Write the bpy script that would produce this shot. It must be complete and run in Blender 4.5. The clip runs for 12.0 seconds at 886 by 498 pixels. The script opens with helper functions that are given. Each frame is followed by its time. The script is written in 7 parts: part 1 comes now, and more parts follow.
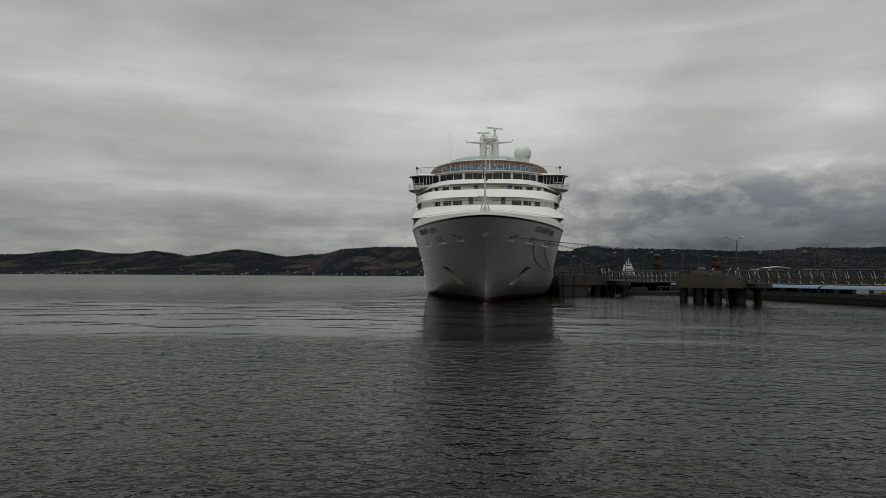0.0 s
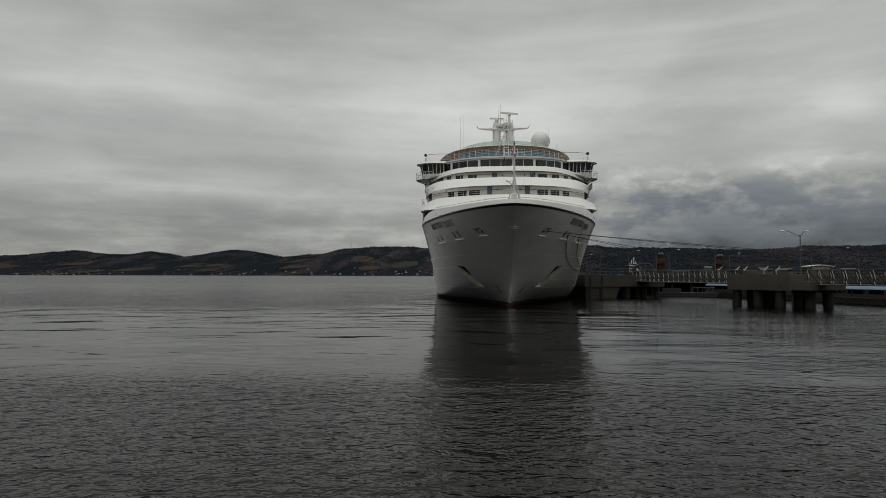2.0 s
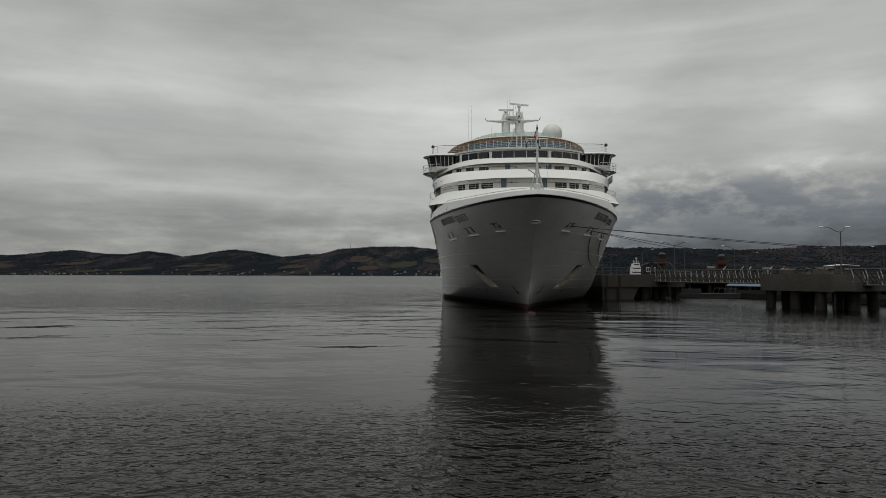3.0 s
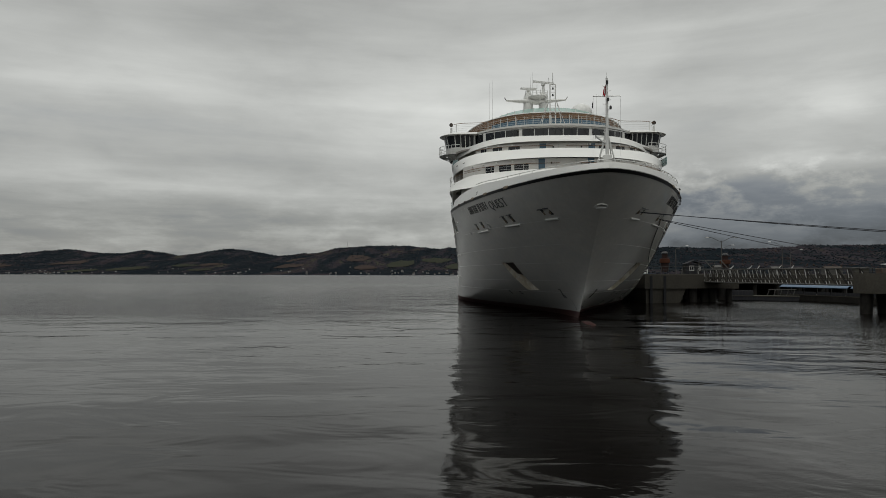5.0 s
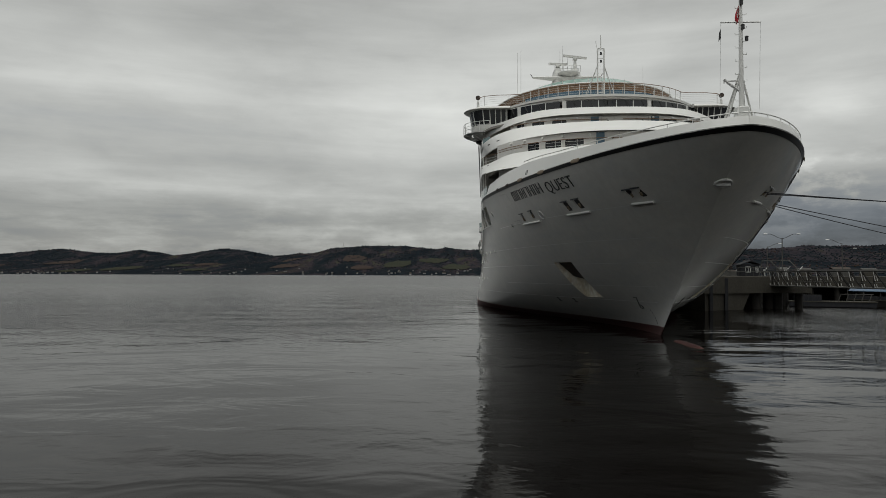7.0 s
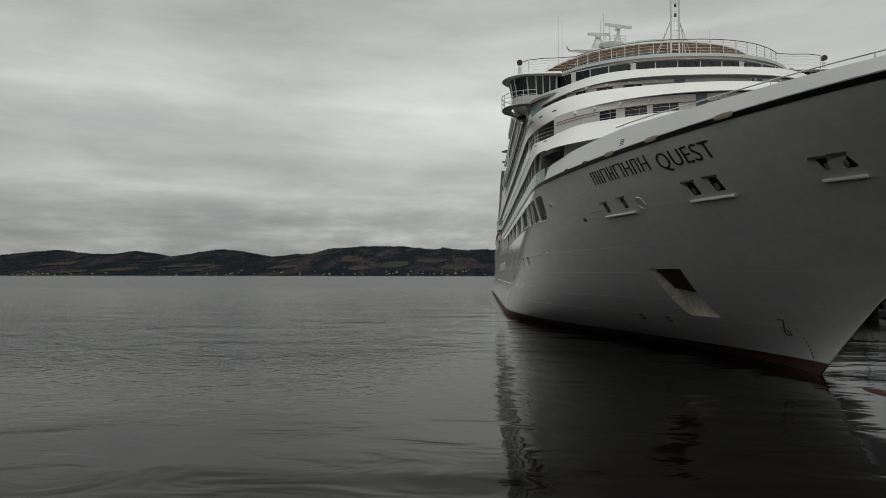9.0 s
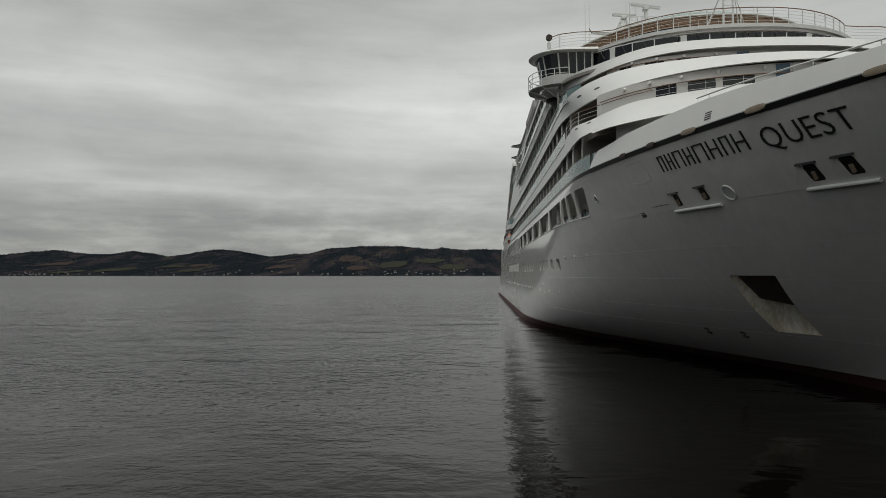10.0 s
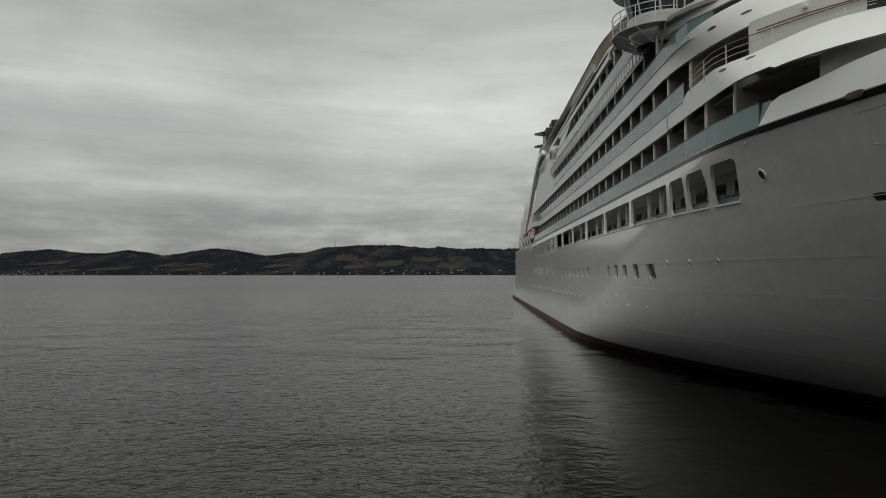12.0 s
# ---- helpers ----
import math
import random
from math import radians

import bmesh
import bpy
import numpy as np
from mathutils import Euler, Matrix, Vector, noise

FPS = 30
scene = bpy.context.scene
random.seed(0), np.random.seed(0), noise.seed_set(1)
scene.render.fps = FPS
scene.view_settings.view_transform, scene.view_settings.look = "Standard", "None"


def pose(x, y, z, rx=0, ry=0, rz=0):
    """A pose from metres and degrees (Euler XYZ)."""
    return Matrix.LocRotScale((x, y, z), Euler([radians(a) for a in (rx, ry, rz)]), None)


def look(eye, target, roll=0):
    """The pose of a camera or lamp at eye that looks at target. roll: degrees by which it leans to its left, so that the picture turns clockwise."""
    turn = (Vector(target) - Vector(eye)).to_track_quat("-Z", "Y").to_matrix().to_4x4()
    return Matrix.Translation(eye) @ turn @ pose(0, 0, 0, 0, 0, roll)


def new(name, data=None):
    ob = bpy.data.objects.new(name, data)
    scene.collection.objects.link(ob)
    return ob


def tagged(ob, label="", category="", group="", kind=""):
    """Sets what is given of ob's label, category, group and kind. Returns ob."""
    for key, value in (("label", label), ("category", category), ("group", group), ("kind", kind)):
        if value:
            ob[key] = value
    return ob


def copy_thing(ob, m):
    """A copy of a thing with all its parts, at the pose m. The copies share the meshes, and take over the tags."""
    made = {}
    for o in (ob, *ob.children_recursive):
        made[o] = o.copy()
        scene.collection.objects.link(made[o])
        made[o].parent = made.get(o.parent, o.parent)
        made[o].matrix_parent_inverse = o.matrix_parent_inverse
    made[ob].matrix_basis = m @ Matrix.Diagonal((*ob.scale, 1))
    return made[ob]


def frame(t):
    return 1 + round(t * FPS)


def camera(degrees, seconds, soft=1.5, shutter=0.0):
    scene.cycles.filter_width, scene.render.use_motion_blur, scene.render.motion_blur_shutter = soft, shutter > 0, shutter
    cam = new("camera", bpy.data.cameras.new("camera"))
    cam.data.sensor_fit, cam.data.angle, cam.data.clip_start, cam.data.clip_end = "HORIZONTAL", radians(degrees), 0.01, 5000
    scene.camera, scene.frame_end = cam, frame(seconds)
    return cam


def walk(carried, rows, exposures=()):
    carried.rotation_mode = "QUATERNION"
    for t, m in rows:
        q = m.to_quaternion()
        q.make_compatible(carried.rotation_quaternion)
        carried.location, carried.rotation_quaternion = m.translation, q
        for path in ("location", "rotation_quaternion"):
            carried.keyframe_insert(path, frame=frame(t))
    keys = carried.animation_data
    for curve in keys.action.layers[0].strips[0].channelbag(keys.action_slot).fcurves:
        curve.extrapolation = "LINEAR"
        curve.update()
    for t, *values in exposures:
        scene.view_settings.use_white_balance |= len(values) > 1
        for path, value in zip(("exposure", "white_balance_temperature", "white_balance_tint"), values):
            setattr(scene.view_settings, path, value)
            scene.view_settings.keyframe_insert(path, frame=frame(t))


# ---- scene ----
# The ship lies along y, bow towards -y, stem at the waterline at the origin; the water is z = -0.18.
cam = camera(65.0, 12.0, soft=0.8)
PATH = [
    (0, pose(1.04, -96.51, 3.50, 92.166, 0, 4.175) @ pose(0, 0, 0, 0, 0, 0.298)),
    (1.5, pose(-1.29, -85.83, 3.71, 92.128, 0, 4.080) @ pose(0, 0, 0, 0, 0, 0.100)),
    (3, pose(-4.08, -75.86, 3.59, 92.145, 0, 3.921) @ pose(0, 0, 0, 0, 0, 0.131)),
    (5, pose(-7.97, -61.40, 3.65, 92.080, 0, 3.661) @ pose(0, 0, 0, 0, 0, 0.118)),
    (6.5, pose(-10.90, -50.80, 3.75, 92.089, 0, 3.420) @ pose(0, 0, 0, 0, 0, 0.199)),
    (9, pose(-15.80, -33.23, 4.46, 92.119, 0, 3.114) @ pose(0, 0, 0, 0, 0, 0.045)),
    (10.5, pose(-18.68, -22.68, 4.99, 92.080, 0, 2.883) @ pose(0, 0, 0, 0, 0, -0.030)),
    (12, pose(-21.58, -12.52, 5.47, 92.021, 0, 2.654) @ pose(0, 0, 0, 0, 0, -0.042)),
]
walk(cam, PATH, [(0, 0.0), (3, 0.02), (6, 0.14), (9, 0.18), (12, 0.12)])

# ---------------------------------------------------------------- light
world = bpy.data.worlds.new("sky")
scene.world = world
world.use_nodes = True
wn, wl = world.node_tree.nodes, world.node_tree.links
for n in list(wn):
    wn.remove(n)


def wmath(op, a, b=0.0, c=0.0):
    n = wn.new("ShaderNodeMath")
    n.operation = op
    for slot, value in enumerate((a, b, c)):
        if isinstance(value, (int, float)):
            n.inputs[slot].default_value = value
        else:
            wl.new(value, n.inputs[slot])
    return n.outputs[0]


def wrange(value, a, b, c, d, smooth=True):
    n = wn.new("ShaderNodeMapRange")
    n.interpolation_type = "SMOOTHSTEP" if smooth else "LINEAR"
    wl.new(value, n.inputs[0])
    for slot, v in zip((1, 2, 3, 4), (a, b, c, d)):
        n.inputs[slot].default_value = v
    return n.outputs[0]


def wnoise(vector, scale, detail, rough, distort=0.0):
    n = wn.new("ShaderNodeTexNoise")
    wl.new(vector, n.inputs["Vector"])
    for key, v in (("Scale", scale), ("Detail", detail), ("Roughness", rough), ("Distortion", distort)):
        n.inputs[key].default_value = v
    return n.outputs[0]


def wvector(x, y, z):
    n = wn.new("ShaderNodeCombineXYZ")
    for slot, v in enumerate((x, y, z)):
        if isinstance(v, (int, float)):
            n.inputs[slot].default_value = v
        else:
            wl.new(v, n.inputs[slot])
    return n.outputs[0]


# An overcast sky: layered stratus over the dim blue of the clear sky behind it.
ways = wn.new("ShaderNodeTexCoord")
split = wn.new("ShaderNodeSeparateXYZ")
wl.new(ways.outputs["Generated"], split.inputs[0])
dx, dy, dz = split.outputs
up = wmath("MAXIMUM", dz, 0.0)
lift = wmath("ADD", up, 0.10)
sheet = wvector(wmath("DIVIDE", dx, lift), wmath("DIVIDE", dy, lift), 0.0)
broad = wnoise(sheet, 0.55, 2, 0.45, 0.2)
fine = wnoise(sheet, 1.5, 7, 0.55, 0.3)
puffs = wnoise(wvector(wmath("MULTIPLY", dx, 15.0), wmath("MULTIPLY", dy, 4.0), wmath("MULTIPLY", dz, 48.0)), 1.0, 7, 0.6)
lumps = wnoise(wvector(wmath("MULTIPLY", dx, 13.0), wmath("MULTIPLY", dy, 4.0), wmath("MULTIPLY", dz, 24.0)), 1.0, 8, 0.62)
level = wn.new("ShaderNodeValToRGB")
wl.new(up, level.inputs[0])
for place, v in ((0.0, 0.29), (0.04, 0.28), (0.10, 0.32), (0.20, 0.46), (0.28, 0.41), (0.40, 0.35), (0.60, 0.58), (1.0, 0.92)):
    e = level.color_ramp.elements.new(place)
    e.color = (v, v, v, 1)
for e in list(level.color_ramp.elements):
    if e.color[0] == 1.0 and e.position == 1.0 and len(level.color_ramp.elements) > 9:
        level.color_ramp.elements.remove(e)
        break
level.color_ramp.elements.remove(level.color_ramp.elements[0])
shape = wmath("ADD", wrange(broad, 0.30, 0.70, 0.93, 1.15), wmath("MULTIPLY", wrange(up, 0.04, 0.30, 1.0, 0.30), wrange(fine, 0.32, 0.70, -0.05, 0.05)))
low = wrange(up, 0.02, 0.16, 1.0, 0.0)
shape = wmath("ADD", shape, wmath("MULTIPLY", low, wrange(puffs, 0.42, 0.66, -0.10, 0.16)))
bank = wmath("MULTIPLY", wrange(dx, 0.02, 0.12, 0.0, 1.0), wrange(up, 0.12, 0.17, 1.0, 0.0))
shape = wmath("ADD", shape, wmath("MULTIPLY", bank, wrange(lumps, 0.42, 0.60, -0.22, 0.20)))
dim = wmath("MULTIPLY", wrange(dx, 0.02, 0.32, 0.0, 0.68), wrange(up, 0.03, 0.15, 1.0, 0.0))
shape = wmath("MULTIPLY", shape, wmath("SUBTRACT", 1.0, dim))
veil = wmath("MULTIPLY", wrange(dx, -0.42, -0.12, 0.15, 0.0), wrange(up, 0.04, 0.20, 1.0, 0.0))
shape = wmath("MULTIPLY", shape, wmath("SUBTRACT", 1.0, veil))
shape = wmath("MULTIPLY", shape, wrange(dy, -0.60, 0.35, 1.24, 1.12))
shape = wmath("MULTIPLY", shape, wrange(dx, -0.96, -0.60, 0.28, 1.0))
# torn layers: long streaks, and single cloud bodies and gaps at (dx, dz) with their half-sizes and contrast
ways_wide = wvector(wmath("MULTIPLY", dx, 2.2), wmath("MULTIPLY", dy, 0.8), wmath("MULTIPLY", dz, 24.0))
streaks = wnoise(ways_wide, 1.0, 8, 0.6, 0.5)
shape = wmath("MULTIPLY", shape, wrange(streaks, 0.28, 0.74, 0.90, 1.10, False))
threads = wnoise(wvector(wmath("MULTIPLY", dx, 5.0), wmath("MULTIPLY", dy, 1.0), wmath("MULTIPLY", dz, 60.0)), 1.0, 5, 0.55, 0.4)
shape = wmath("MULTIPLY", shape, wmath("MULTIPLY_ADD", wrange(up, 0.08, 0.20, 1.0, 0.0), wrange(threads, 0.36, 0.66, -0.05, 0.05), 1.0))
clouds = wnoise(wvector(wmath("MULTIPLY", dx, 5.5), wmath("MULTIPLY", dy, 1.5), wmath("MULTIPLY", dz, 15.0)), 1.0, 7, 0.56, 0.3)
shape = wmath("MULTIPLY", shape, wrange(clouds, 0.32, 0.68, 0.93, 1.07))
bend_x = wmath("MULTIPLY", wmath("SUBTRACT", wnoise(wvector(wmath("MULTIPLY", dx, 9.0), 0.0, wmath("MULTIPLY", dz, 22.0)), 1.0, 5, 0.6), 0.5), 0.16)
bend_z = wmath("MULTIPLY", wmath("SUBTRACT", wnoise(wvector(wmath("MULTIPLY", dx, 7.0), 5.0, wmath("MULTIPLY", dz, 20.0)), 1.0, 5, 0.6), 0.5), 0.05)
px, pz = wmath("ADD", dx, bend_x), wmath("ADD", dz, bend_z)
for cx, cz, wide, tall, gain in ((0.42, 0.215, 0.05, 0.022, 0.30), (0.36, 0.30, 0.16, 0.03, 0.10), (-0.46, 0.245, 0.10, 0.028, 0.16), (-0.10, 0.245, 0.16, 0.05, 0.16), (0.07, 0.20, 0.10, 0.03, 0.14),
                                 (-0.28, 0.33, 0.20, 0.06, -0.12), (-0.40, 0.185, 0.24, 0.030, -0.16), (0.30, 0.205, 0.12, 0.018, -0.14), (-0.42, 0.118, 0.26, 0.014, 0.20), (-0.12, 0.10, 0.14, 0.012, 0.14),
                                 (-0.47, 0.040, 0.04, 0.008, 0.26), (-0.20, 0.060, 0.10, 0.008, 0.16), (-0.30, 0.085, 0.16, 0.010, -0.14), (0.18, 0.105, 0.05, 0.014, -0.20), (0.33, 0.115, 0.08, 0.014, -0.16), (0.24, 0.135, 0.10, 0.010, 0.22), (0.42, 0.145, 0.08, 0.010, 0.24)):
    far_x, far_z = wmath("DIVIDE", wmath("SUBTRACT", px, cx), wide), wmath("DIVIDE", wmath("SUBTRACT", pz, cz), tall)
    near = wmath("POWER", 2.718, wmath("MULTIPLY", wmath("ADD", wmath("MULTIPLY", far_x, far_x), wmath("MULTIPLY", far_z, far_z)), -0.7))
    shape = wmath("MULTIPLY", shape, wmath("MULTIPLY_ADD", near, gain, 1.0))
value = wmath("MULTIPLY", shape, wn.new("ShaderNodeRGBToBW").outputs[0])
wl.new(level.outputs[0], [n for n in wn if n.bl_idname == "ShaderNodeRGBToBW"][0].inputs[0])
tint = wn.new("ShaderNodeMix")
tint.data_type = "RGBA"
wl.new(wmath("MULTIPLY", wrange(shape, 0.45, 1.0, 1.0, 0.0), 1.0), tint.inputs[0])
tint.inputs[6].default_value, tint.inputs[7].default_value = (0.985, 1.0, 0.955, 1), (0.87, 0.96, 1.07, 1)
cloud = wn.new("ShaderNodeVectorMath")
cloud.operation = "SCALE"
wl.new(tint.outputs[2], cloud.inputs[0])
wl.new(value, cloud.inputs["Scale"])
sky = wn.new("ShaderNodeTexSky")
sky.sky_type, sky.sun_disc = "NISHITA", False
sky.sun_elevation, sky.sun_rotation = radians(65), radians(215)
clear = wn.new("ShaderNodeVectorMath")
clear.operation = "SCALE"
wl.new(sky.outputs[0], clear.inputs[0])
clear.inputs["Scale"].default_value = 0.06
both_skies = wn.new("ShaderNodeMix")
both_skies.data_type = "RGBA"
both_skies.inputs[0].default_value = 0.94
wl.new(clear.outputs[0], both_skies.inputs[6])
wl.new(cloud.outputs[0], both_skies.inputs[7])
background = wn.new("ShaderNodeBackground")
background.inputs[1].default_value = 1.0
world_out = wn.new("ShaderNodeOutputWorld")
wl.new(both_skies.outputs[2], background.inputs[0])
wl.new(background.outputs[0], world_out.inputs[0])

sun = new("sun", bpy.data.lights.new("sun", "SUN"))
sun.data.energy, sun.data.angle, sun.data.color = 0.65, radians(50), (1.0, 0.985, 0.95)
sun.matrix_world = look((0, 0, 60), (0.24, 0.34, 59.1))



# ---------------------------------------------------------------- materials
def material(name, base, rough=0.5, metal=0.0, grain=(), bump=None, island=0.0, **extra):
    """A painted or bare surface. grain: rows of (scale, amount, colour) mixed over the base by noise; bump: (scale, strength, depth in metres)."""
    m = bpy.data.materials.new(name)
    m.use_nodes = True
    nt = m.node_tree
    b = nt.nodes["Principled BSDF"]
    b.inputs["Roughness"].default_value, b.inputs["Metallic"].default_value = rough, metal
    for key, value in extra.items():
        b.inputs[key.replace("_", " ")].default_value = value
    coords = nt.nodes.new("ShaderNodeTexCoord")
    rgb = nt.nodes.new("ShaderNodeRGB")
    rgb.outputs[0].default_value = (*base, 1)
    last = rgb.outputs[0]
    for scale, amount, color, stretch in grain:
        mp = nt.nodes.new("ShaderNodeMapping")
        mp.inputs["Scale"].default_value = stretch
        nt.links.new(coords.outputs["Object"], mp.inputs[0])
        tex = nt.nodes.new("ShaderNodeTexNoise")
        tex.inputs["Scale"].default_value, tex.inputs["Detail"].default_value, tex.inputs["Roughness"].default_value = scale, 6, 0.62
        nt.links.new(mp.outputs[0], tex.inputs["Vector"])
        ramp = nt.nodes.new("ShaderNodeMapRange")
        ramp.inputs[1].default_value, ramp.inputs[2].default_value, ramp.inputs[4].default_value = 0.42, 0.72, amount
        nt.links.new(tex.outputs[0], ramp.inputs[0])
        mix = nt.nodes.new("ShaderNodeMix")
        mix.data_type = "RGBA"
        nt.links.new(ramp.outputs[0], mix.inputs[0])
        nt.links.new(last, mix.inputs[6])
        mix.inputs[7].default_value = (*color, 1)
        last = mix.outputs[2]
    if island:
        info = nt.nodes.new("ShaderNodeObjectInfo")
        hsv = nt.nodes.new("ShaderNodeHueSaturation")
        rng = nt.nodes.new("ShaderNodeMapRange")
        rng.inputs[3].default_value, rng.inputs[4].default_value = 1 - island, 1 + island
        nt.links.new(info.outputs["Random"], rng.inputs[0])
        nt.links.new(rng.outputs[0], hsv.inputs["Value"])
        nt.links.new(last, hsv.inputs["Color"])
        last = hsv.outputs[0]
    nt.links.new(last, b.inputs["Base Color"])
    if bump:
        tex = nt.nodes.new("ShaderNodeTexNoise")
        tex.inputs["Scale"].default_value, tex.inputs["Detail"].default_value = bump[0], 4
        nt.links.new(coords.outputs["Object"], tex.inputs["Vector"])
        node = nt.nodes.new("ShaderNodeBump")
        node.inputs["Strength"].default_value, node.inputs["Distance"].default_value = bump[1], bump[2]
        nt.links.new(tex.outputs[0], node.inputs["Height"])
        nt.links.new(node.outputs[0], b.inputs["Normal"])
    return m


ONE = (1, 1, 1)
M_HULL = material("hull_paint", (0.74, 0.725, 0.675), 0.2, grain=[(0.35, 0.4, (0.57, 0.57, 0.55), (1, 1, 2.5)), (0.7, 0.5, (0.60, 0.62, 0.62), (1, 0.14, 1.6)), (2.2, 0.16, (0.45, 0.44, 0.41), (1, 1, 0.25)), (1.6, 0.10, (0.42, 0.36, 0.27), (2.2, 2.2, 0.18))], bump=(0.5, 0.3, 0.035), Specular_IOR_Level=0.8, Coat_Weight=0.45, Coat_Roughness=0.12)
M_WHITE = material("white_paint", (0.62, 0.62, 0.595), 0.34, grain=[(0.4, 0.5, (0.555, 0.56, 0.545), ONE), (3, 0.14, (0.54, 0.53, 0.50), (1, 1, 0.2))], bump=(0.8, 0.1, 0.02))
M_CREAM = material("cream_paint", (0.66, 0.645, 0.61), 0.5, grain=[(0.8, 0.3, (0.58, 0.57, 0.54), ONE)])
M_GREY = material("grey_paint", (0.50, 0.50, 0.49), 0.5, grain=[(1.5, 0.3, (0.40, 0.40, 0.39), ONE)])
M_BLACK = material("black_paint", (0.012, 0.012, 0.013), 0.35, grain=[(2, 0.3, (0.03, 0.03, 0.03), ONE)])
M_RED = material("antifouling_red", (0.085, 0.024, 0.021), 0.6, grain=[(0.9, 0.6, (0.045, 0.022, 0.019), (1, 1, 3)), (4, 0.4, (0.035, 0.035, 0.028), ONE)])
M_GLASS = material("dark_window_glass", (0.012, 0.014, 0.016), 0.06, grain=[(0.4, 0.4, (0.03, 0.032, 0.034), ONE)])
# taupe panels, darkened so the colour carries the shade inside the balconies
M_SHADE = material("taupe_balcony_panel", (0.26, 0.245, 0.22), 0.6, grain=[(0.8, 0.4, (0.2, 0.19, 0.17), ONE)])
M_DOOR = material("balcony_glass_door", (0.025, 0.025, 0.026), 0.1, grain=[(1.4, 0.6, (0.09, 0.085, 0.075), (1, 1, 0.3))], island=0.6)
M_TEAL = material("tinted_balustrade_glass", (0.17, 0.27, 0.265), 0.08, grain=[(0.25, 0.4, (0.25, 0.35, 0.35), ONE)], Alpha=0.72)
M_HAND = material("dark_handrail", (0.10, 0.09, 0.08), 0.45, grain=[(3, 0.4, (0.16, 0.14, 0.12), ONE)])
M_GALV = material("pale_galvanised_brace", (0.34, 0.34, 0.33), 0.55, 0.2, grain=[(3, 0.5, (0.22, 0.22, 0.21), ONE)])
M_GREEN = material("green_screen_glass", (0.36, 0.56, 0.50), 0.1, Alpha=0.7)
M_BLUE = material("blue_shutter", (0.06, 0.12, 0.17), 0.35, grain=[(5, 0.3, (0.09, 0.15, 0.2), ONE)])
M_WOOD = material("varnished_wood", (0.20, 0.115, 0.06), 0.5, grain=[(6, 0.5, (0.11, 0.06, 0.03), (1, 1, 8))])
M_RAIL = material("rail_steel", (0.62, 0.62, 0.6), 0.4, 0.2)
M_BEIGE = material("worn_fairlead_paint", (0.20, 0.155, 0.105), 0.6, grain=[(2.5, 0.5, (0.34, 0.30, 0.24), ONE)])
M_RUST = material("rusty_anchor_steel", (0.035, 0.031, 0.028), 0.75, grain=[(6, 0.6, (0.14, 0.07, 0.035), ONE)])
M_POCKET = material("rust_streaked_white_paint", (0.76, 0.74, 0.66), 0.5, grain=[(1.1, 0.8, (0.46, 0.34, 0.15), (2.0, 2.0, 0.3)), (4, 0.4, (0.20, 0.13, 0.07), (2, 2, 0.3))])
M_ORANGE = material("lifeboat_orange", (0.55, 0.10, 0.04), 0.4, grain=[(2, 0.3, (0.4, 0.09, 0.05), ONE)])
M_CONC = material("wet_stained_concrete", (0.05, 0.046, 0.038), 0.9, grain=[(0.6, 0.8, (0.03, 0.028, 0.024), (1, 1, 0.3)), (5, 0.4, (0.085, 0.08, 0.07), ONE)], bump=(6, 0.4, 0.03), Specular_IOR_Level=0.15)
M_PILE = material("wet_dark_pile", (0.012, 0.0112, 0.010), 0.7, grain=[(2, 0.6, (0.035, 0.032, 0.026), (1, 1, 0.4))], bump=(5, 0.5, 0.04), Specular_IOR_Level=0.2)
M_STEEL = material("galvanised_steel", (0.055, 0.054, 0.050), 0.65, 0.0, grain=[(4, 0.5, (0.09, 0.088, 0.082), ONE)], Specular_IOR_Level=0.3)
M_ROOFBLUE = material("blue_sheet_roof", (0.07, 0.12, 0.19), 0.45, grain=[(1.5, 0.4, (0.08, 0.13, 0.19), ONE)])
M_ROPE = material("dark_mooring_rope", (0.02, 0.021, 0.026), 0.85, grain=[(30, 0.5, (0.045, 0.045, 0.05), ONE)])
M_TIMBER = material("dark_stained_boards", (0.022, 0.023, 0.027), 0.85, grain=[(5, 0.5, (0.045, 0.045, 0.045), (1, 1, 0.2))], Specular_IOR_Level=0.2)
M_YELLOW = material("yellow_machine_paint", (0.36, 0.21, 0.035), 0.6, grain=[(2, 0.5, (0.2, 0.11, 0.03), ONE)])
M_BRICK = material("rust_red_steel", (0.022, 0.014, 0.013), 0.9, grain=[(0.1, 0.5, (0.025, 0.015, 0.012), ONE)], Specular_IOR_Level=0.1)
M_COLLAR = material("faded_orange_steel", (0.06, 0.026, 0.016), 0.9, grain=[(0.15, 0.6, (0.07, 0.025, 0.015), ONE)], Specular_IOR_Level=0.1)
M_LAMP = material("lamp_lens", (0.75, 0.75, 0.72), 0.3)
M_FLAG = material("red_flag_cloth", (0.40, 0.025, 0.035), 0.85, grain=[(9, 0.3, (0.3, 0.02, 0.03), ONE)])


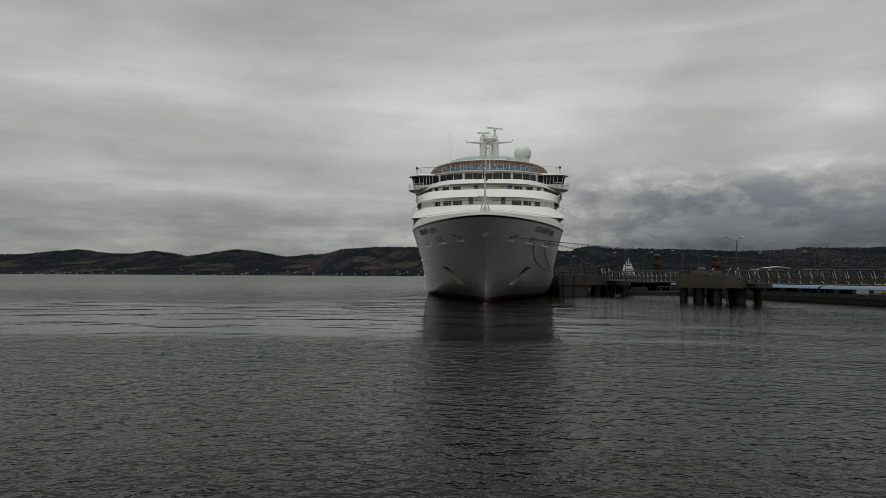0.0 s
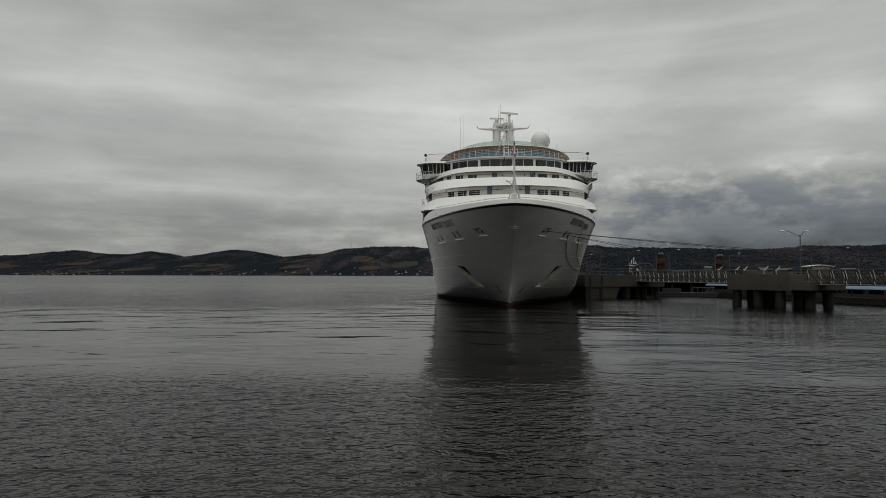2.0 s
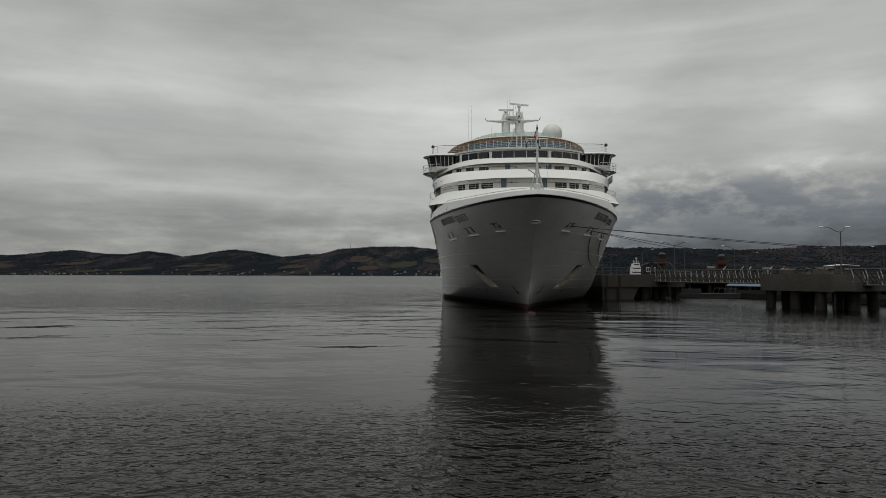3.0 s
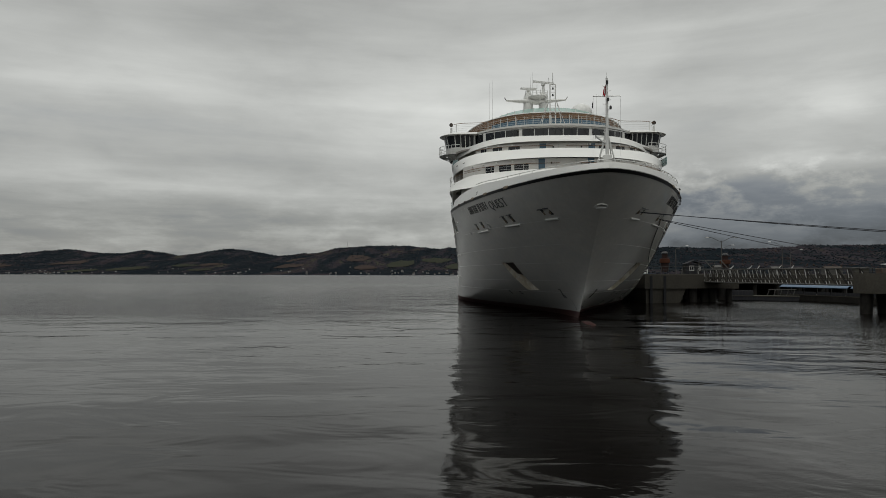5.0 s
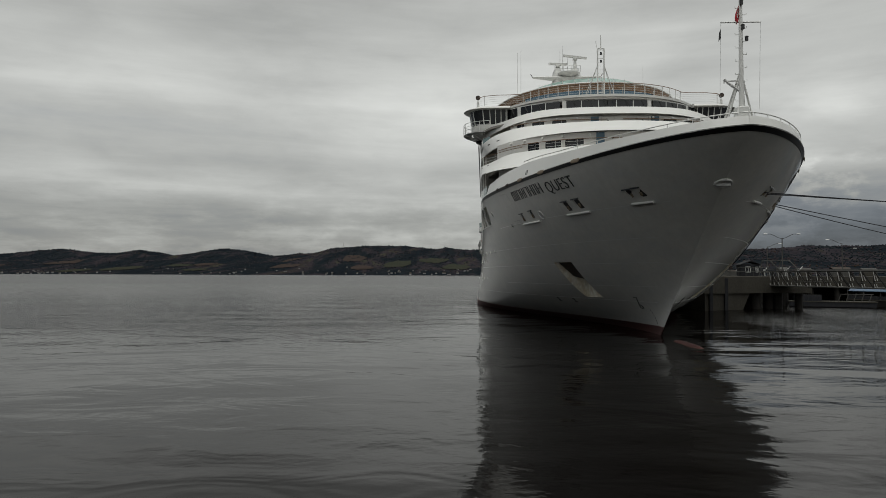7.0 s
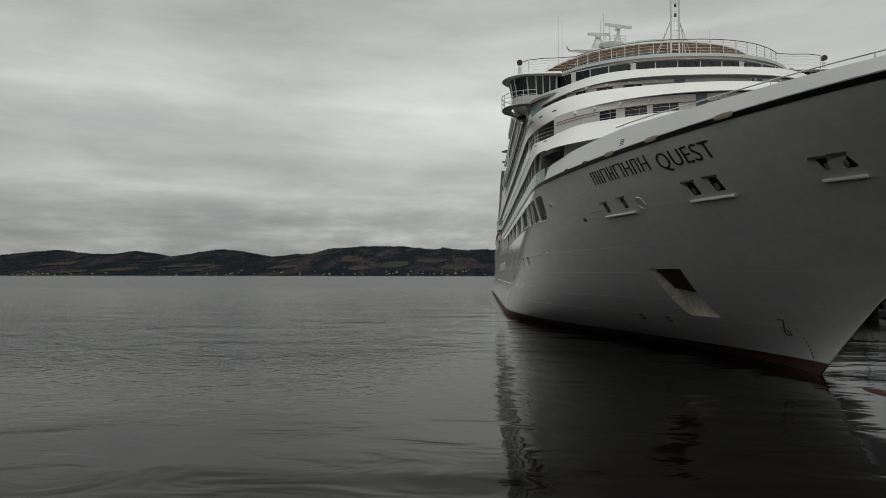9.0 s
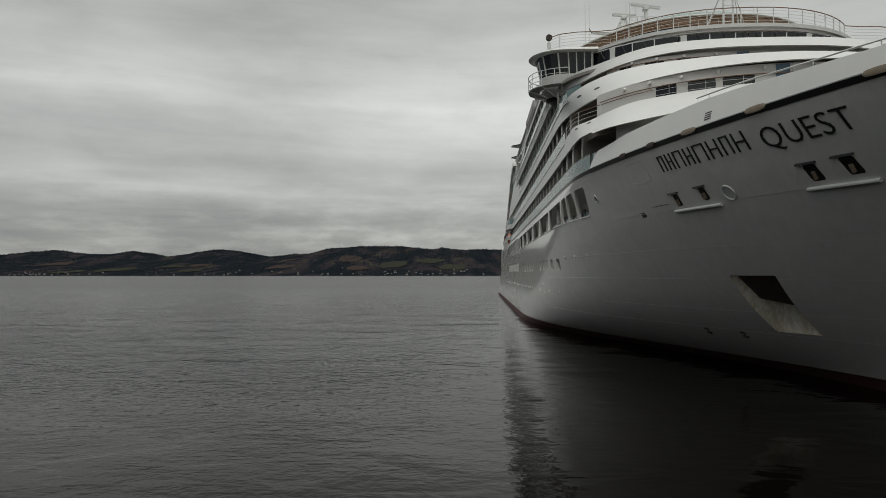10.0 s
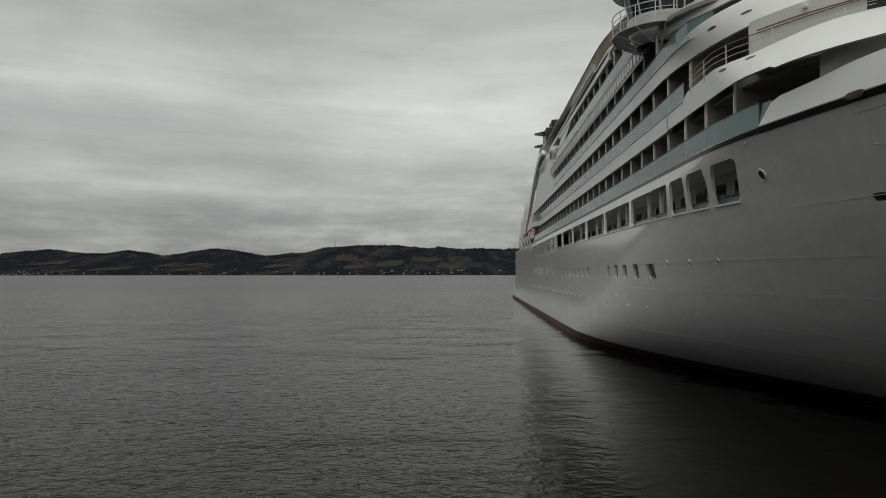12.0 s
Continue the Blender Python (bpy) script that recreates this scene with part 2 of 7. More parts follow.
# ---------------------------------------------------------------- mesh helpers
class Geo:
    def __init__(self):
        self.v, self.f = [], []

    def add(self, v, f):
        o = len(self.v)
        self.v += [tuple(p) for p in v]
        self.f += [tuple(i + o for i in q) for q in f]
        return self

    def box(self, x0, x1, y0, y1, z0, z1, c=0.0):
        """A box; c: chamfer of its edges."""
        if not c:
            v = [(x, y, z) for z in (z0, z1) for y in (y0, y1) for x in (x0, x1)]
            return self.add(v, [(0, 2, 3, 1), (4, 5, 7, 6), (0, 1, 5, 4), (2, 6, 7, 3), (0, 4, 6, 2), (1, 3, 7, 5)])
        rings = []
        for z, d in ((z0, c), (z0 + c, 0), (z1 - c, 0), (z1, c)):
            rings.append([(x0 + c + d * 0, y0 + d, z), (x1 - c, y0 + d, z), (x1 - d, y0 + c, z), (x1 - d, y1 - c, z), (x1 - c, y1 - d, z), (x0 + c, y1 - d, z), (x0 + d, y1 - c, z), (x0 + d, y0 + c, z)])
        return self.loft(rings, True, True)

    def obox(self, at, ex, ey, ez):
        """A box about at, with half-extent vectors ex, ey and ez."""
        at, ex, ey, ez = Vector(at), Vector(ex), Vector(ey), Vector(ez)
        v = [at + ex * a + ey * b + ez * c for c in (-1, 1) for b in (-1, 1) for a in (-1, 1)]
        return self.add(v, [(0, 2, 3, 1), (4, 5, 7, 6), (0, 1, 5, 4), (2, 6, 7, 3), (0, 4, 6, 2), (1, 3, 7, 5)])

    def loft(self, rows, closed=False, caps=False):
        n, v, f = len(rows[0]), [p for r in rows for p in r], []
        for i in range(len(rows) - 1):
            for j in range(n if closed else n - 1):
                k = (j + 1) % n
                f.append((i * n + j, i * n + k, (i + 1) * n + k, (i + 1) * n + j))
        if caps:
            f += [tuple(range(n))[::-1], tuple(range((len(rows) - 1) * n, len(rows) * n))]
        return self.add(v, f)

    def pipe(self, pts, r, n=6, r1=None):
        pts = [Vector(p) for p in pts]
        rows, r1 = [], r if r1 is None else r1
        for i, p in enumerate(pts):
            d = (pts[min(i + 1, len(pts) - 1)] - pts[max(i - 1, 0)]).normalized()
            a = d.cross(Vector((0, 0, 1)) if abs(d.z) < 0.9 else Vector((1, 0, 0))).normalized()
            b = d.cross(a)
            q = r + (r1 - r) * i / max(len(pts) - 1, 1)
            rows.append([p + a * q * math.cos(t) + b * q * math.sin(t) for t in [2 * math.pi * k / n for k in range(n)]])
        return self.loft(rows, True, True)

    def lathe(self, at, profile, n=20, sx=1.0, sy=1.0):
        rows = [[(at[0] + r * sx * math.cos(t), at[1] + r * sy * math.sin(t), at[2] + z) for t in [2 * math.pi * k / n for k in range(n)]] for r, z in profile]
        return self.loft(rows, True, True)

    def make(self, name, mat, parent=None, label="", smooth=40):
        me = bpy.data.meshes.new(name)
        me.from_pydata(self.v, [], self.f)
        me.materials.append(mat)
        if smooth:
            me.polygons.foreach_set("use_smooth", [True] * len(me.polygons))
            me.set_sharp_from_angle(angle=radians(smooth))
        me.update()
        ob = new(name, me)
        ob.parent = parent
        return tagged(ob, label) if label else ob


def fixed(ob):
    """Outward normals for a closed mesh."""
    bm = bmesh.new()
    bm.from_mesh(ob.data)
    bmesh.ops.recalc_face_normals(bm, faces=bm.faces)
    bm.to_mesh(ob.data)
    bm.free()
    return ob


def share(ob, name, m, parent=None):
    """Another object on the same mesh."""
    o = new(name, ob.data)
    o.parent = parent or ob.parent
    o.matrix_basis = m
    for key in ("label",):
        if key in ob:
            o[key] = ob[key]
    return o


def thing(name, at, label, category, group=""):
    ob = new(name)
    ob.location = at
    ob.empty_display_size = 0.5
    return tagged(ob, label, category, group)


# ---------------------------------------------------------------- the ship: hull
HALF_BEAM, SIDE = 12.75, 12.12
DECKS = [10.6, 13.3, 16.0, 18.7, 21.4]


def stem(z):
    return -(1.35 * z + 0.013 * z * z)


def half(y, z):
    """Half breadth of the hull at a station and height."""
    s, k = z / 10.55, min(max(z / 6, 0), 1)
    run, a = 54.49 - 9.33 * s - 14.41 * s * s, 2.076 + 0.965 * s - 1.797 * s * s
    c = 1.021 - 0.632 * s + 0.225 * s * s + 0.899 * math.exp(-z / 1.5)
    full = HALF_BEAM - (HALF_BEAM - SIDE) * k * k * (3 - 2 * k)
    if y > 150:
        full *= 1 - 0.30 * ((y - 150) / 22) ** 2
    v = 1 - max((y - stem(z)) / run, 0)
    v = min(0.5 * (v + math.sqrt(v * v + 0.004)), 1)
    return full * (1 - v ** a) ** c


def station(w, z):
    return w + stem(z) * max(0.0, 1 - w / 12)


def unstation(y, z):
    return y if y >= 12 else (y - stem(z)) / (1 - stem(z) / 12)


def on_hull(y, z, out=0.0, side=-1):
    """A point out metres off the plating, and the outward normal."""
    p = Vector((side * half(y, z), y, z))
    dy = Vector((side * (half(y + 0.05, z) - half(y - 0.05, z)), 0.1, 0))
    dz = Vector((side * (half(y, z + 0.05) - half(y, z - 0.05)), 0, 0.1))
    n = dy.cross(dz).normalized()
    if n.x * side < 0:
        n = -n
    return p + n * out, n


def rounded(y0, y1, z0, z1, r, n=4):
    """A rectangle with rounded corners, in (y, z)."""
    out = []
    for cy, cz, a in ((y1 - r, z1 - r, 0), (y0 + r, z1 - r, 90), (y0 + r, z0 + r, 180), (y1 - r, z0 + r, 270)):
        for i in range(n + 1):
            t = radians(a + 90 * i / n)
            out.append((cy + r * math.cos(t), cz + r * math.sin(t)))
    return out


HOLES = []          # (kind, outline in (y, z), depth)
WINDOWS = [(14.45, 16.55), (17.0, 19.25), (19.65, 21.8), (22.3, 30.1), (30.6, 38.6), (39.05, 47.1), (47.55, 55.6), (56.05, 63.6), (64.1, 69.2)]



def slant(y, z):
    """The forward openings lean aft towards their sills."""
    return y + float(np.interp(y, (14, 18, 20, 22.5, 30), (0.75, 0.8, 0.4, 0.3, 0.0))) * max(9.84 - z, 0) / 1.48


for y0, y1 in WINDOWS:
    HOLES.append(("opening", [(slant(y, z), z) for y, z in rounded(y0, y1, 8.34, 9.9, 0.26)], 0.14))
CHOCKS = [(5.15, 8.12, 0.24, 0.26), (3.2, 8.18, 0.24, 0.26), (-2.3, 8.24, 0.27, 0.28), (-3.65, 8.27, 0.27, 0.28), (-8.25, 8.34, 0.2, 0.22), (-8.85, 8.36, 0.2, 0.22)]
for y, z, a, b in CHOCKS:
    HOLES.append(("chock", rounded(y - a, y + a, z - b, z + b, 0.08, 2), 0.06))
PORTS = [(27.2, 5.6, 1.25, 0.85), (30.0, 5.6, 1.05, 0.85), (32.5, 5.6, 1.0, 0.85), (34.9, 5.6, 1.0, 0.85), (37.6, 5.6, 1.0, 0.85)] + [(46.4 + 2.75 * i, 5.55, 0.85, 0.8) for i in range(7)]
for y, z, w, h in PORTS:
    HOLES.append(("port", rounded(y - w / 2, y + w / 2, z - h / 2, z + h / 2, 0.16, 3), 0.16))
HOLES.append(("mouth", rounded(8.3, 8.85, 7.62, 7.86, 0.1, 3), 0.06))
POCKET = [(3.0, 4.77), (5.48, 4.77), (6.57, 2.2), (4.35, 2.2)]
POCKET_RING = [(p[0] + (q[0] - p[0]) * k / 8, p[1] + (q[1] - p[1]) * k / 8) for p, q in zip(POCKET, POCKET[1:] + POCKET[:1]) for k in range(8)]
HOLES.append(("pocket", POCKET_RING, 0.8))


def build_hull(parent):
    cells = []
    for kind, ring, depth in HOLES:
        wz = [(unstation(y, z), z) for y, z in ring]
        m = 0.06 if kind in ("chock", "mouth", "port") else 0.14
        cells.append((min(p[0] for p in wz) - m, max(p[0] for p in wz) + m, min(p[1] for p in wz) - m, max(p[1] for p in wz) + m, wz, depth, kind))
    ws = [0, 0.04, 0.1, 0.2, 0.35, 0.55, 0.8] + [1.1 + 0.35 * i for i in range(34)] + [13 + 1.0 * i for i in range(48)] + [61 + 4 * i for i in range(28)] + [172]
    zs = [-0.8, -0.4, 0, 0.3] + [0.6 + 0.4 * i for i in range(25)] + [10.4, 10.6]
    for c in cells:
        ws += c[:2]
        zs += c[2:4]
    ws, zs = sorted(set(round(w, 4) for w in ws)), sorted(set(round(z, 4) for z in zs))
    g, reveals = Geo(), {}
    for side in (-1, 1):
        index = {}

        def vert(w, z, inward=0.0):
            key = (round(w, 4), round(z, 4), round(inward, 3))
            if key not in index:
                index[key] = len(g.v)
                y = station(w, z)
                g.v.append((side * max(half(y, z) - inward, 0.0), y, z))
            return index[key]

        for i in range(len(zs) - 1):
            for j in range(len(ws) - 1):
                wm, zm = (ws[j] + ws[j + 1]) / 2, (zs[i] + zs[i + 1]) / 2
                if any(c[0] < wm < c[1] and c[2] < zm < c[3] for c in cells):
                    continue
                q = (vert(ws[j], zs[i]), vert(ws[j + 1], zs[i]), vert(ws[j + 1], zs[i + 1]), vert(ws[j], zs[i + 1]))
                g.f.append(q if side > 0 else q[::-1])
        for w0, w1, z0, z1, ring, depth, kind in cells:
            cw, cz = sum(p[0] for p in ring) / len(ring), sum(p[1] for p in ring) / len(ring)
            angles = sorted([math.atan2(z - cz, w - cw) for w, z in ring] + [math.atan2(z - cz, w - cw) for w in (w0, w1) for z in (z0, z1)])
            inner, outer = [], []
            for t in angles:
                dx, dz = math.cos(t), math.sin(t)
                best = 9.0e9
                for k in range(len(ring)):
                    (ax, az), (bx, bz) = ring[k - 1], ring[k]
                    det = dx * (az - bz) - dz * (ax - bx)
                    if abs(det) < 1e-9:
                        continue
                    s = ((ax - cw) * (az - bz) - (az - cz) * (ax - bx)) / det
                    u = (dx * (az - cz) - dz * (ax - cw)) / det
                    if s > 0 and -1e-6 <= u <= 1 + 1e-6:
                        best = min(best, s)
                inner.append((cw + dx * best, cz + dz * best))
                s = min(((w1 if dx > 0 else w0) - cw) / dx if abs(dx) > 1e-9 else 9e9, ((z1 if dz > 0 else z0) - cz) / dz if abs(dz) > 1e-9 else 9e9)
                outer.append((cw + dx * s, cz + dz * s))
            n = len(angles)
            for k in range(n):
                a, b = k, (k + 1) % n
                q = (vert(*outer[a]), vert(*outer[b]), vert(*inner[b]), vert(*inner[a]))
                g.f.append(q if side > 0 else q[::-1])
                if kind != "pocket":
                    q = (vert(*inner[a]), vert(*inner[b]), vert(*inner[b], depth), vert(*inner[a], depth))
                    g.f.append(q if side > 0 else q[::-1])
            if kind in ("chock", "mouth", "port"):
                reveals.setdefault("back", []).append((kind, side, [(station(w, z), z) for w, z in inner], depth))
        # transom
    z_line = [z for z in zs]
    y_end = station(172, 5)
    g.loft([[(-half(y_end, z), y_end, z) for z in z_line], [(half(y_end, z), y_end, z) for z in z_line]])
    hull = g.make("hull", M_HULL, parent, "light grey painted steel hull with a flared bow", smooth=32)
    for kind, side, ring, depth in reveals["back"]:
        p = Geo()
        p.add([(side * max(half(y, z) - depth + 0.01, 0), y, z) for y, z in ring], [tuple(range(len(ring)))])
        if kind == "port":
            p.make("hull_window", M_GLASS, hull, "dark window set deep in the hull side", smooth=0)
        else:
            p.make("chock_backing", M_BLACK, hull, smooth=0)
    return hull


ship = thing("cruise_ship", (0, 0, 0), "large white cruise ship moored bow-out beside a concrete pier", "cruise ship")
hull = build_hull(ship)


def hull_strip(name, mat, y0, y1, low, high, out, parent, steps=90, both=True, label=""):
    """A band laid on the plating between two heights; y0 None: from the stem."""
    ob = None
    for side in ((-1, 1) if both else (-1,)):
        g, rows = Geo(), []
        for i in range(steps + 1):
            f = (i / steps) ** 1.8 if y0 is None else i / steps
            rows.append([])
            for z in (low, low + (high - low) * 0.3, low + (high - low) * 0.6, low + (high - low) * 0.8, high):
                a = stem(z) + 0.01 if y0 is None else y0
                y = a + (y1 - a) * f
                p, n = on_hull(y, z, out, side)
                rows[-1].append(p)
        inner = [[(p[0] * 0.999 - side * 0.03, p[1], p[2]) for p in r] for r in rows]
        g.loft([r + q[::-1] for r, q in zip(rows, inner)], True, True)
        ob = fixed(g.make(name, mat, parent, label))
    return ob


hull_strip("boot_topping", M_RED, None, 168, -0.75, 0.42, 0.05, ship, 320, label="dark red antifouling band at the waterline")
hull_strip("sheer_stripe", M_BLACK, None, 12.2, 10.38, 10.57, 0.02, ship, 120, label="black stripe under the bulwark")
hull_strip("sheer_stripe", M_BLACK, 12.2, 105, 10.40, 10.56, 0.02, ship, 90)
for z, y1 in ((7.78, 12.3), (6.02, 30), (4.6, 32), (3.1, 20), (2.05, 34)):
    for a, b in {4.6: ((stem(z) + 1.6, 3.02), (5.62, y1)), 3.1: ((stem(z) + 1.6, 3.8), (6.25, y1))}.get(z, ((stem(z) + 1.6, y1),)):
        hull_strip("plating_seam", M_WHITE, a, b, z, z + 0.026, 0.009, ship, 50)

# bulbous bow tip breaking the surface
g = Geo()
rows = []
for i in range(13):
    t = i / 12
    r = 0.9 * math.sqrt(max(1 - (1 - t) ** 2, 0)) if t < 0.5 else 0.9 * (0.87 + 0.13 * t)
    rows.append([(r * 0.95 * math.cos(a), -9.0 + 8.9 * t, -0.35 - 0.8 * t + r * 0.8 * math.sin(a)) for a in [2 * math.pi * k / 16 for k in range(16)]])
g.loft(rows, True, True)
fixed(g.make("bulbous_bow", M_RED, ship, "red bulbous bow just breaking the water"))

# fairlead flaps, rubbing bars, anchor pockets and marks
for side in (-1, 1):
    for y, z, a, b in CHOCKS:
        p, n = on_hull(y, z + b + 0.05, 0.03, side)
        g = Geo()
        t = Vector((side * (half(y + 0.1, z) - half(y - 0.1, z)), 0.2, 0)).normalized()
        g.obox(p, t * (a + 0.14), n * 0.05, Vector((0, 0, 0.03)))
        g.make("chock_hood", M_BLACK, hull)
        p, n = on_hull(y, z, -0.01, side)
        g = Geo()
        up = n.cross(t).normalized()
        up = up if up.z > 0 else -up
        g.pipe([p - up * b * 0.95, p + up * b * 0.1], 0.075, 8)
        g.make("roller", M_BEIGE, hull, "worn fairlead roller")
    for y0, y1, z in ((2.5, 5.65, 7.68), (-4.15, -1.7, 7.76), (-9.0, -7.7, 7.86)):
        g = Geo()
        g.pipe([on_hull(y0 + (y1 - y0) * i / 6, z, 0.06, side)[0] for i in range(7)], 0.075, 8)
        g.make("rubbing_bar", M_WHITE, hull, "white half-round rubbing bar")
    # oval recess rim beside the aft chocks
    g = Geo()
    pts = []
    for k in range(17):
        t = 2 * math.pi * k / 16
        pts.append(on_hull(1.75 + 0.3 * math.cos(t), 8.05 + 0.27 * math.sin(t), 0.02, side)[0])
    g.pipe(pts, 0.035, 6)
    g.make("eye_rim", M_WHITE, hull)
    c, n = on_hull(1.75, 8.05, 0.012, side)
    g = Geo()
    g.add([c] + pts[:-1], [(0, 1 + i, 1 + (i + 1) % 16) for i in range(16)])
    g.make("eye_plate", M_GREY, hull)
    # anchor pocket: slanting chute with a dark upper end
    outer = [Vector((side * half(y, z), y, z)) for y, z in POCKET]
    deep = (2.3, 2.3, 0.3, 0.3)
    inner = [p - Vector((side * d, 0, 0)) for p, d in zip(outer, deep)]
    g = Geo()
    rim = [Vector((side * half(y, z), y, z)) for y, z in POCKET_RING]
    floor_ring = [inner[k // 8].lerp(inner[(k // 8 + 1) % 4], k % 8 / 8) for k in range(32)]
    g.loft([rim, floor_ring], True)
    g.add(inner, [(0, 1, 2, 3)])
    pocket = g.make("anchor_pocket", M_POCKET, hull, "white anchor pocket with brown rust streaks", smooth=0)
    # anchor head housed in the upper half of the chute
    g = Geo()
    lid = [q - Vector((side * d, 0, 0)) for q, d in ((outer[0].lerp(outer[1], 0.06), 0.3), (outer[1].lerp(outer[0], 0.03), 0.3), (outer[1].lerp(outer[2], 0.4), 0.5), (outer[0].lerp(outer[3], 0.55), 0.5))]
    back = [q - Vector((side * 0.4, 0, -0.1)) for q in lid]
    g.loft([back, lid], True, True)
    fixed(g.make("anchor_crown", M_RUST, pocket, "dark anchor head housed in the pocket", smooth=0))
    g = Geo()
    at = (inner[0] + inner[1]) / 2 * 0.78 + (inner[2] + inner[3]) / 2 * 0.22 + Vector((side * 0.3, 0, 0))
    slope = ((outer[0] + outer[1]) / 2 - (outer[2] + outer[3]) / 2).normalized()
    along = Vector((0, 1, 0))
    g.obox(at + slope * 0.45, along * 0.85, slope * 0.25, Vector((side * 0.18, 0, 0)))
    g.pipe([at + slope * 0.5, at - slope * 0.35], 0.14, 8)
    g.pipe([at + slope * 0.3 + along * 0.75, at - slope * 0.25 + along * 0.6], 0.16, 8, 0.05)
    g.pipe([at + slope * 0.3 - along * 0.75, at - slope * 0.25 - along * 0.6], 0.16, 8, 0.05)
    g.make("anchor", M_RUST, hull, "dark rusty stockless anchor")
    # bulb and thruster marks
    g = Geo()
    hook = [(0.74, 2.34), (0.42, 2.36), (0.9, 1.98), (1.3, 1.63), (1.2, 1.58), (0.98, 1.6), (0.9, 1.72), (0.98, 1.82)]
    g.pipe([on_hull(y, z, 0.01, side)[0] for y, z in hook], 0.035, 5)
    g.make("bulb_mark", M_BLACK, hull)
    for y in (11.6, 9.1):
        for d, e in ((0, 0), (0.22, -0.2)):
            g = Geo()
            g.pipe([on_hull(y + d + 0.14 * math.cos(t), 1.93 + e + 0.06 * math.sin(t), 0.01, side)[0] for t in [k * math.pi / 5 for k in range(11)]], 0.028, 5)
            g.make("thruster_mark", M_BLACK, hull)
    for k in range(7):
        g = Geo()
        p, n = on_hull(0.42 + 0.05 * k, 1.5 - 0.18 * k, 0.012, side)
        g.obox(p, (0.0, 0.045, 0), n * 0.01, (0, 0, 0.05))
        g.make("draught_mark", M_BLACK, hull, smooth=0)
    g = Geo()
    g.pipe([on_hull(y, z, 0.02, side)[0] for y, z in ((35.15, 4.02), (34.85, 4.0), (34.85, 3.25), (34.7, 3.15))], 0.06, 6)
    g.make("hull_fitting", M_WHITE, hull)

# cut panel line forward
g = Geo()
g.pipe([on_hull(y, 8.02, 0.004)[0] for y in (7.4, 6.9, 6.4, 5.9)], 0.012, 4)
g.make("hatch_line", M_BLACK, hull)

g = Geo()
g.pipe([on_hull(y, z, 0.004)[0] for y, z in rounded(6.2, 7.85, 9.15, 10.1, 0.12, 3)], 0.012, 4)
g.make("hatch_line", M_HULL, hull)
# stem eye on the centreline
g = Geo()
g.pipe([(0.42 * math.cos(t), stem(8.39 + 0.17 * math.sin(t)) - 0.05 + 0.16 * abs(math.cos(t)), 8.39 + 0.15 * math.sin(t)) for t in [2 * math.pi * k / 24 for k in range(25)]], 0.06, 8)
g.make("stem_eye", M_WHITE, hull, "white oval stem eye")
g = Geo()
g.lathe((0, stem(8.39) + 0.08, 8.39 - 0.13), [(0.05, 0), (0.36, 0.02), (0.36, 0.22), (0.05, 0.24)], 20, 1, 0.35)
g.make("stem_eye_mouth", M_GREY, hull)


# ---------------------------------------------------------------- hull windows and openings
def hull_window(y, z, w, h, r=0.1):
    """A small framed window in the hull side."""
    g = Geo()
    outer, inner = rounded(y - w / 2 - 0.06, y + w / 2 + 0.06, z - h / 2 - 0.06, z + h / 2 + 0.06, r, 2), rounded(y - w / 2, y + w / 2, z - h / 2, z + h / 2, r * 0.8, 2)
    g.loft([[on_hull(a, b, 0.0)[0] for a, b in outer], [on_hull(a, b, 0.035)[0] for a, b in outer], [on_hull(a, b, 0.035)[0] for a, b in inner], [on_hull(a, b, 0.006)[0] for a, b in inner]], True)
    fr = g.make("hull_window", M_HULL, hull)
    g = Geo()
    g.add([on_hull(a, b, 0.008)[0] for a, b in inner], [tuple(range(len(inner)))])
    g.make("pane", M_GLASS, fr, smooth=0)


for i in range(12):
    hull_window(72.9 + 2.55 * i, 5.8, 0.8, 1.05)


def porthole(y, z, r):
    g = Geo()
    ring = [2 * math.pi * k / 14 for k in range(14)]
    g.loft([[on_hull(y + q * math.cos(t), z + q * math.sin(t), o)[0] for t in ring] for q, o in ((r * 1.35, 0.0), (r * 1.3, 0.035), (r, 0.035), (r, 0.006))], True)
    fr = g.make("porthole", M_HULL, hull)
    g = Geo()
    g.add([on_hull(y + r * math.cos(t), z + r * math.sin(t), 0.008)[0] for t in ring], [tuple(range(14))])
    g.make("pane", M_GLASS, fr, smooth=0)


porthole(13.2, 9.05, 0.17)
for y in (18.9, 21.7, 24.45):
    porthole(y, 6.0, 0.11)
for i, y in enumerate((29.2, 32.6, 37.5)):
    porthole(y, 3.42, 0.09)
for i in range(11):
    porthole(44 + 2.7 * i, 3.45, 0.09)
for i in range(9):
    porthole(76 + 4 * i, 3.5, 0.09)

# promenade behind the large openings
g = Geo()
for side in (-1, 1):
    g.box(side * 9.6 - 0.05, side * 9.6 + 0.05, 12.5, 128, 7.5, 10.5)
    g.loft([[(side * 9.6, y, z) for y, z in ((13.5, 7.9), (20, 7.9), (30, 7.9), (128, 7.9))], [(side * (half(y, 7.8) - 0.25), y, 7.9) for y in (13.5, 20, 30, 128)]])
g.box(-9.6, 9.6, 12.4, 12.5, 7.5, 10.5)
g.make("promenade_wall", M_CREAM, ship, "shaded promenade wall behind the hull openings", smooth=0)
g = Geo()
g.box(-11.7, 11.7, 13.2, 128, 10.2, 10.32)
g.make("promenade_ceiling", M_CREAM, ship, smooth=0)
door = None
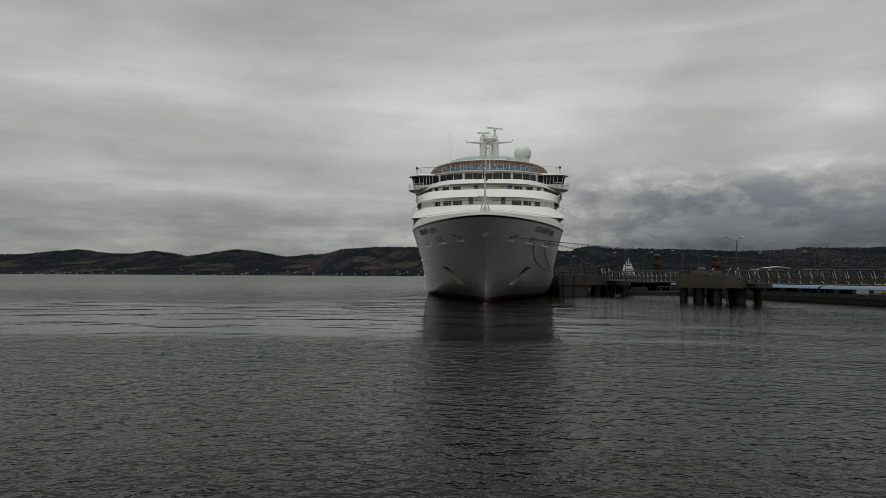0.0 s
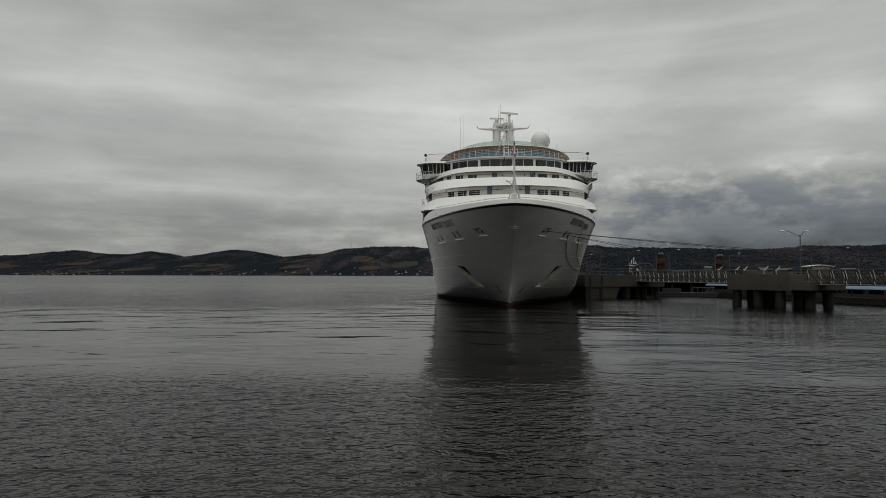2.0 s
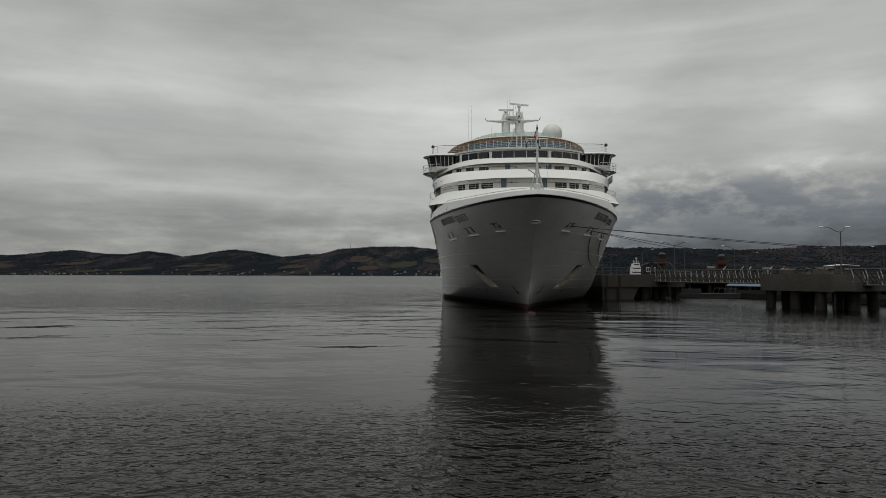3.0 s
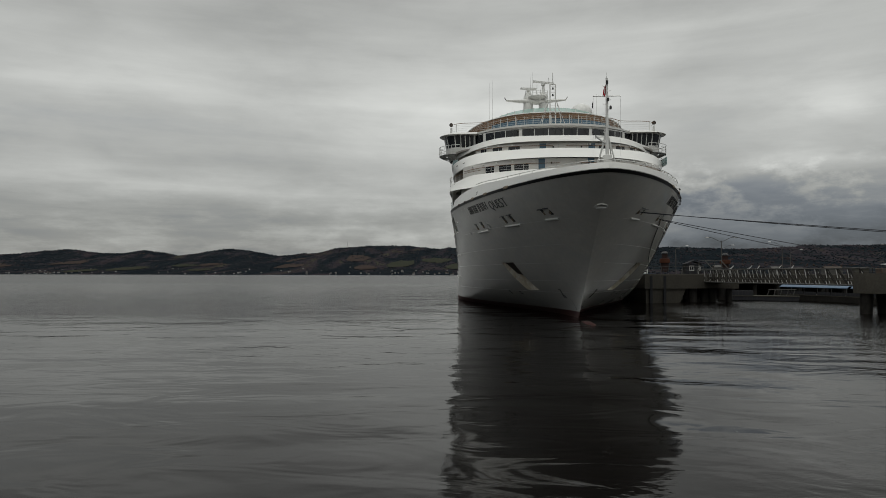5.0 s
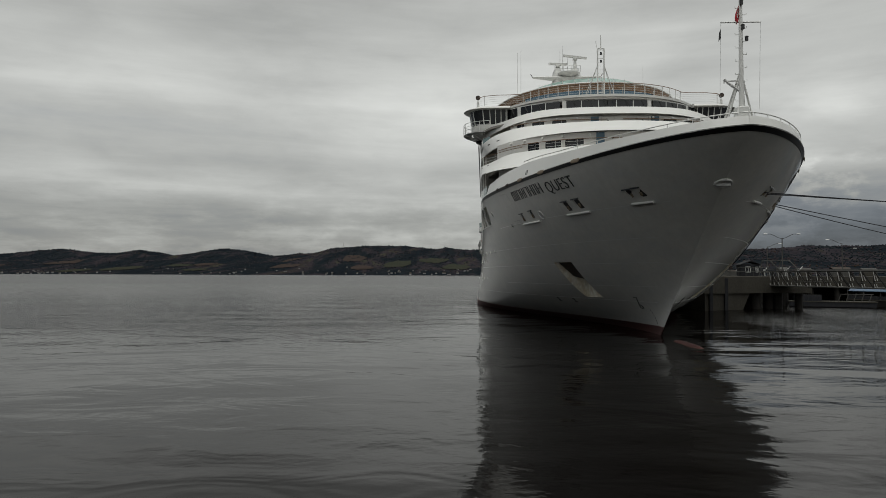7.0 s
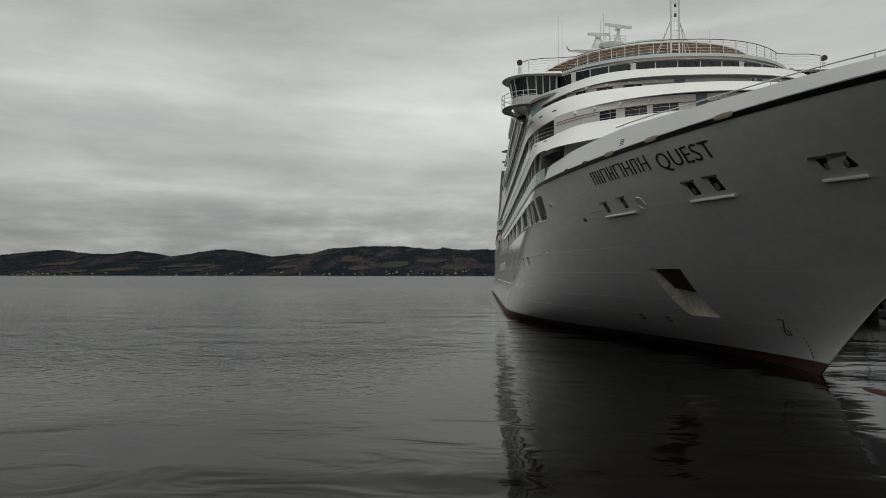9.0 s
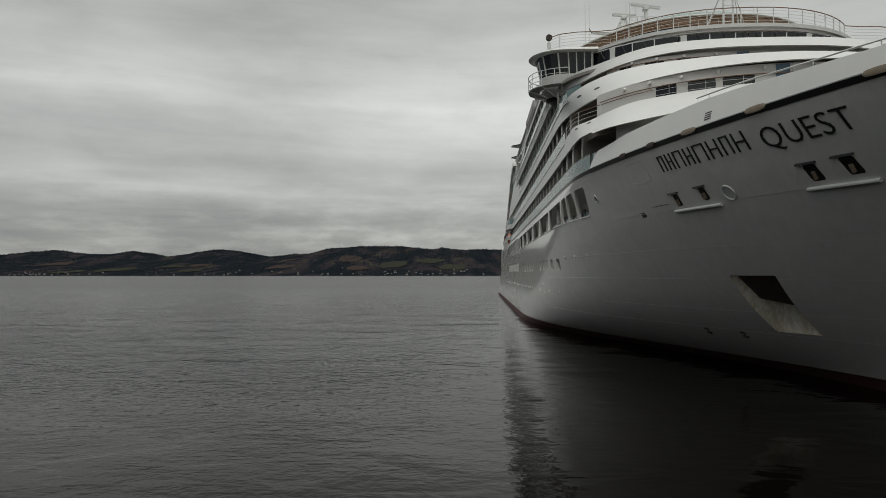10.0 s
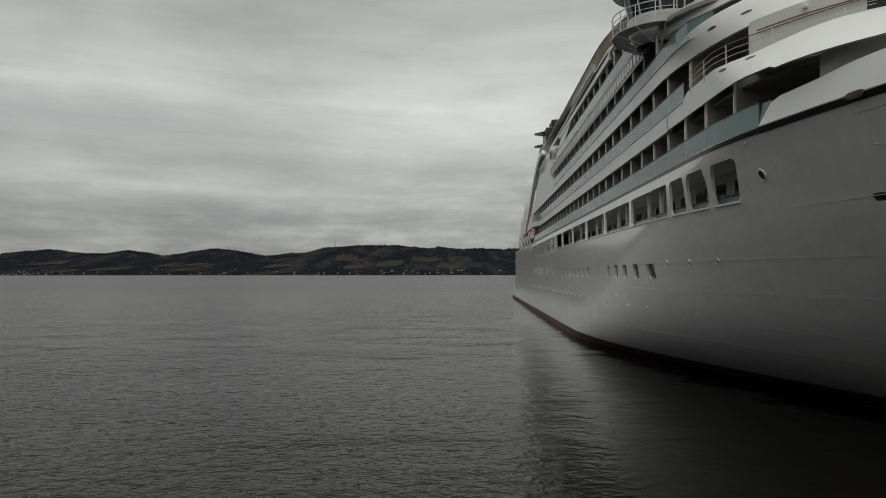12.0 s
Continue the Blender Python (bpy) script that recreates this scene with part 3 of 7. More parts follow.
for i in range(18):
    y = 16.2 + 2.8 * i
    if door is None:
        g = Geo()
        g.box(-9.70, -9.66, -0.75, 0.75, 7.9, 9.75)
        door = g.make("promenade_door", M_DOOR, ship, "dark glass promenade door", smooth=0)
        door.matrix_basis = Matrix.Translation((0, y, 0))
    else:
        share(door, "promenade_door", Matrix.Translation((0, y, 0)))
post = None
for y0, y1 in WINDOWS[3:]:
    for k in range(1, max(2, round((y1 - y0) / 2.7))):
        y = y0 + (y1 - y0) * k / max(2, round((y1 - y0) / 2.7))
        if post is None:
            g = Geo()
            g.box(-11.75, -11.55, -0.09, 0.09, 7.9, 10.2, 0.02)
            post = g.make("promenade_post", M_WHITE, ship)
            post.matrix_basis = Matrix.Translation((0, y, 0))
        else:
            share(post, "promenade_post", Matrix.Translation((0, y, 0)))
for y0, y1 in WINDOWS:
    g = Geo()
    n = 5
    top = [on_hull(slant(y0 + (y1 - y0) * i / n, 8.52), 8.52, -0.2)[0] for i in range(n + 1)]
    low = [on_hull(slant(y0 + (y1 - y0) * i / n, 8.3), 8.3, -0.2)[0] for i in range(n + 1)]
    g.loft([low, top])
    g.make("window_screen", M_TEAL, hull, "tinted glass rail", smooth=0)
    g = Geo()
    g.pipe([p + Vector((0, 0, 0.02)) for p in top], 0.03, 6)
    g.make("handrail", M_BLACK, hull)
    g = Geo()
    g.pipe([on_hull(slant(y0 + (y1 - y0) * i / n, 8.28), 8.28, 0.03)[0] for i in range(n + 1)], 0.03, 5)
    g.make("drip_rail", M_WHITE, hull)


# ---------------------------------------------------------------- the ship: superstructure
class Plan:
    """A rounded front: yf on the centreline, full half-width w from ys aft."""

    def __init__(self, yf, ys, p, w=SIDE):
        self.yf, self.ys, self.p, self.w = yf, ys, p, w

    def x(self, y):
        if y >= self.ys:
            return self.w
        u = min(max((self.ys - y) / (self.ys - self.yf), 0), 1)
        return self.w * (1 - u ** self.p) ** (1 / self.p)

    def y(self, x):
        return self.ys - (self.ys - self.yf) * max(1 - min(abs(x) / self.w, 1) ** self.p, 0) ** (1 / self.p)

    def line(self, end, n):
        """n points from the centreline round to (-w, end), evenly spaced."""
        raw = []
        for i in range(161):
            t = math.pi / 2 * i / 160
            raw.append((-self.w * math.sin(t) ** (2 / self.p), self.ys - (self.ys - self.yf) * max(math.cos(t), 0) ** (2 / self.p)))
        raw = [q for q in raw if q[1] <= end] + [(-self.x(end), end)]
        d = [0]
        for a, b in zip(raw, raw[1:]):
            d.append(d[-1] + math.hypot(b[0] - a[0], b[1] - a[1]))
        return [(float(np.interp(d[-1] * k / (n - 1), d, [q[0] for q in raw])), float(np.interp(d[-1] * k / (n - 1), d, [q[1] for q in raw]))) for k in range(n)]

    def spot(self, x, out=0.0):
        """A place on the wall at x, its tangent (to +x) and its outward normal."""
        t = Vector((0.02, self.y(x + 0.01) - self.y(x - 0.01), 0)).normalized()
        n = Vector((t.y, -t.x, 0))
        return Vector((x, self.y(x), 0)) + n * out, t, n


def both(pts):
    """Mirror a half line, from port round to starboard."""
    return [(-x, y) for x, y in pts[::-1]] + pts[1:]


def band(name, low, high, end, bottom, top, thick, mat, label="", n=90):
    """A curved bulwark. low and high: (z, Plan); bottom and top: heights as functions of y."""
    (z0, a), (z1, b) = low, high
    straight = z0 is None
    g, rows = Geo(), []
    for (xa, ya), (xb, yb) in zip(both(a.line(end, n)), both(b.line(end, n))):
        def at(z):
            f = (z - z0) / (z1 - z0)
            return Vector((xa + (xb - xa) * f, ya + (yb - ya) * f, z))
        zb, zt = bottom((ya + yb) / 2), top((ya + yb) / 2)
        if straight:
            z0, z1 = zb, zt
        o = [at(zb), at(zb + (zt - zb) * 0.5), at(zt - 0.03), at(zt)]
        centre = Vector((0, max(end, 40), 0))
        inner = []
        for p in (at(zt), at(zb)):
            d = Vector((centre.x - p.x, centre.y - p.y, 0))
            d = Vector((-math.copysign(1, p.x) if abs(p.x) > 1 else 0, 0.6, 0)).normalized() if d.length < 1e-6 else d.normalized()
            inner.append(p + d * thick)
        rows.append(o + inner)
    g.loft(rows, True, True)
    return fixed(g.make(name, mat, ship, label))


def slab(name, plan, end, z0, z1, mat, label="", n=60, clip=99.0):
    ring = both([(max(x, -clip), y) for x, y in plan.line(end, n)])
    g = Geo()
    g.loft([[(x, y, z0) for x, y in ring], [(x, y, z1) for x, y in ring]], True, True)
    return fixed(g.make(name, mat, ship, label))


def ease(y, y0, y1, a, b):
    t = min(max((y - y0) / (y1 - y0), 0), 1)
    return a + (b - a) * t * t * (3 - 2 * t)


A_LOW, A_HIGH = Plan(2.11, 15.81, 2.5), Plan(6.4, 15.6, 1.62)
B_LOW, B_HIGH = Plan(8.48, 23.8, 2.3), Plan(12.5, 19.9, 1.84)
C_LOW, C_HIGH = Plan(15.59, 29.55, 2.62), Plan(16.45, 27.8, 2.5)
E_EDGE = Plan(19.6, 36.5, 2.32)
WALL1, WALL2, BRIDGE = Plan(9.1, 24.2, 2.5), Plan(16.1, 26.8, 3.0, 10.8), Plan(20.0, 34, 2.35)
LOUNGE = Plan(24.6, 46, 2.3, 11.6)

# bow bulwark
g, rows = Geo(), []
for side in (-1, 1):
    rows = []
    for i in range(101):
        f = (i / 100) ** 1.7
        y = stem(10.57) + (12.15 - stem(10.57)) * f
        b = half(max(y, stem(10.57) + 1e-4), 10.57)
        lift = float(np.interp(y, (-15.7, -12, -7, -4, -1.25, 1.25, 4.3, 8, 9.5, 11.6, 12.15), (0.46, 0.50, 0.66, 0.80, 0.98, 1.10, 1.10, 1.06, 0.94, 0.88, 0.0)))
        lift = max(lift, 0.04)
        yin = y + 0.30 * lift * max(0, 1 - (y + 15.7) / 6)
        xin = side * max(b - (0.22 * lift if y > -15 else b * 0.12), 0)
        rows.append([(side * b, y, 10.56), (side * (b * 0.55 + abs(xin) * 0.45), y * 0.55 + yin * 0.45, 10.56 + lift * 0.5), (xin, yin, 10.56 + lift), (xin - side * min(0.14, abs(xin)), yin + 0.14, 10.56 + lift), (side * max(b - 0.3, 0), y + 0.22, 10.56)])
    g = Geo()
    g.loft(rows, True, True)
    fixed(g.make("bow_bulwark", M_WHITE, ship, "white bow bulwark above the black stripe"))
    # rail above the bulwark
    top = [Vector(r[2]) for r in rows if r[2][1] < 3.0]
    g = Geo()
    g.pipe([p + Vector((0, 0.08, 0.18)) for p in top[::4]], 0.03, 6)
    g.make("bow_rail", M_RAIL, ship)
    for p in top[4::7]:
        g = Geo()
        g.pipe([p + Vector((0, 0.06, -0.05)), p + Vector((0, 0.08, 0.18))], 0.02, 5)
        g.make("bow_rail_post", M_RAIL, ship)
    for y in (-6.3, -1.8, 1.95, 4.87, 7.6):
        p, n = on_hull(y, 10.56, 0.05, side)
        t = Vector((side * (half(y + 0.1, 10.5) - half(y - 0.1, 10.5)), 0.2, 0)).normalized()
        g = Geo()
        w = 0.5 if y < 4 else 0.34
        rows = []
        for k in range(9):
            a = math.pi * (k / 8 - 0.5)
            s = -w * math.cos(math.pi * k / 8)
            rows.append([p + t * s + Vector((0, 0, 0.12 * math.sin(b))) * max(math.cos(a), 0.02) ** 0.35 + n * 0.025 * max(math.cos(b), -0.6) for b in [2 * math.pi * j / 10 for j in range(10)]])
        g.loft(rows, True, True)
        fixed(g.make("bow_fairlead", M_BEIGE if y < 4 else M_RUST, ship, "worn beige fairlead set in the stripe" if y < 4 else "dark worn fairlead set in the stripe"))
# louvre on the bulwark
for k in range(4):
    g = Geo()
    z = 10.78 + 0.085 * k
    p, n = on_hull(0.85, 10.5, 0.0)
    t = Vector((-(half(1.0, 10.5) - half(0.7, 10.5)), 0.3, 0)).normalized()
    face = Vector((p.x + 0.22 * (z - 10.56), p.y, z)) + Vector((t.y, -t.x, 0)) * -0.02
    g.obox(face, t * 0.2, Vector((-t.y, t.x, 0)) * 0.03, (0, 0, 0.022))
    g.make("vent_slat", M_BLACK, ship, "dark vent slat in the bulwark", smooth=0)

# forward deck, foredeck wall and the bands
ring = [(half(y, 10.5) - 0.2, y) for y in [stem(10.5) + 0.5 + 0.9 * i for i in range(32)]]
g = Geo()
g.add([(-x, y, 10.42) for x, y in ring] + [(x, y, 10.42) for x, y in ring[::-1]], [tuple(range(2 * len(ring)))])
g.make("fore_deck", M_GREY, ship, smooth=0)
slab("deck_slab", Plan(6, 24, 2.2), 128, 10.44, 10.58, M_GREY)
slab("foredeck_wall", Plan(5.4, 13.5, 3.0, 11.0), 9.84, 10.5, 12.44, M_CREAM, "cream wall of the sheltered fore promenade", clip=10.75)
def A_BOTTOM(y):
    return ease(y, 7.5, 11.9, 12.05, 12.26) if y < 11.9 else ease(y, 11.9, 14.0, 12.38, 12.48)


def A_TOP(y):
    return ease(y, 9, 13, 14.0, 13.55) if y < 18.4 else ease(y, 18.4, 19.2, 13.5, 13.32)


def B_BOTTOM(y):
    return ease(y, 12, 22, 15.42, 15.18)


def B_TOP(y):
    return ease(y, 13, 20.5, 17.06, 16.02)


band("lower_bulwark", (None, A_LOW), (None, A_HIGH), 22.0, A_BOTTOM, A_TOP, 0.2, M_WHITE, "white curved bulwark of the lower forward deck")
# M_SHADE slabs and soffits have the shade under the decks in their colour
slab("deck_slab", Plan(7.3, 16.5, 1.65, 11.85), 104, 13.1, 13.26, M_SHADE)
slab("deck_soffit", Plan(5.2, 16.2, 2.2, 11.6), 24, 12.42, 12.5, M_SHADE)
slab("front_wall", WALL1, 15.46, 13.2, 15.42, M_CREAM, "cream front wall with framed openings", clip=10.66)
band("middle_bulwark", (None, B_LOW), (None, B_HIGH), 40.0, B_BOTTOM, B_TOP, 0.2, M_WHITE, "white curved bulwark of the middle forward deck")
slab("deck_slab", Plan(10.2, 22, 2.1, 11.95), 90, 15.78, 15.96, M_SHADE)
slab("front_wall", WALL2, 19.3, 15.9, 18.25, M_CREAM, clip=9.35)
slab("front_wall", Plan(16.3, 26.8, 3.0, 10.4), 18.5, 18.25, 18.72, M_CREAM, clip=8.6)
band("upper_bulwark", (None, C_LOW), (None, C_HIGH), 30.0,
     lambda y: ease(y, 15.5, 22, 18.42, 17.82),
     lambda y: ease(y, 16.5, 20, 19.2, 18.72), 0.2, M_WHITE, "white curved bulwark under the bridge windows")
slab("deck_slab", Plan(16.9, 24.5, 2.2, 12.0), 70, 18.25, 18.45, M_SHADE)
slab("bridge_roof", E_EDGE, 72, 20.98, 21.22, M_WHITE, "white overhanging bridge roof")
slab("bridge_soffit", Plan(19.8, 36.5, 2.32, 12.0), 60, 20.8, 20.98, M_CREAM)
slab("bridge_core", Plan(21.5, 36, 2.35, 11.0), 60, 18.6, 20.85, M_BLACK)


# front wall windows, doors, shutters and lamps
def wall_box(name, plan, x, z, hw, hz, out, thick, mat, parent, label=""):
    p, t, n = plan.spot(x, out)
    g = Geo()
    g.obox(p + Vector((0, 0, z)), t * hw, n * thick, (0, 0, hz))
    return g.make(name, mat, parent, label, smooth=0)


def wall_ring(plan, x, z, hw, hz, r, width, out, thick):
    """A rounded frame on the wall and the outline inside it."""
    p, t, n = plan.spot(x, out)
    p = p + Vector((0, 0, z))
    o, i = rounded(-hw - width, hw + width, -hz - width, hz + width, r + width, 3), rounded(-hw, hw, -hz, hz, r, 3)
    g = Geo()
    put = lambda q, d: [p + t * a + Vector((0, 0, b)) + n * d for a, b in q]
    g.loft([put(o, -0.02), put(o, thick), put(i, thick), put(i, -0.03)], True)
    return g, put(i, 0.004)


def opening(plan, x, z, hw, hz, rails):
    g, inner = wall_ring(plan, x, z, hw, hz, 0.16, 0.05, 0.0, 0.03)
    fr = g.make("front_window", M_CREAM, ship)
    g = Geo()
    g.add(inner, [tuple(range(len(inner)))])
    g.make("pane", M_GLASS, fr, smooth=0)
    p, t, n = plan.spot(x, 0.03)
    for k in range(rails):
        g = Geo()
        zz = z - hz + 2 * hz * (k + 0.8) / (rails + 0.6)
        g.pipe([p + Vector((0, 0, zz)) - t * hw, p + Vector((0, 0, zz)) + t * hw], 0.013, 5)
        g.make("guard_bar", M_WHITE, fr)
    for s in (0.3,):
        g = Geo()
        q = p + t * hw * s
        g.pipe([q + Vector((0, 0, z - hz)), q + Vector((0, 0, z + hz))], 0.015, 5)
        g.make("guard_bar", M_WHITE, fr)


def door_outline(plan, x, z, hw, hz):
    g, inner = wall_ring(plan, x, z, hw, hz, 0.08, 0.035, 0.0, 0.05)
    d = g.make("front_door", M_GREY, ship, "cream steel door with a pipe frame")
    p, t, n = plan.spot(x, 0.04)
    g = Geo()
    q = p + Vector((0, 0, z + hz * 0.45))
    g.pipe([q, q + n * 0.04], 0.1, 10)
    g.make("door_port", M_GLASS, d)


for s in (-1, 1):
    for x, hw in ((4.5, 0.68), (6.15, 0.62), (7.7, 0.52)):
        opening(WALL1, s * x, 14.6, hw * 1.12, 0.36, 2)
    wall_box("blue_shutter", WALL1, s * 2.47, 14.86, 0.33, 0.52, 0.02, 0.03, M_BLUE, ship, "dark blue window shutter")
    door_outline(WALL1, s * 1.5, 14.55, 0.52, 0.85)
    for x, hw in ((4.98, 0.66), (6.85, 0.6), (8.4, 0.45)):
        opening(WALL2, s * x, 17.66, hw, 0.36, 0)
    wall_box("blue_shutter", WALL2, 0.88 + s * 2.7, 17.9, 0.36, 0.32, 0.02, 0.03, M_BLUE, ship)
    door_outline(WALL2, 0.88 + s * 1.55, 17.5, 0.55, 0.72)
    for plan, zz, xs in ((WALL1, 15.22, (3.3, 5.4, 7.0, 8.4, 9.5)), (WALL2, 18.12, (3.4, 5.2, 6.7, 8.0, 9.0))):
        for x in xs:
            p, t, n = plan.spot(s * x, 0.0)
            g = Geo()
            g.pipe([p + Vector((0, 0, zz)), p + Vector((0, 0, zz)) + n * 0.16], 0.11, 10, 0.09)
            g.make("bulkhead_lamp", M_LAMP, ship, "small round bulkhead lamp")
    for plan, zz in ((WALL1, 14.92), (WALL2, 17.98)):
        g = Geo()
        g.pipe([plan.spot(s * (0.7 + (9.8 if zz < 16 else 8.6) * i / 24), 0.1)[0] + Vector((0, 0, zz)) for i in range(25)], 0.03, 5)
        g.make("storm_rail", M_WOOD, ship)

# pipe rails where the bulwarks dip, and mooring slots
for side in (-1, 1):
    for k, dz in enumerate((0.28, 0.52, 0.76)):
        g = Geo()
        g.pipe([(side * (A_HIGH.x(y) + 0.02), y, 13.5 + dz + ease(y, 10, 13, 0.15, 0)) for y in [10.2 + 0.75 * i for i in range(12)]], 0.012 if k < 2 else 0.022, 5)
        g.make("pipe_rail", M_RAIL if k < 2 else M_WOOD, ship)
    for i in range(5):
        y = 10.8 + 1.85 * i
        g = Geo()
        g.pipe([(side * (A_HIGH.x(y) + 0.02), y, 13.4), (side * (A_HIGH.x(y) + 0.02), y, 14.28)], 0.02, 6)
        g.make("rail_post", M_WHITE, ship)
def on_band(low, high, end, bottom, top, k, f):
    """A place on a bulwark's outer face, with the direction along it."""
    la, lb = low.line(end, 90), high.line(end, 90)
    at = []
    for q in (k, k + 1):
        (xa, ya), (xb, yb) = la[q], lb[q]
        zb, zt = bottom((ya + yb) / 2), top((ya + yb) / 2)
        at.append([Vector((xa, ya, zb)), Vector((xb, yb, zt))])
    p = at[0][0].lerp(at[0][1], f)
    return p, (at[1][0].lerp(at[1][1], f) - p).normalized(), (at[0][1] - at[0][0]).normalized()


for low, high, end, bottom, top, k, f in ((A_LOW, A_HIGH, 22.0, A_BOTTOM, A_TOP, 61, 0.78), (A_LOW, A_HIGH, 22.0, A_BOTTOM, A_TOP, 55, 0.82), (B_LOW, B_HIGH, 40.0, B_BOTTOM, B_TOP, 34, 0.6), (B_LOW, B_HIGH, 40.0, B_BOTTOM, B_TOP, 30, 0.5)):
    p, t, up = on_band(low, high, end, bottom, top, k, f)
    n = t.cross(up).normalized()
    n = n if n.x < 0 else -n
    g = Geo()
    pts = [p + t * 0.26 * math.cos(a) + up * 0.11 * math.sin(a) for a in [2 * math.pi * q / 14 for q in range(14)]]
    g.loft([[q - n * 0.1 for q in pts], [q + n * 0.012 for q in pts]], True, True)
    fixed(g.make("mooring_slot", M_BLACK, ship, "dark oval mooring slot"))

# ---------------------------------------------------------------- bridge
line = BRIDGE.line(30, 400)
half_len = [0.0]
for a, b in zip(line, line[1:]):
    half_len.append(half_len[-1] + math.hypot(b[0] - a[0], b[1] - a[1]))


def bridge_at(s):
    """A place s metres round the bridge front from the centreline (negative: port)."""
    x = float(np.interp(abs(s), half_len, [q[0] for q in line]))
    return -x if s < 0 else x


def bridge_windows():
    sill, head = 18.95, 20.72
    for sign in (-1, 1):
        s = 0.0
        sizes = [(0.0, 0.85), (0.85, 1.62), (2.47, 1.62), (4.45, 1.5), (5.95, 1.5), (7.45, 1.5), (9.2, 1.45), (10.65, 1.45), (12.1, 1.45)]
        for k, (a, w) in enumerate(sizes):
            m = bridge_at(sign * (a + w / 2))
            p, t, n = BRIDGE.spot(m, 0.03)
            g = Geo()
            lean = n * 0.0
            c = p + Vector((0, 0, (sill + head) / 2))
            g.obox(c, t * (w / 2 - 0.03), n * 0.02, Vector((0, 0, (head - sill) / 2)))
            pane = g.make("bridge_window", M_GLASS, ship, "dark bridge window", smooth=0)
            q, t, n = BRIDGE.spot(bridge_at(sign * (a + w)), 0.05)
            g = Geo()
            wide = 0.2 if k in (2, 5, 8) else 0.035
            g.obox(q + Vector((0, 0, (sill + head) / 2)), t * wide, n * 0.06, (0, 0, (head - sill) / 2))
            g.make("mullion", M_WHITE, ship, smooth=0)
            # soffit spotlight and wiper
            g = Geo()
            r, t, n = E_EDGE.spot(m * 0.98, -0.5)
            g.lathe((r.x, r.y, 20.68), [(0.05, 0), (0.07, 0.02), (0.06, 0.12)], 8)
            g.make("soffit_lamp", M_LAMP, ship)
            g = Geo()
            g.pipe([c + n * 0.06 + Vector((0, 0, 0.85)), c + n * 0.07 + t * 0.35 + Vector((0, 0, 0.25))], 0.018, 4)
            g.make("wiper", M_BLACK, ship)


bridge_windows()
g = Geo()
ring = both(Plan(20.05, 34, 2.35, 12.0).line(30, 60))
g.loft([[(x, y, z) for x, y in ring] for z in (18.7, 18.97)])
g.make("bridge_sill", M_WHITE, ship)
g = Geo()
g.loft([[(x, y, z) for x, y in ring] for z in (20.7, 20.85)])
g.make("bridge_header", M_WHITE, ship)


def capsule(x_in, x_tip, y_mid, r, z, n=16):
    """Outline of a wing: straight sides from x_in, round tip at x_tip."""
    s = math.copysign(1, x_tip)
    c = x_tip - s * r
    arc = [(c + s * r * math.cos(t), y_mid + r * math.sin(t)) for t in [-math.pi / 2 + math.pi * k / n for k in range(n + 1)]]
    return [(x_in, y_mid - r, z)] + [(x, y, z) for x, y in arc] + [(x_in, y_mid + r, z)]


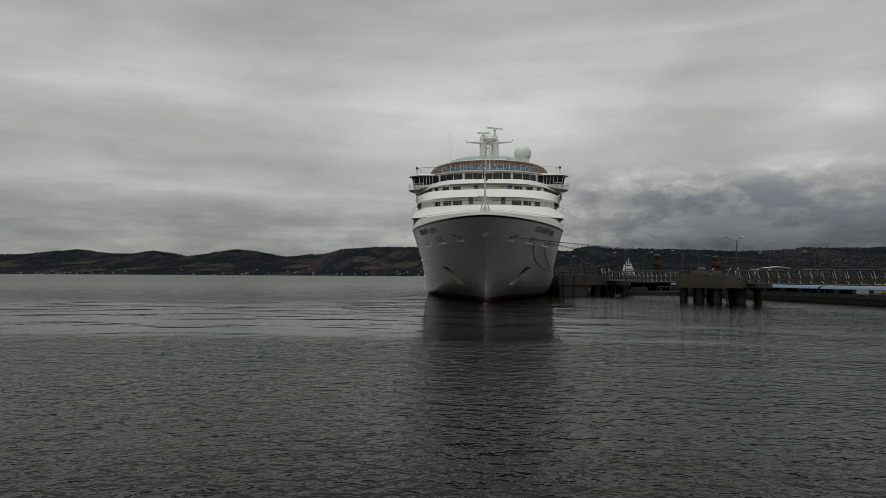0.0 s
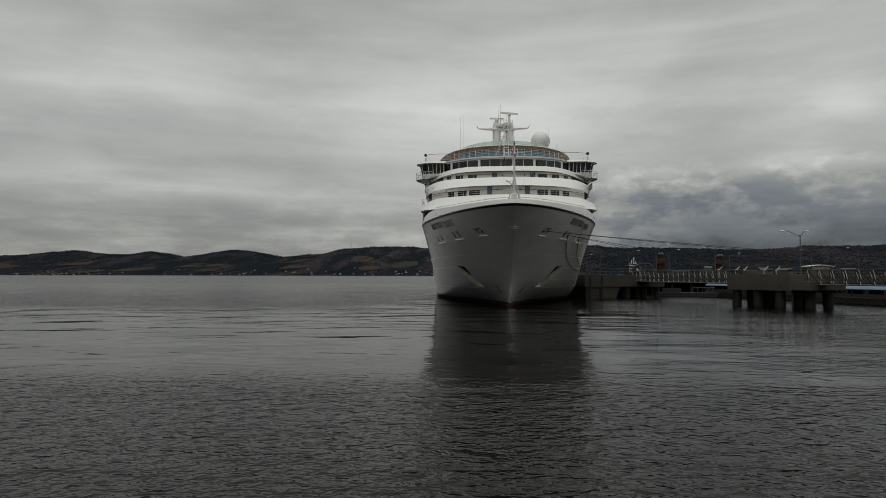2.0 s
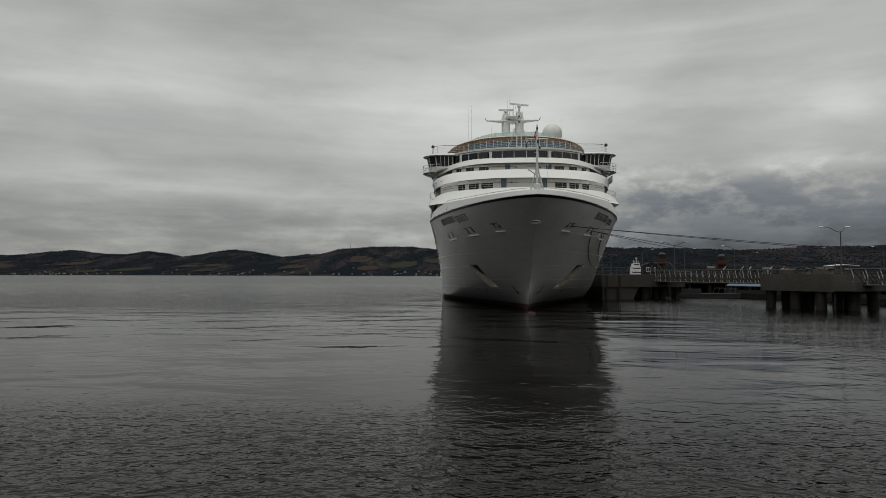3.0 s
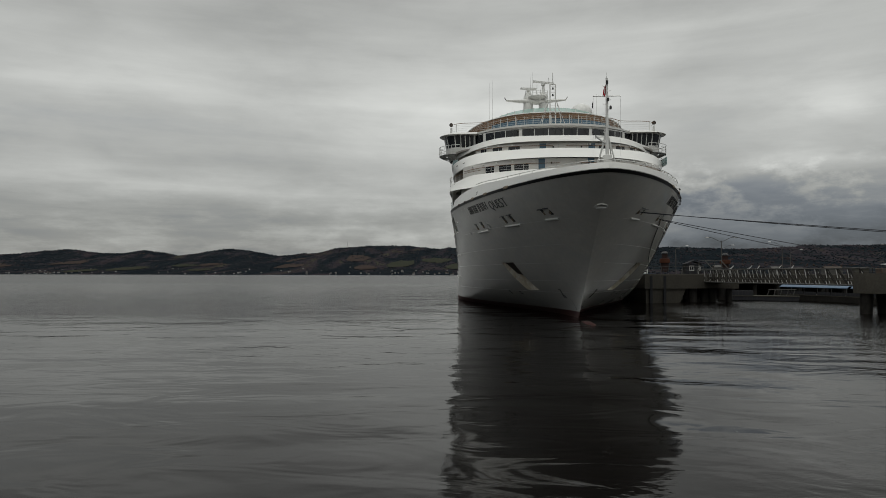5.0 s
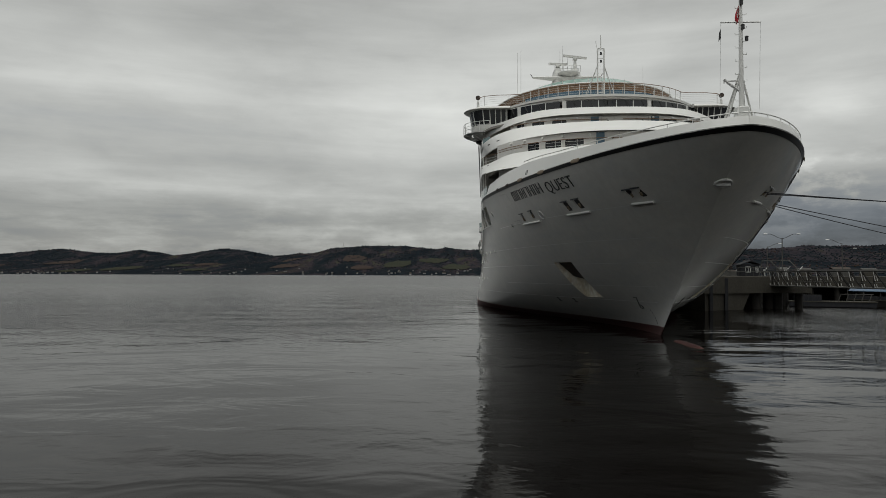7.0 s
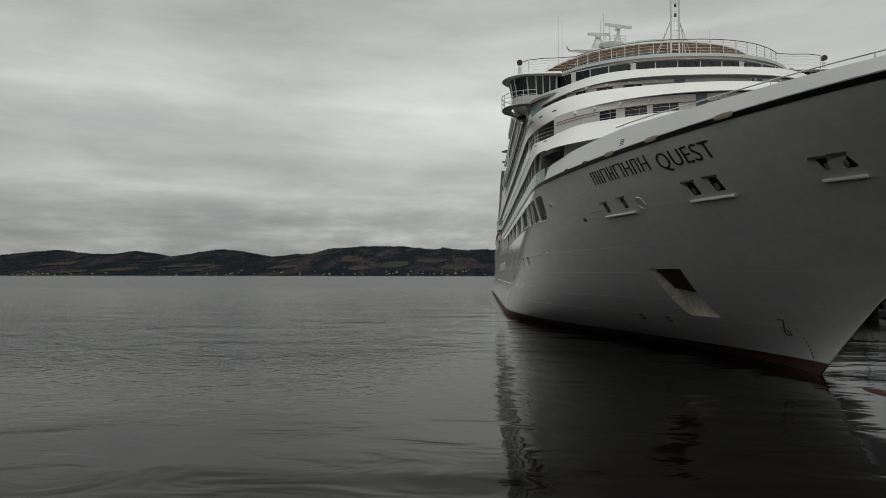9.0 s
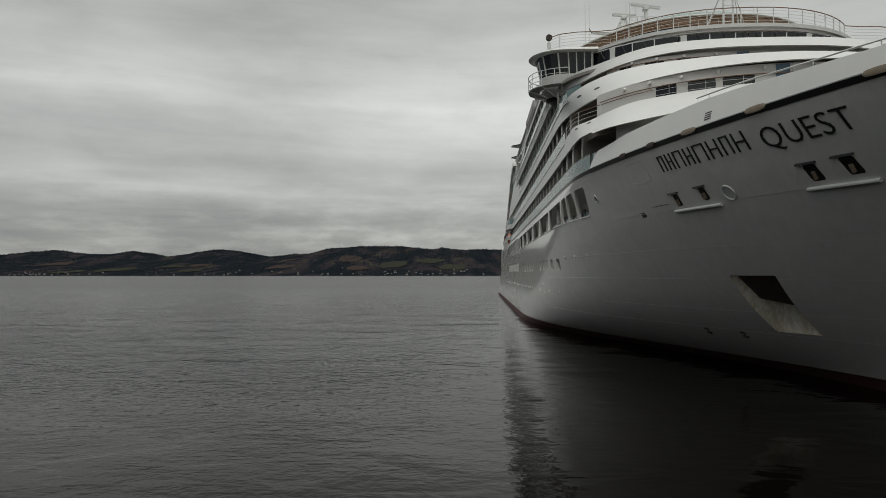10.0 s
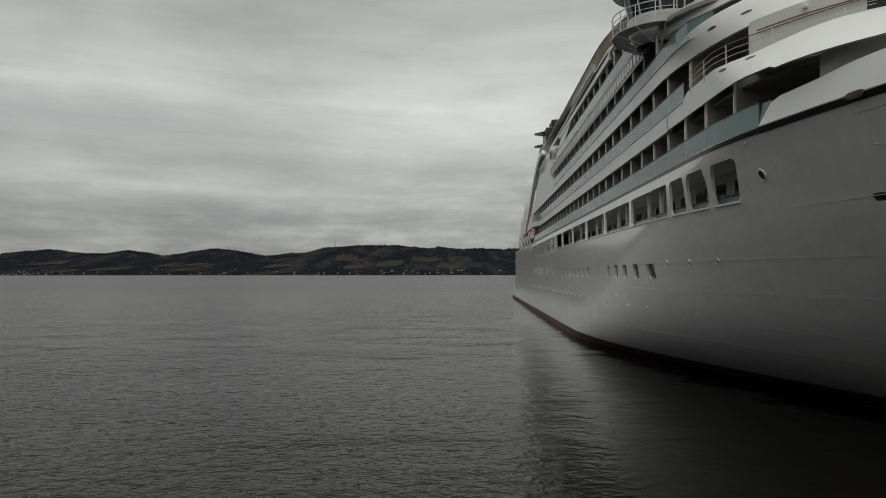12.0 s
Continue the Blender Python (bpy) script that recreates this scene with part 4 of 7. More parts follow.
def bridge_wing(s):
    y = 25.6
    g = Geo()
    g.loft([capsule(s * 9.2, s * 13.6, y, 2.1, 20.76), capsule(s * 9.2, s * 13.9, y, 2.4, 20.78), capsule(s * 9.2, s * 13.98, y, 2.48, 20.83), capsule(s * 9.2, s * 13.9, y, 2.42, 20.92), capsule(s * 9.2, s * 13.2, y, 2.1, 21.1), capsule(s * 9.2, s * 12.4, y, 1.6, 21.2)], True, True)
    wing = fixed(g.make("bridge_wing", M_WHITE, ship, "white bridge wing with a rounded roof"))
    g = Geo()
    g.loft([capsule(s * 9.2, s * 12.2, y, 1.2, 17.75), capsule(s * 9.2, s * 12.9, y, 1.6, 18.15), capsule(s * 9.2, s * 13.15, y, 1.85, 18.75), capsule(s * 9.2, s * 13.2, y, 1.9, 19.25)], True, True)
    fixed(g.make("wing_bowl", M_WHITE, wing))
    g = Geo()
    g.lathe((s * 11.4, y, 17.55), [(1.0, 0.0), (1.25, 0.08), (1.35, 0.22)], 24)
    g.make("wing_underside", M_BLACK, wing, "dark rounded underside")
    low, high = capsule(s * 9.6, s * 13.1, y, 1.8, 19.25, 10), capsule(s * 9.6, s * 13.4, y, 2.0, 20.78, 10)
    for k in range(len(low) - 1):
        a, b, c, d = (Vector(q) for q in (low[k], low[k + 1], high[k + 1], high[k]))
        g = Geo()
        g.add([a, b, c, d], [(0, 1, 2, 3)])
        g.make("wing_pane", M_GLASS, wing, smooth=0)
        if k % 2 == 0:
            g = Geo()
            g.pipe([a, d], 0.06, 6)
            g.make("wing_mullion", M_WHITE, wing)
        # the long flat sides carry posts between their panes
        if (b - a).length > 1.2:
            for f in (0.3, 0.62, 0.94):
                g = Geo()
                g.pipe([a.lerp(b, f), d.lerp(c, f)], 0.05, 6)
                g.make("wing_mullion", M_WHITE, wing)
    # walkway round the wing with its rail
    inner, outer = capsule(s * 11.7, s * 13.2, y, 1.9, 18.42), capsule(s * 11.7, s * 14.0, y, 2.7, 18.42)
    g = Geo()
    g.loft([inner, outer, [(a, b, c - 0.06) for a, b, c in outer], [(a, b, c - 0.06) for a, b, c in inner]])
    g.make("wing_walkway", M_GREY, wing)
    for h, r in ((0.35, 0.02), (0.7, 0.02), (1.05, 0.032)):
        g = Geo()
        g.pipe([(a, b, c + h) for a, b, c in outer], r, 5)
        g.make("wing_rail", M_RAIL, wing)
    for a, b, c in outer[1:-1:2]:
        g = Geo()
        g.pipe([(a, b, c - 0.05), (a, b, c + 1.05)], 0.028, 5)
        g.make("wing_rail_post", M_RAIL, wing)
    for a, b, c in outer[2:-2:3]:
        g = Geo()
        g.pipe([(a, b, c - 0.05), (s * 11.7, y + (b - y) * 0.45, 17.55)], 0.05, 5)
        g.make("walkway_bracket", M_WHITE, wing)
    # searchlight on the wing roof
    g = Geo()
    g.pipe([(s * 12.5, 25.2, 21.15), (s * 12.5, 25.2, 22.0)], 0.17, 8, 0.12)
    light = g.make("searchlight", M_WHITE, wing, "searchlight on a short white post")
    g = Geo()
    g.lathe((0, 0, 0), [(0.08, -0.2), (0.21, -0.14), (0.24, 0.17), (0.21, 0.2), (0.05, 0.18)], 14)
    drum = g.make("drum", M_RUST, light)
    drum.matrix_basis = Matrix.Translation((s * 12.5, 25.2, 22.35)) @ Matrix.Rotation(radians(90), 4, "X")


bridge_wing(-1)
bridge_wing(1)

# roof rail with wires, posts and a wooden top
edge = Plan(19.8, 36.0, 2.3, 11.3).line(23.6, 36) + [(-9.2, 23.85), (-10.6, 23.9), (-11.8, 24.3), (-12.4, 25.0)]
edge = both(edge)
for h, r, mat in ((0.25, 0.012, M_RAIL), (0.48, 0.012, M_RAIL), (0.7, 0.012, M_RAIL), (0.92, 0.012, M_RAIL), (1.12, 0.035, M_WOOD)):
    g = Geo()
    g.pipe([(x, y, 21.2 + h) for x, y in edge], r, 5)
    g.make("roof_rail", mat, ship)
for x, y in edge[1::4]:
    g = Geo()
    g.pipe([(x, y, 21.18), (x, y, 22.32)], 0.035, 6)
    g.make("roof_rail_post", M_WHITE, ship)

# lounge behind the rail
slab("lounge_core", Plan(25.2, 46, 2.3, 11.2), 84, 21.2, 23.3, M_GLASS, "dark lounge glazing")
ring = both(LOUNGE.line(60, 120))
for i in range(0, len(ring) - 1, 4):
    (x0, y0), (x1, y1) = ring[i], ring[min(i + 4, len(ring) - 1)]
    a, b = Vector((x0, y0, 0)), Vector((x1, y1, 0))
    d = (b - a).normalized()
    if abs(x0 + x1) < 15.5 and y0 < 40:
        g = Geo()
        g.obox((a + b) / 2 + Vector((0, 0, 22.2)), (b - a) * 0.47, Vector((d.y, -d.x, 0)) * 0.02, (0, 0, 0.7))
        g.make("lounge_pane", M_BLUE, ship, smooth=0)
    else:
        for k in range(5):
            g = Geo()
            g.obox((a + b) / 2 + Vector((0, 0, 22.05 + 0.185 * k)), (b - a) * 0.5, Vector((d.y, -d.x, 0)) * 0.02, (0, 0, 0.075))
            g.make("wood_louvre", M_WOOD, ship, smooth=0)
    g = Geo()
    g.pipe([a + Vector((0, 0, 21.2)), a + Vector((0, 0, 23.3))], 0.02, 5)
    g.make("lounge_mullion", M_GREY, ship)
for k in range(4):
    g = Geo()
    z = 22.95 + 0.185 * k
    g.loft([[(x, y, z + dz) for x, y in ring] for dz in (0, 0.15)])
    g.make("wood_louvre", M_WOOD, ship, "varnished wooden louvre over the lounge windows", smooth=0)
roof_rows = []
for inset, z in ((0.0, 23.64), (-0.12, 23.67), (-0.08, 23.76), (1.0, 23.98), (3.5, 24.2)):
    roof_rows.append([(x, y, z) for x, y in both(Plan(24.6 + inset, 46, 2.3, 11.6 - inset * 0.6).line(90, 80))])
g = Geo()
g.loft(roof_rows, True, True)
fixed(g.make("lounge_roof", M_WHITE, ship, "rounded white lounge roof"))
ring = both(Plan(27.4, 44, 2.2, 8.6).line(58, 50))
for i in range(0, len(ring) - 2, 2):
    g = Geo()
    a, b = ring[i], ring[i + 2]
    g.loft([[(a[0], a[1], 23.9), (b[0], b[1], 23.9)], [(a[0], a[1], 24.95), (b[0], b[1], 24.95)]])
    g.make("wind_screen", M_GREEN, ship, "pale green glass wind screen", smooth=0)
    g = Geo()
    g.pipe([(a[0], a[1], 23.8), (a[0], a[1], 25.0)], 0.04, 5)
    g.make("screen_post", M_GREY, ship)
slab("sun_deck", Plan(34, 60, 2.4, 9.5), 92, 24.1, 24.4, M_WHITE)

# ---------------------------------------------------------------- masts and aerials
def foremast():
    y = -14.7
    g = Geo()
    g.pipe([(0, y, 10.6), (0, y, 13.4), (0, y, 16.8)], 0.13, 10, 0.075)
    pole = g.make("foremast", M_WHITE, ship, "white foremast with climbing rungs")
    g = Geo()
    g.box(-0.28, 0.28, y - 0.28, y + 0.28, 10.6, 11.6, 0.04)
    g.make("mast_foot", M_WHITE, pole)
    for k in range(15):
        g = Geo()
        s = 1 if k % 2 else -1
        g.pipe([(0, y, 11.9 + 0.31 * k), (s * 0.26, y, 11.9 + 0.31 * k), (s * 0.26, y, 11.98 + 0.31 * k)], 0.015, 4)
        g.make("rung", M_RAIL, pole)
    g = Geo()
    g.pipe([(-0.92, y, 15.58), (0.92, y, 15.58)], 0.035, 6)
    g.make("crossbar", M_RAIL, pole)
    for a, b in (((-0.55, y + 1.0, 10.9), 13.4), ((0.55, y + 1.0, 10.9), 13.4), ((-0.6, y + 0.2, 11.0), 13.2), ((0.6, y + 0.2, 11.0), 13.2)):
        g = Geo()
        g.pipe([a, (0, y, b)], 0.05, 6)
        g.make("mast_stay", M_WHITE, pole)
    g = Geo()
    g.pipe([(0, y, 12.3), (-0.55, y + 0.1, 12.75), (-0.75, y + 0.1, 12.95)], 0.06, 6)
    g.pipe([(0, y, 12.85), (-0.6, y + 0.1, 12.85)], 0.035, 5)
    g.pipe([(-0.75, y + 0.1, 12.95), (-0.75, y + 0.1, 12.75)], 0.03, 5)
    g.make("davit_arm", M_GREY, pole)
    for z, x in ((16.35, 0.0), (14.65, 0.22), (15.2, 0.06)):
        g = Geo()
        g.lathe((x, y - 0.12, z), [(0.03, 0), (0.08, 0.02), (0.08, 0.2), (0.095, 0.215), (0.03, 0.26)], 10)
        g.make("mast_lamp", M_BLACK, pole)
    g = Geo()
    g.pipe([(0, y, 16.8), (0, y, 17.15)], 0.02, 5)
    g.make("lightning_rod", M_RAIL, pole)
    for x in (-0.9, 0.9):
        g = Geo()
        g.pipe([(x, y, 15.58), (x, y + 0.25, 11.6)], 0.008, 4)
        g.make("halyard", M_RAIL, pole)
    # furled red and white flag, and a small pennant
    g, rows = Geo(), []
    for i in range(7):
        f = i / 6
        rows.append([(-0.06 - 0.2 * f * (0.6 + 0.4 * math.sin(3 * v)), y + 0.06 * math.sin(6 * f + v), 16.4 - 0.75 * v * 0.9 - 0.25 * f) for v in (0, 0.25, 0.5, 0.75, 1.0)])
    g.loft(rows)
    flag = g.make("flag", M_FLAG, pole, "drooping red and white flag")
    g = Geo()
    g.loft([[(p[0] - 0.004, p[1] - 0.03, p[2]) for p in r[1:4]] for r in rows[2:5]])
    g.make("flag_panel", M_WHITE, flag)
    g = Geo()
    g.loft([[(-0.9, y, 15.3), (-0.9, y, 14.85)], [(-0.97, y + 0.05, 15.1), (-1.0, y + 0.05, 14.7)]])
    g.make("pennant", M_BLACK, pole, "small dark pennant")


foremast()


def lattice_mast():
    y = 23.6
    g = Geo()
    for x in (-0.33, 0.33):
        g.pipe([(x, y, 21.2), (x, y, 26.9)], 0.075, 8)
    body = g.make("lattice_mast", M_WHITE, ship, "white two-legged lamp mast on the bridge roof")
    for k in range(14):
        g = Geo()
        g.pipe([(-0.33, y, 21.6 + 0.39 * k), (0.33, y, 21.6 + 0.39 * k)], 0.02, 4)
        g.make("rung", M_RAIL, body)
    for a in ((-1.9, y + 0.8), (1.9, y + 0.8), (-1.6, y + 1.6), (1.6, y + 1.6)):
        g = Geo()
        g.pipe([(a[0], a[1], 21.2), (math.copysign(0.4, a[0]), y, 25.0)], 0.035, 5)
        g.make("stay", M_RAIL, body)
    for z in (25.4, 26.2):
        g = Geo()
        g.lathe((0, y - 0.15, z), [(0.03, 0), (0.1, 0.03), (0.1, 0.26), (0.03, 0.3)], 10)
        g.make("mast_lamp", M_BLACK, body)
    g = Geo()
    g.pipe([(0, y, 26.8), (0, y, 28.3)], 0.07, 6, 0.04)
    g.pipe([(-0.25, y, 26.9), (0.25, y, 26.9)], 0.08, 6)
    g.make("top_pole", M_WHITE, body)
    g = Geo()
    g.pipe([(-0.42, y, 27.0), (-0.5, y, 27.7)], 0.03, 5)
    g.make("whip", M_RAIL, body)


lattice_mast()


def radar_mast():
    g = Geo()
    for x in (-1.25, 1.25):
        g.lathe((x, 53.0, 24.2), [(0.85, 0), (0.8, 5.0), (0.78, 8.6), (0.5, 9.3)], 18)
    body = g.make("radar_mast", M_WHITE, ship, "twin white radar mast columns")
    rows = []
    for k in range(15):
        x = -4.85 + 9.7 * k / 14
        d = 0.55 * (1 - abs(x) / 6.2) + 0.06
        rows.append([(x, 52.8 + d * 1.6 * math.cos(t), 32.0 + abs(x) * 0.06 + d * 0.7 * math.sin(t)) for t in [2 * math.pi * j / 10 for j in range(10)]])
    g = Geo()
    g.loft(rows, True, True)
    fixed(g.make("mast_yard", M_WHITE, body, "tapered white yard"))
    for x in (-4.85, 4.85):
        g = Geo()
        g.pipe([(x, 52.8, 32.3), (x * 1.06, 52.8, 32.8)], 0.05, 5)
        g.make("yard_tip", M_RUST, body)
    for x, z, w, tilt in ((1.2, 35.2, 1.75, -0.05), (-1.25, 34.2, 1.35, 0.03)):
        g = Geo()
        g.pipe([(x, 52.7, 33.2), (x, 52.7, z - 0.35)], 0.28, 8, 0.18)
        g.box(x - 0.3, x + 0.3, 52.3, 53.1, z - 0.5, z - 0.12, 0.05)
        g.make("scanner_post", M_WHITE, body)
        g = Geo()
        c = Vector((x, 52.7, z))
        ax = Vector((1, 0.25, tilt)).normalized()
        g.obox(c, ax * w, Vector((-0.25, 1, 0)).normalized() * 0.16, (0, 0, 0.14))
        g.make("radar_scanner", M_WHITE, body, "long radar scanner bar")
    g = Geo()
    g.lathe((0.2, 52.5, 32.2), [(0.6, 0), (1.5, 0.4), (1.55, 0.55), (1.5, 0.6)], 20)
    g.make("scanner_platform", M_WHITE, body)
    for i in range(7):
        x = -1.8 + 0.6 * i
        g = Geo()
        g.pipe([(x, 51.5, 32.7), (x, 51.5, 33.6)], 0.035, 4)
        g.make("platform_post", M_RAIL, body)
    for h in (33.2, 33.6):
        g = Geo()
        g.pipe([(-1.8, 51.5, h), (1.8, 51.5, h)], 0.03, 4)
        g.make("platform_rail", M_RAIL, body)
    for x, z0, z1 in ((-0.5, 33, 37.0), (0.2, 33, 35.6), (-0.9, 33, 36.2), (0.8, 32.5, 34.2)):
        g = Geo()
        g.pipe([(x, 53.1, z0), (x, 53.1, z1)], 0.05, 5, 0.025)
        g.make("aerial", M_RAIL, body)
    for k in range(9):
        g = Geo()
        g.pipe([(-0.75, 52.3, 25 + 0.7 * k), (0.75, 52.3, 25 + 0.7 * k)], 0.04, 4)
        g.make("rung", M_RAIL, body)
    for k in range(4):
        g = Geo()
        s = 1 if k % 2 else -1
        g.pipe([(-0.75 * s, 52.3, 25 + 1.5 * k), (0.75 * s, 52.3, 26.5 + 1.5 * k)], 0.07, 5)
        g.make("brace", M_WHITE, body)
    for s in (-1, 1):
        g, rows = Geo(), []
        for i in range(4):
            rows.append([(s * (3.9 + 0.28 * i * (1 if s > 0 else 1)), 52.8 + 0.05 * math.sin(2 * i + v), 28.9 - 1.2 * v - 0.2 * i * (1 - 0.3 * v)) for v in (0, 0.5, 1)])
        g.loft(rows)
        g.make("signal_flag", M_FLAG, body, "small red signal flag")
        g = Geo()
        g.pipe([(s * 3.9, 52.8, 31.2), (s * 3.9, 52.8, 25.0)], 0.015, 4)
        g.make("halyard", M_RAIL, body)


radar_mast()


def radome(x, y, z, r):
    g = Geo()
    prof = [(r * 0.75, -r * 1.5), (r * 0.78, -r * 0.75)] + [(r * math.cos(t), r * math.sin(t)) for t in [-0.72 + (math.pi / 2 + 0.7) * k / 12 for k in range(13)]]
    g.lathe((x, y, z), [(q, h) for q, h in prof], 32)
    dome = g.make("radome", M_WHITE, ship, "large white satellite dome")
    g = Geo()
    g.lathe((x, y, 24.2), [(r * 0.7, 0), (r * 0.62, z - r * 1.4 - 24.2)], 16)
    g.make("pedestal", M_WHITE, dome)


radome(7.1, 51, 29.35, 1.82)
for x, y, z0, z1 in ((-7.7, 39, 24, 31.5), (-7.25, 39.5, 24, 32), (7.6, 38.5, 24, 29.5), (-8.9, 37.5, 23.9, 26), (8.9, 37.5, 23.9, 26)):
    g = Geo()
    g.lathe((x, y, z0 - 0.3), [(0.28, 0), (0.2, 0.4), (0.05, 1.1)], 8)
    base = g.make("whip_aerial", M_WHITE, ship, "thin whip aerial on a cone base")
    g = Geo()
    g.pipe([(x, y, z0 + 0.7), (x, y, z1)], 0.035, 5, 0.015)
    g.make("whip", M_RAIL, base)


# ---------------------------------------------------------------- side decks with balconies
FRONTS = [Plan(-15.7, 20, 2.0), A_HIGH, B_HIGH, C_HIGH]
STARTS, ENDS = [12.2, 19.3, 17.6, 29.0], [100, 97, 72, 68]
BAY = 2.76


def side_x(level, y):
    if level == 0:
        return half(y, 10.5)
    return min(FRONTS[level].x(y), SIDE)


INNER = [(9.9, 9.0), (15.3, 9.2), (19.2, 8.6), (26.0, 9.4)]
POSTS = [14.1, 19.6, 24.4, 30.0]


def inner_x(level, y):
    a, x = INNER[level]
    return min(10.4, x + (10.4 - x) * (y - a) / 14)


for level, z in enumerate(DECKS[:4]):
    y0, y1 = STARTS[level], ENDS[level]
    for side in (-1, 1):
        # fascia of the deck above
        top = DECKS[level + 1]
        a = [21.9, 39.9, 29.9, 36.5][level]
        b = [104, 104, 74, 66][level]
        g, rows = Geo(), []
        for i in range(31):
            y = a + (b - a) * i / 30
            x = side_x(level + 1, y) if level < 3 else SIDE
            lo, hi = top - 0.86, top + 0.02
            rows.append([(side * x, y, lo), (side * x, y, hi), (side * (x - 0.22), y, hi), (side * (x - 0.22), y, lo)])
        g.loft(rows, True, True)
        fixed(g.make("deck_fascia", M_WHITE, ship, "white deck edge fascia"))
        # inner wall, in the taupe that has the recess's shade in its colour
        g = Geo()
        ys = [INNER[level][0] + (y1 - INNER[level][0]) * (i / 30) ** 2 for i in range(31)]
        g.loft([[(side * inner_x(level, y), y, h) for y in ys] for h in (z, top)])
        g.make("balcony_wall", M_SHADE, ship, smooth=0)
    # balustrade panels
    n = int((y1 - y0) / 1.415)
    for i in range(n):
        a, b = y0 + (y1 - y0) * i / n, y0 + (y1 - y0) * (i + 1) / n
        g = Geo()
        pts = []
        for y in (a + 0.012, b - 0.012):
            pts.append((-(side_x(level, y) - 0.02), y))
        g.loft([[(x, y, z + 0.0) for x, y in pts], [(x, y, z + 0.82) for x, y in pts], [(x + 0.03, y, z + 0.82) for x, y in pts], [(x + 0.03, y, z + 0.0) for x, y in pts]], False)
        g.make("glass_panel", M_TEAL, ship, smooth=0)
    for side in (-1, 1):
        g = Geo()
        g.pipe([(side * (side_x(level, y0 + (y1 - y0) * i / 40) - 0.03), y0 + (y1 - y0) * i / 40, z + 0.84) for i in range(41)], 0.026, 6)
        g.make("balcony_handrail", M_HAND, ship, "dark grey handrail")
    if level == 0:
        # the foremost panel leans with the end of the bulwark
        g = Geo()
        lean = [(12.2, z), (11.62, z + 0.82), (12.2, z + 0.82)]
        g.loft([[(-(half(y, 10.5) - d - 0.16 * (h - z)), y, h) for y, h in lean] for d in (0.02, 0.05)], True, True)
        fixed(g.make("glass_panel", M_TEAL, ship, smooth=0))
    if level:
        g = Geo()
        g.box(SIDE - 0.05, SIDE, y0, y1, z, z + 0.88)
        g.make("glass_panel", M_TEAL, ship, smooth=0)
    # silver edge under the glass
    g = Geo()
    g.pipe([(-(side_x(level, y0 + (y1 - y0) * i / 40) + 0.01), y0 + (y1 - y0) * i / 40, z - 0.02) for i in range(41)], 0.03, 5)
    g.make("deck_edge", M_WHITE, ship)
    # partitions, posts and doors, bay by bay
    wall = pane = post = None
    y = POSTS[level]
    while y < y1:
        if y > 0:
            x = (min(side_x(1, y), B_LOW.x(y)) if level == 1 else side_x(level, y)) - 0.22
            if wall is None:
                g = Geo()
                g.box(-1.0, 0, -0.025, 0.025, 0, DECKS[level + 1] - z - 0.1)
                wall = g.make("balcony_partition", M_SHADE, ship, "taupe balcony partition, darkened for the shade inside", smooth=0)
                g = Geo()
                g.box(0.0, 0.1, -0.055, 0.055, 0.0, DECKS[level + 1] - z - 0.1, 0.012)
                post = g.make("balcony_post", M_CREAM, ship)
                g = Geo()
                g.box(-0.02, 0.0, 0.42, 2.42, 0.05, 2.1)
                pane = g.make("balcony_door", M_DOOR, ship, "dark glass balcony door", smooth=0)
                objs = (wall, post, pane)
            else:
                objs = tuple(share(o, o.name.split(".")[0], Matrix()) for o in (wall, post, pane))
            m = Matrix.Translation((-x, y, z)) @ Matrix.Diagonal((-1, 1, 1, 1))
            objs[0].matrix_basis = Matrix.Translation((-x, y, z)) @ Matrix.Diagonal((-max(x - inner_x(level, y), 0.2), 1, 1, 1))
            objs[1].matrix_basis = m
            objs[2].matrix_basis = Matrix.Translation((-inner_x(level, y) - 0.05, y, z))
        y += BAY

# maintenance rail along the upper fascia
for z in (17.2, 18.1):
    g = Geo()
    g.pipe([(-12.42, 25.5, z), (-12.42, 72, z)], 0.06, 5)
    g.make("maintenance_rail", M_RAIL, ship, "ladder-like maintenance rail along the fascia")
g = Geo()
g.box(-12.45, -12.39, -0.05, 0.05, 17.2, 18.1)
rung = g.make("rung", M_RAIL, ship, smooth=0)
rung.matrix_basis = Matrix.Translation((0, 25.6, 0))
for i in range(1, 60):
    share(rung, "rung", Matrix.Translation((0, 25.6 + 0.78 * i, 0)))
# louvred screen on the roof edge
g = Geo()
g.box(-12.35, -12.05, 0, 0.08, 21.35, 22.0)
slat = g.make("roof_slat", M_GREY, ship, smooth=0)
slat.matrix_basis = Matrix.Translation((0, 42.4, 0))
for i in range(1, 22):
    share(slat, "roof_slat", Matrix.Translation((0, 42.4 + 0.5 * i, 0)))
g = Geo()
g.box(-12.36, -12.3, 42.3, 53.3, 21.32, 21.42)
g.box(-12.36, -12.3, 42.3, 53.3, 21.98, 22.05)
g.make("roof_louvre", M_GREY, ship, "slatted grey screen on the roof edge", smooth=0)


def side_plate(name, outline, x, thick, mat, label="", holes=()):
    """A flat plate in the ship's side, from an outline in (y, z), on both sides."""
    for s in (-1, 1):
        g = Geo()
        g.loft([[(s * x, y, z) for y, z in outline], [(s * (x - thick), y, z) for y, z in outline]], True, True)
        fixed(g.make(name, mat, ship, label, smooth=0))


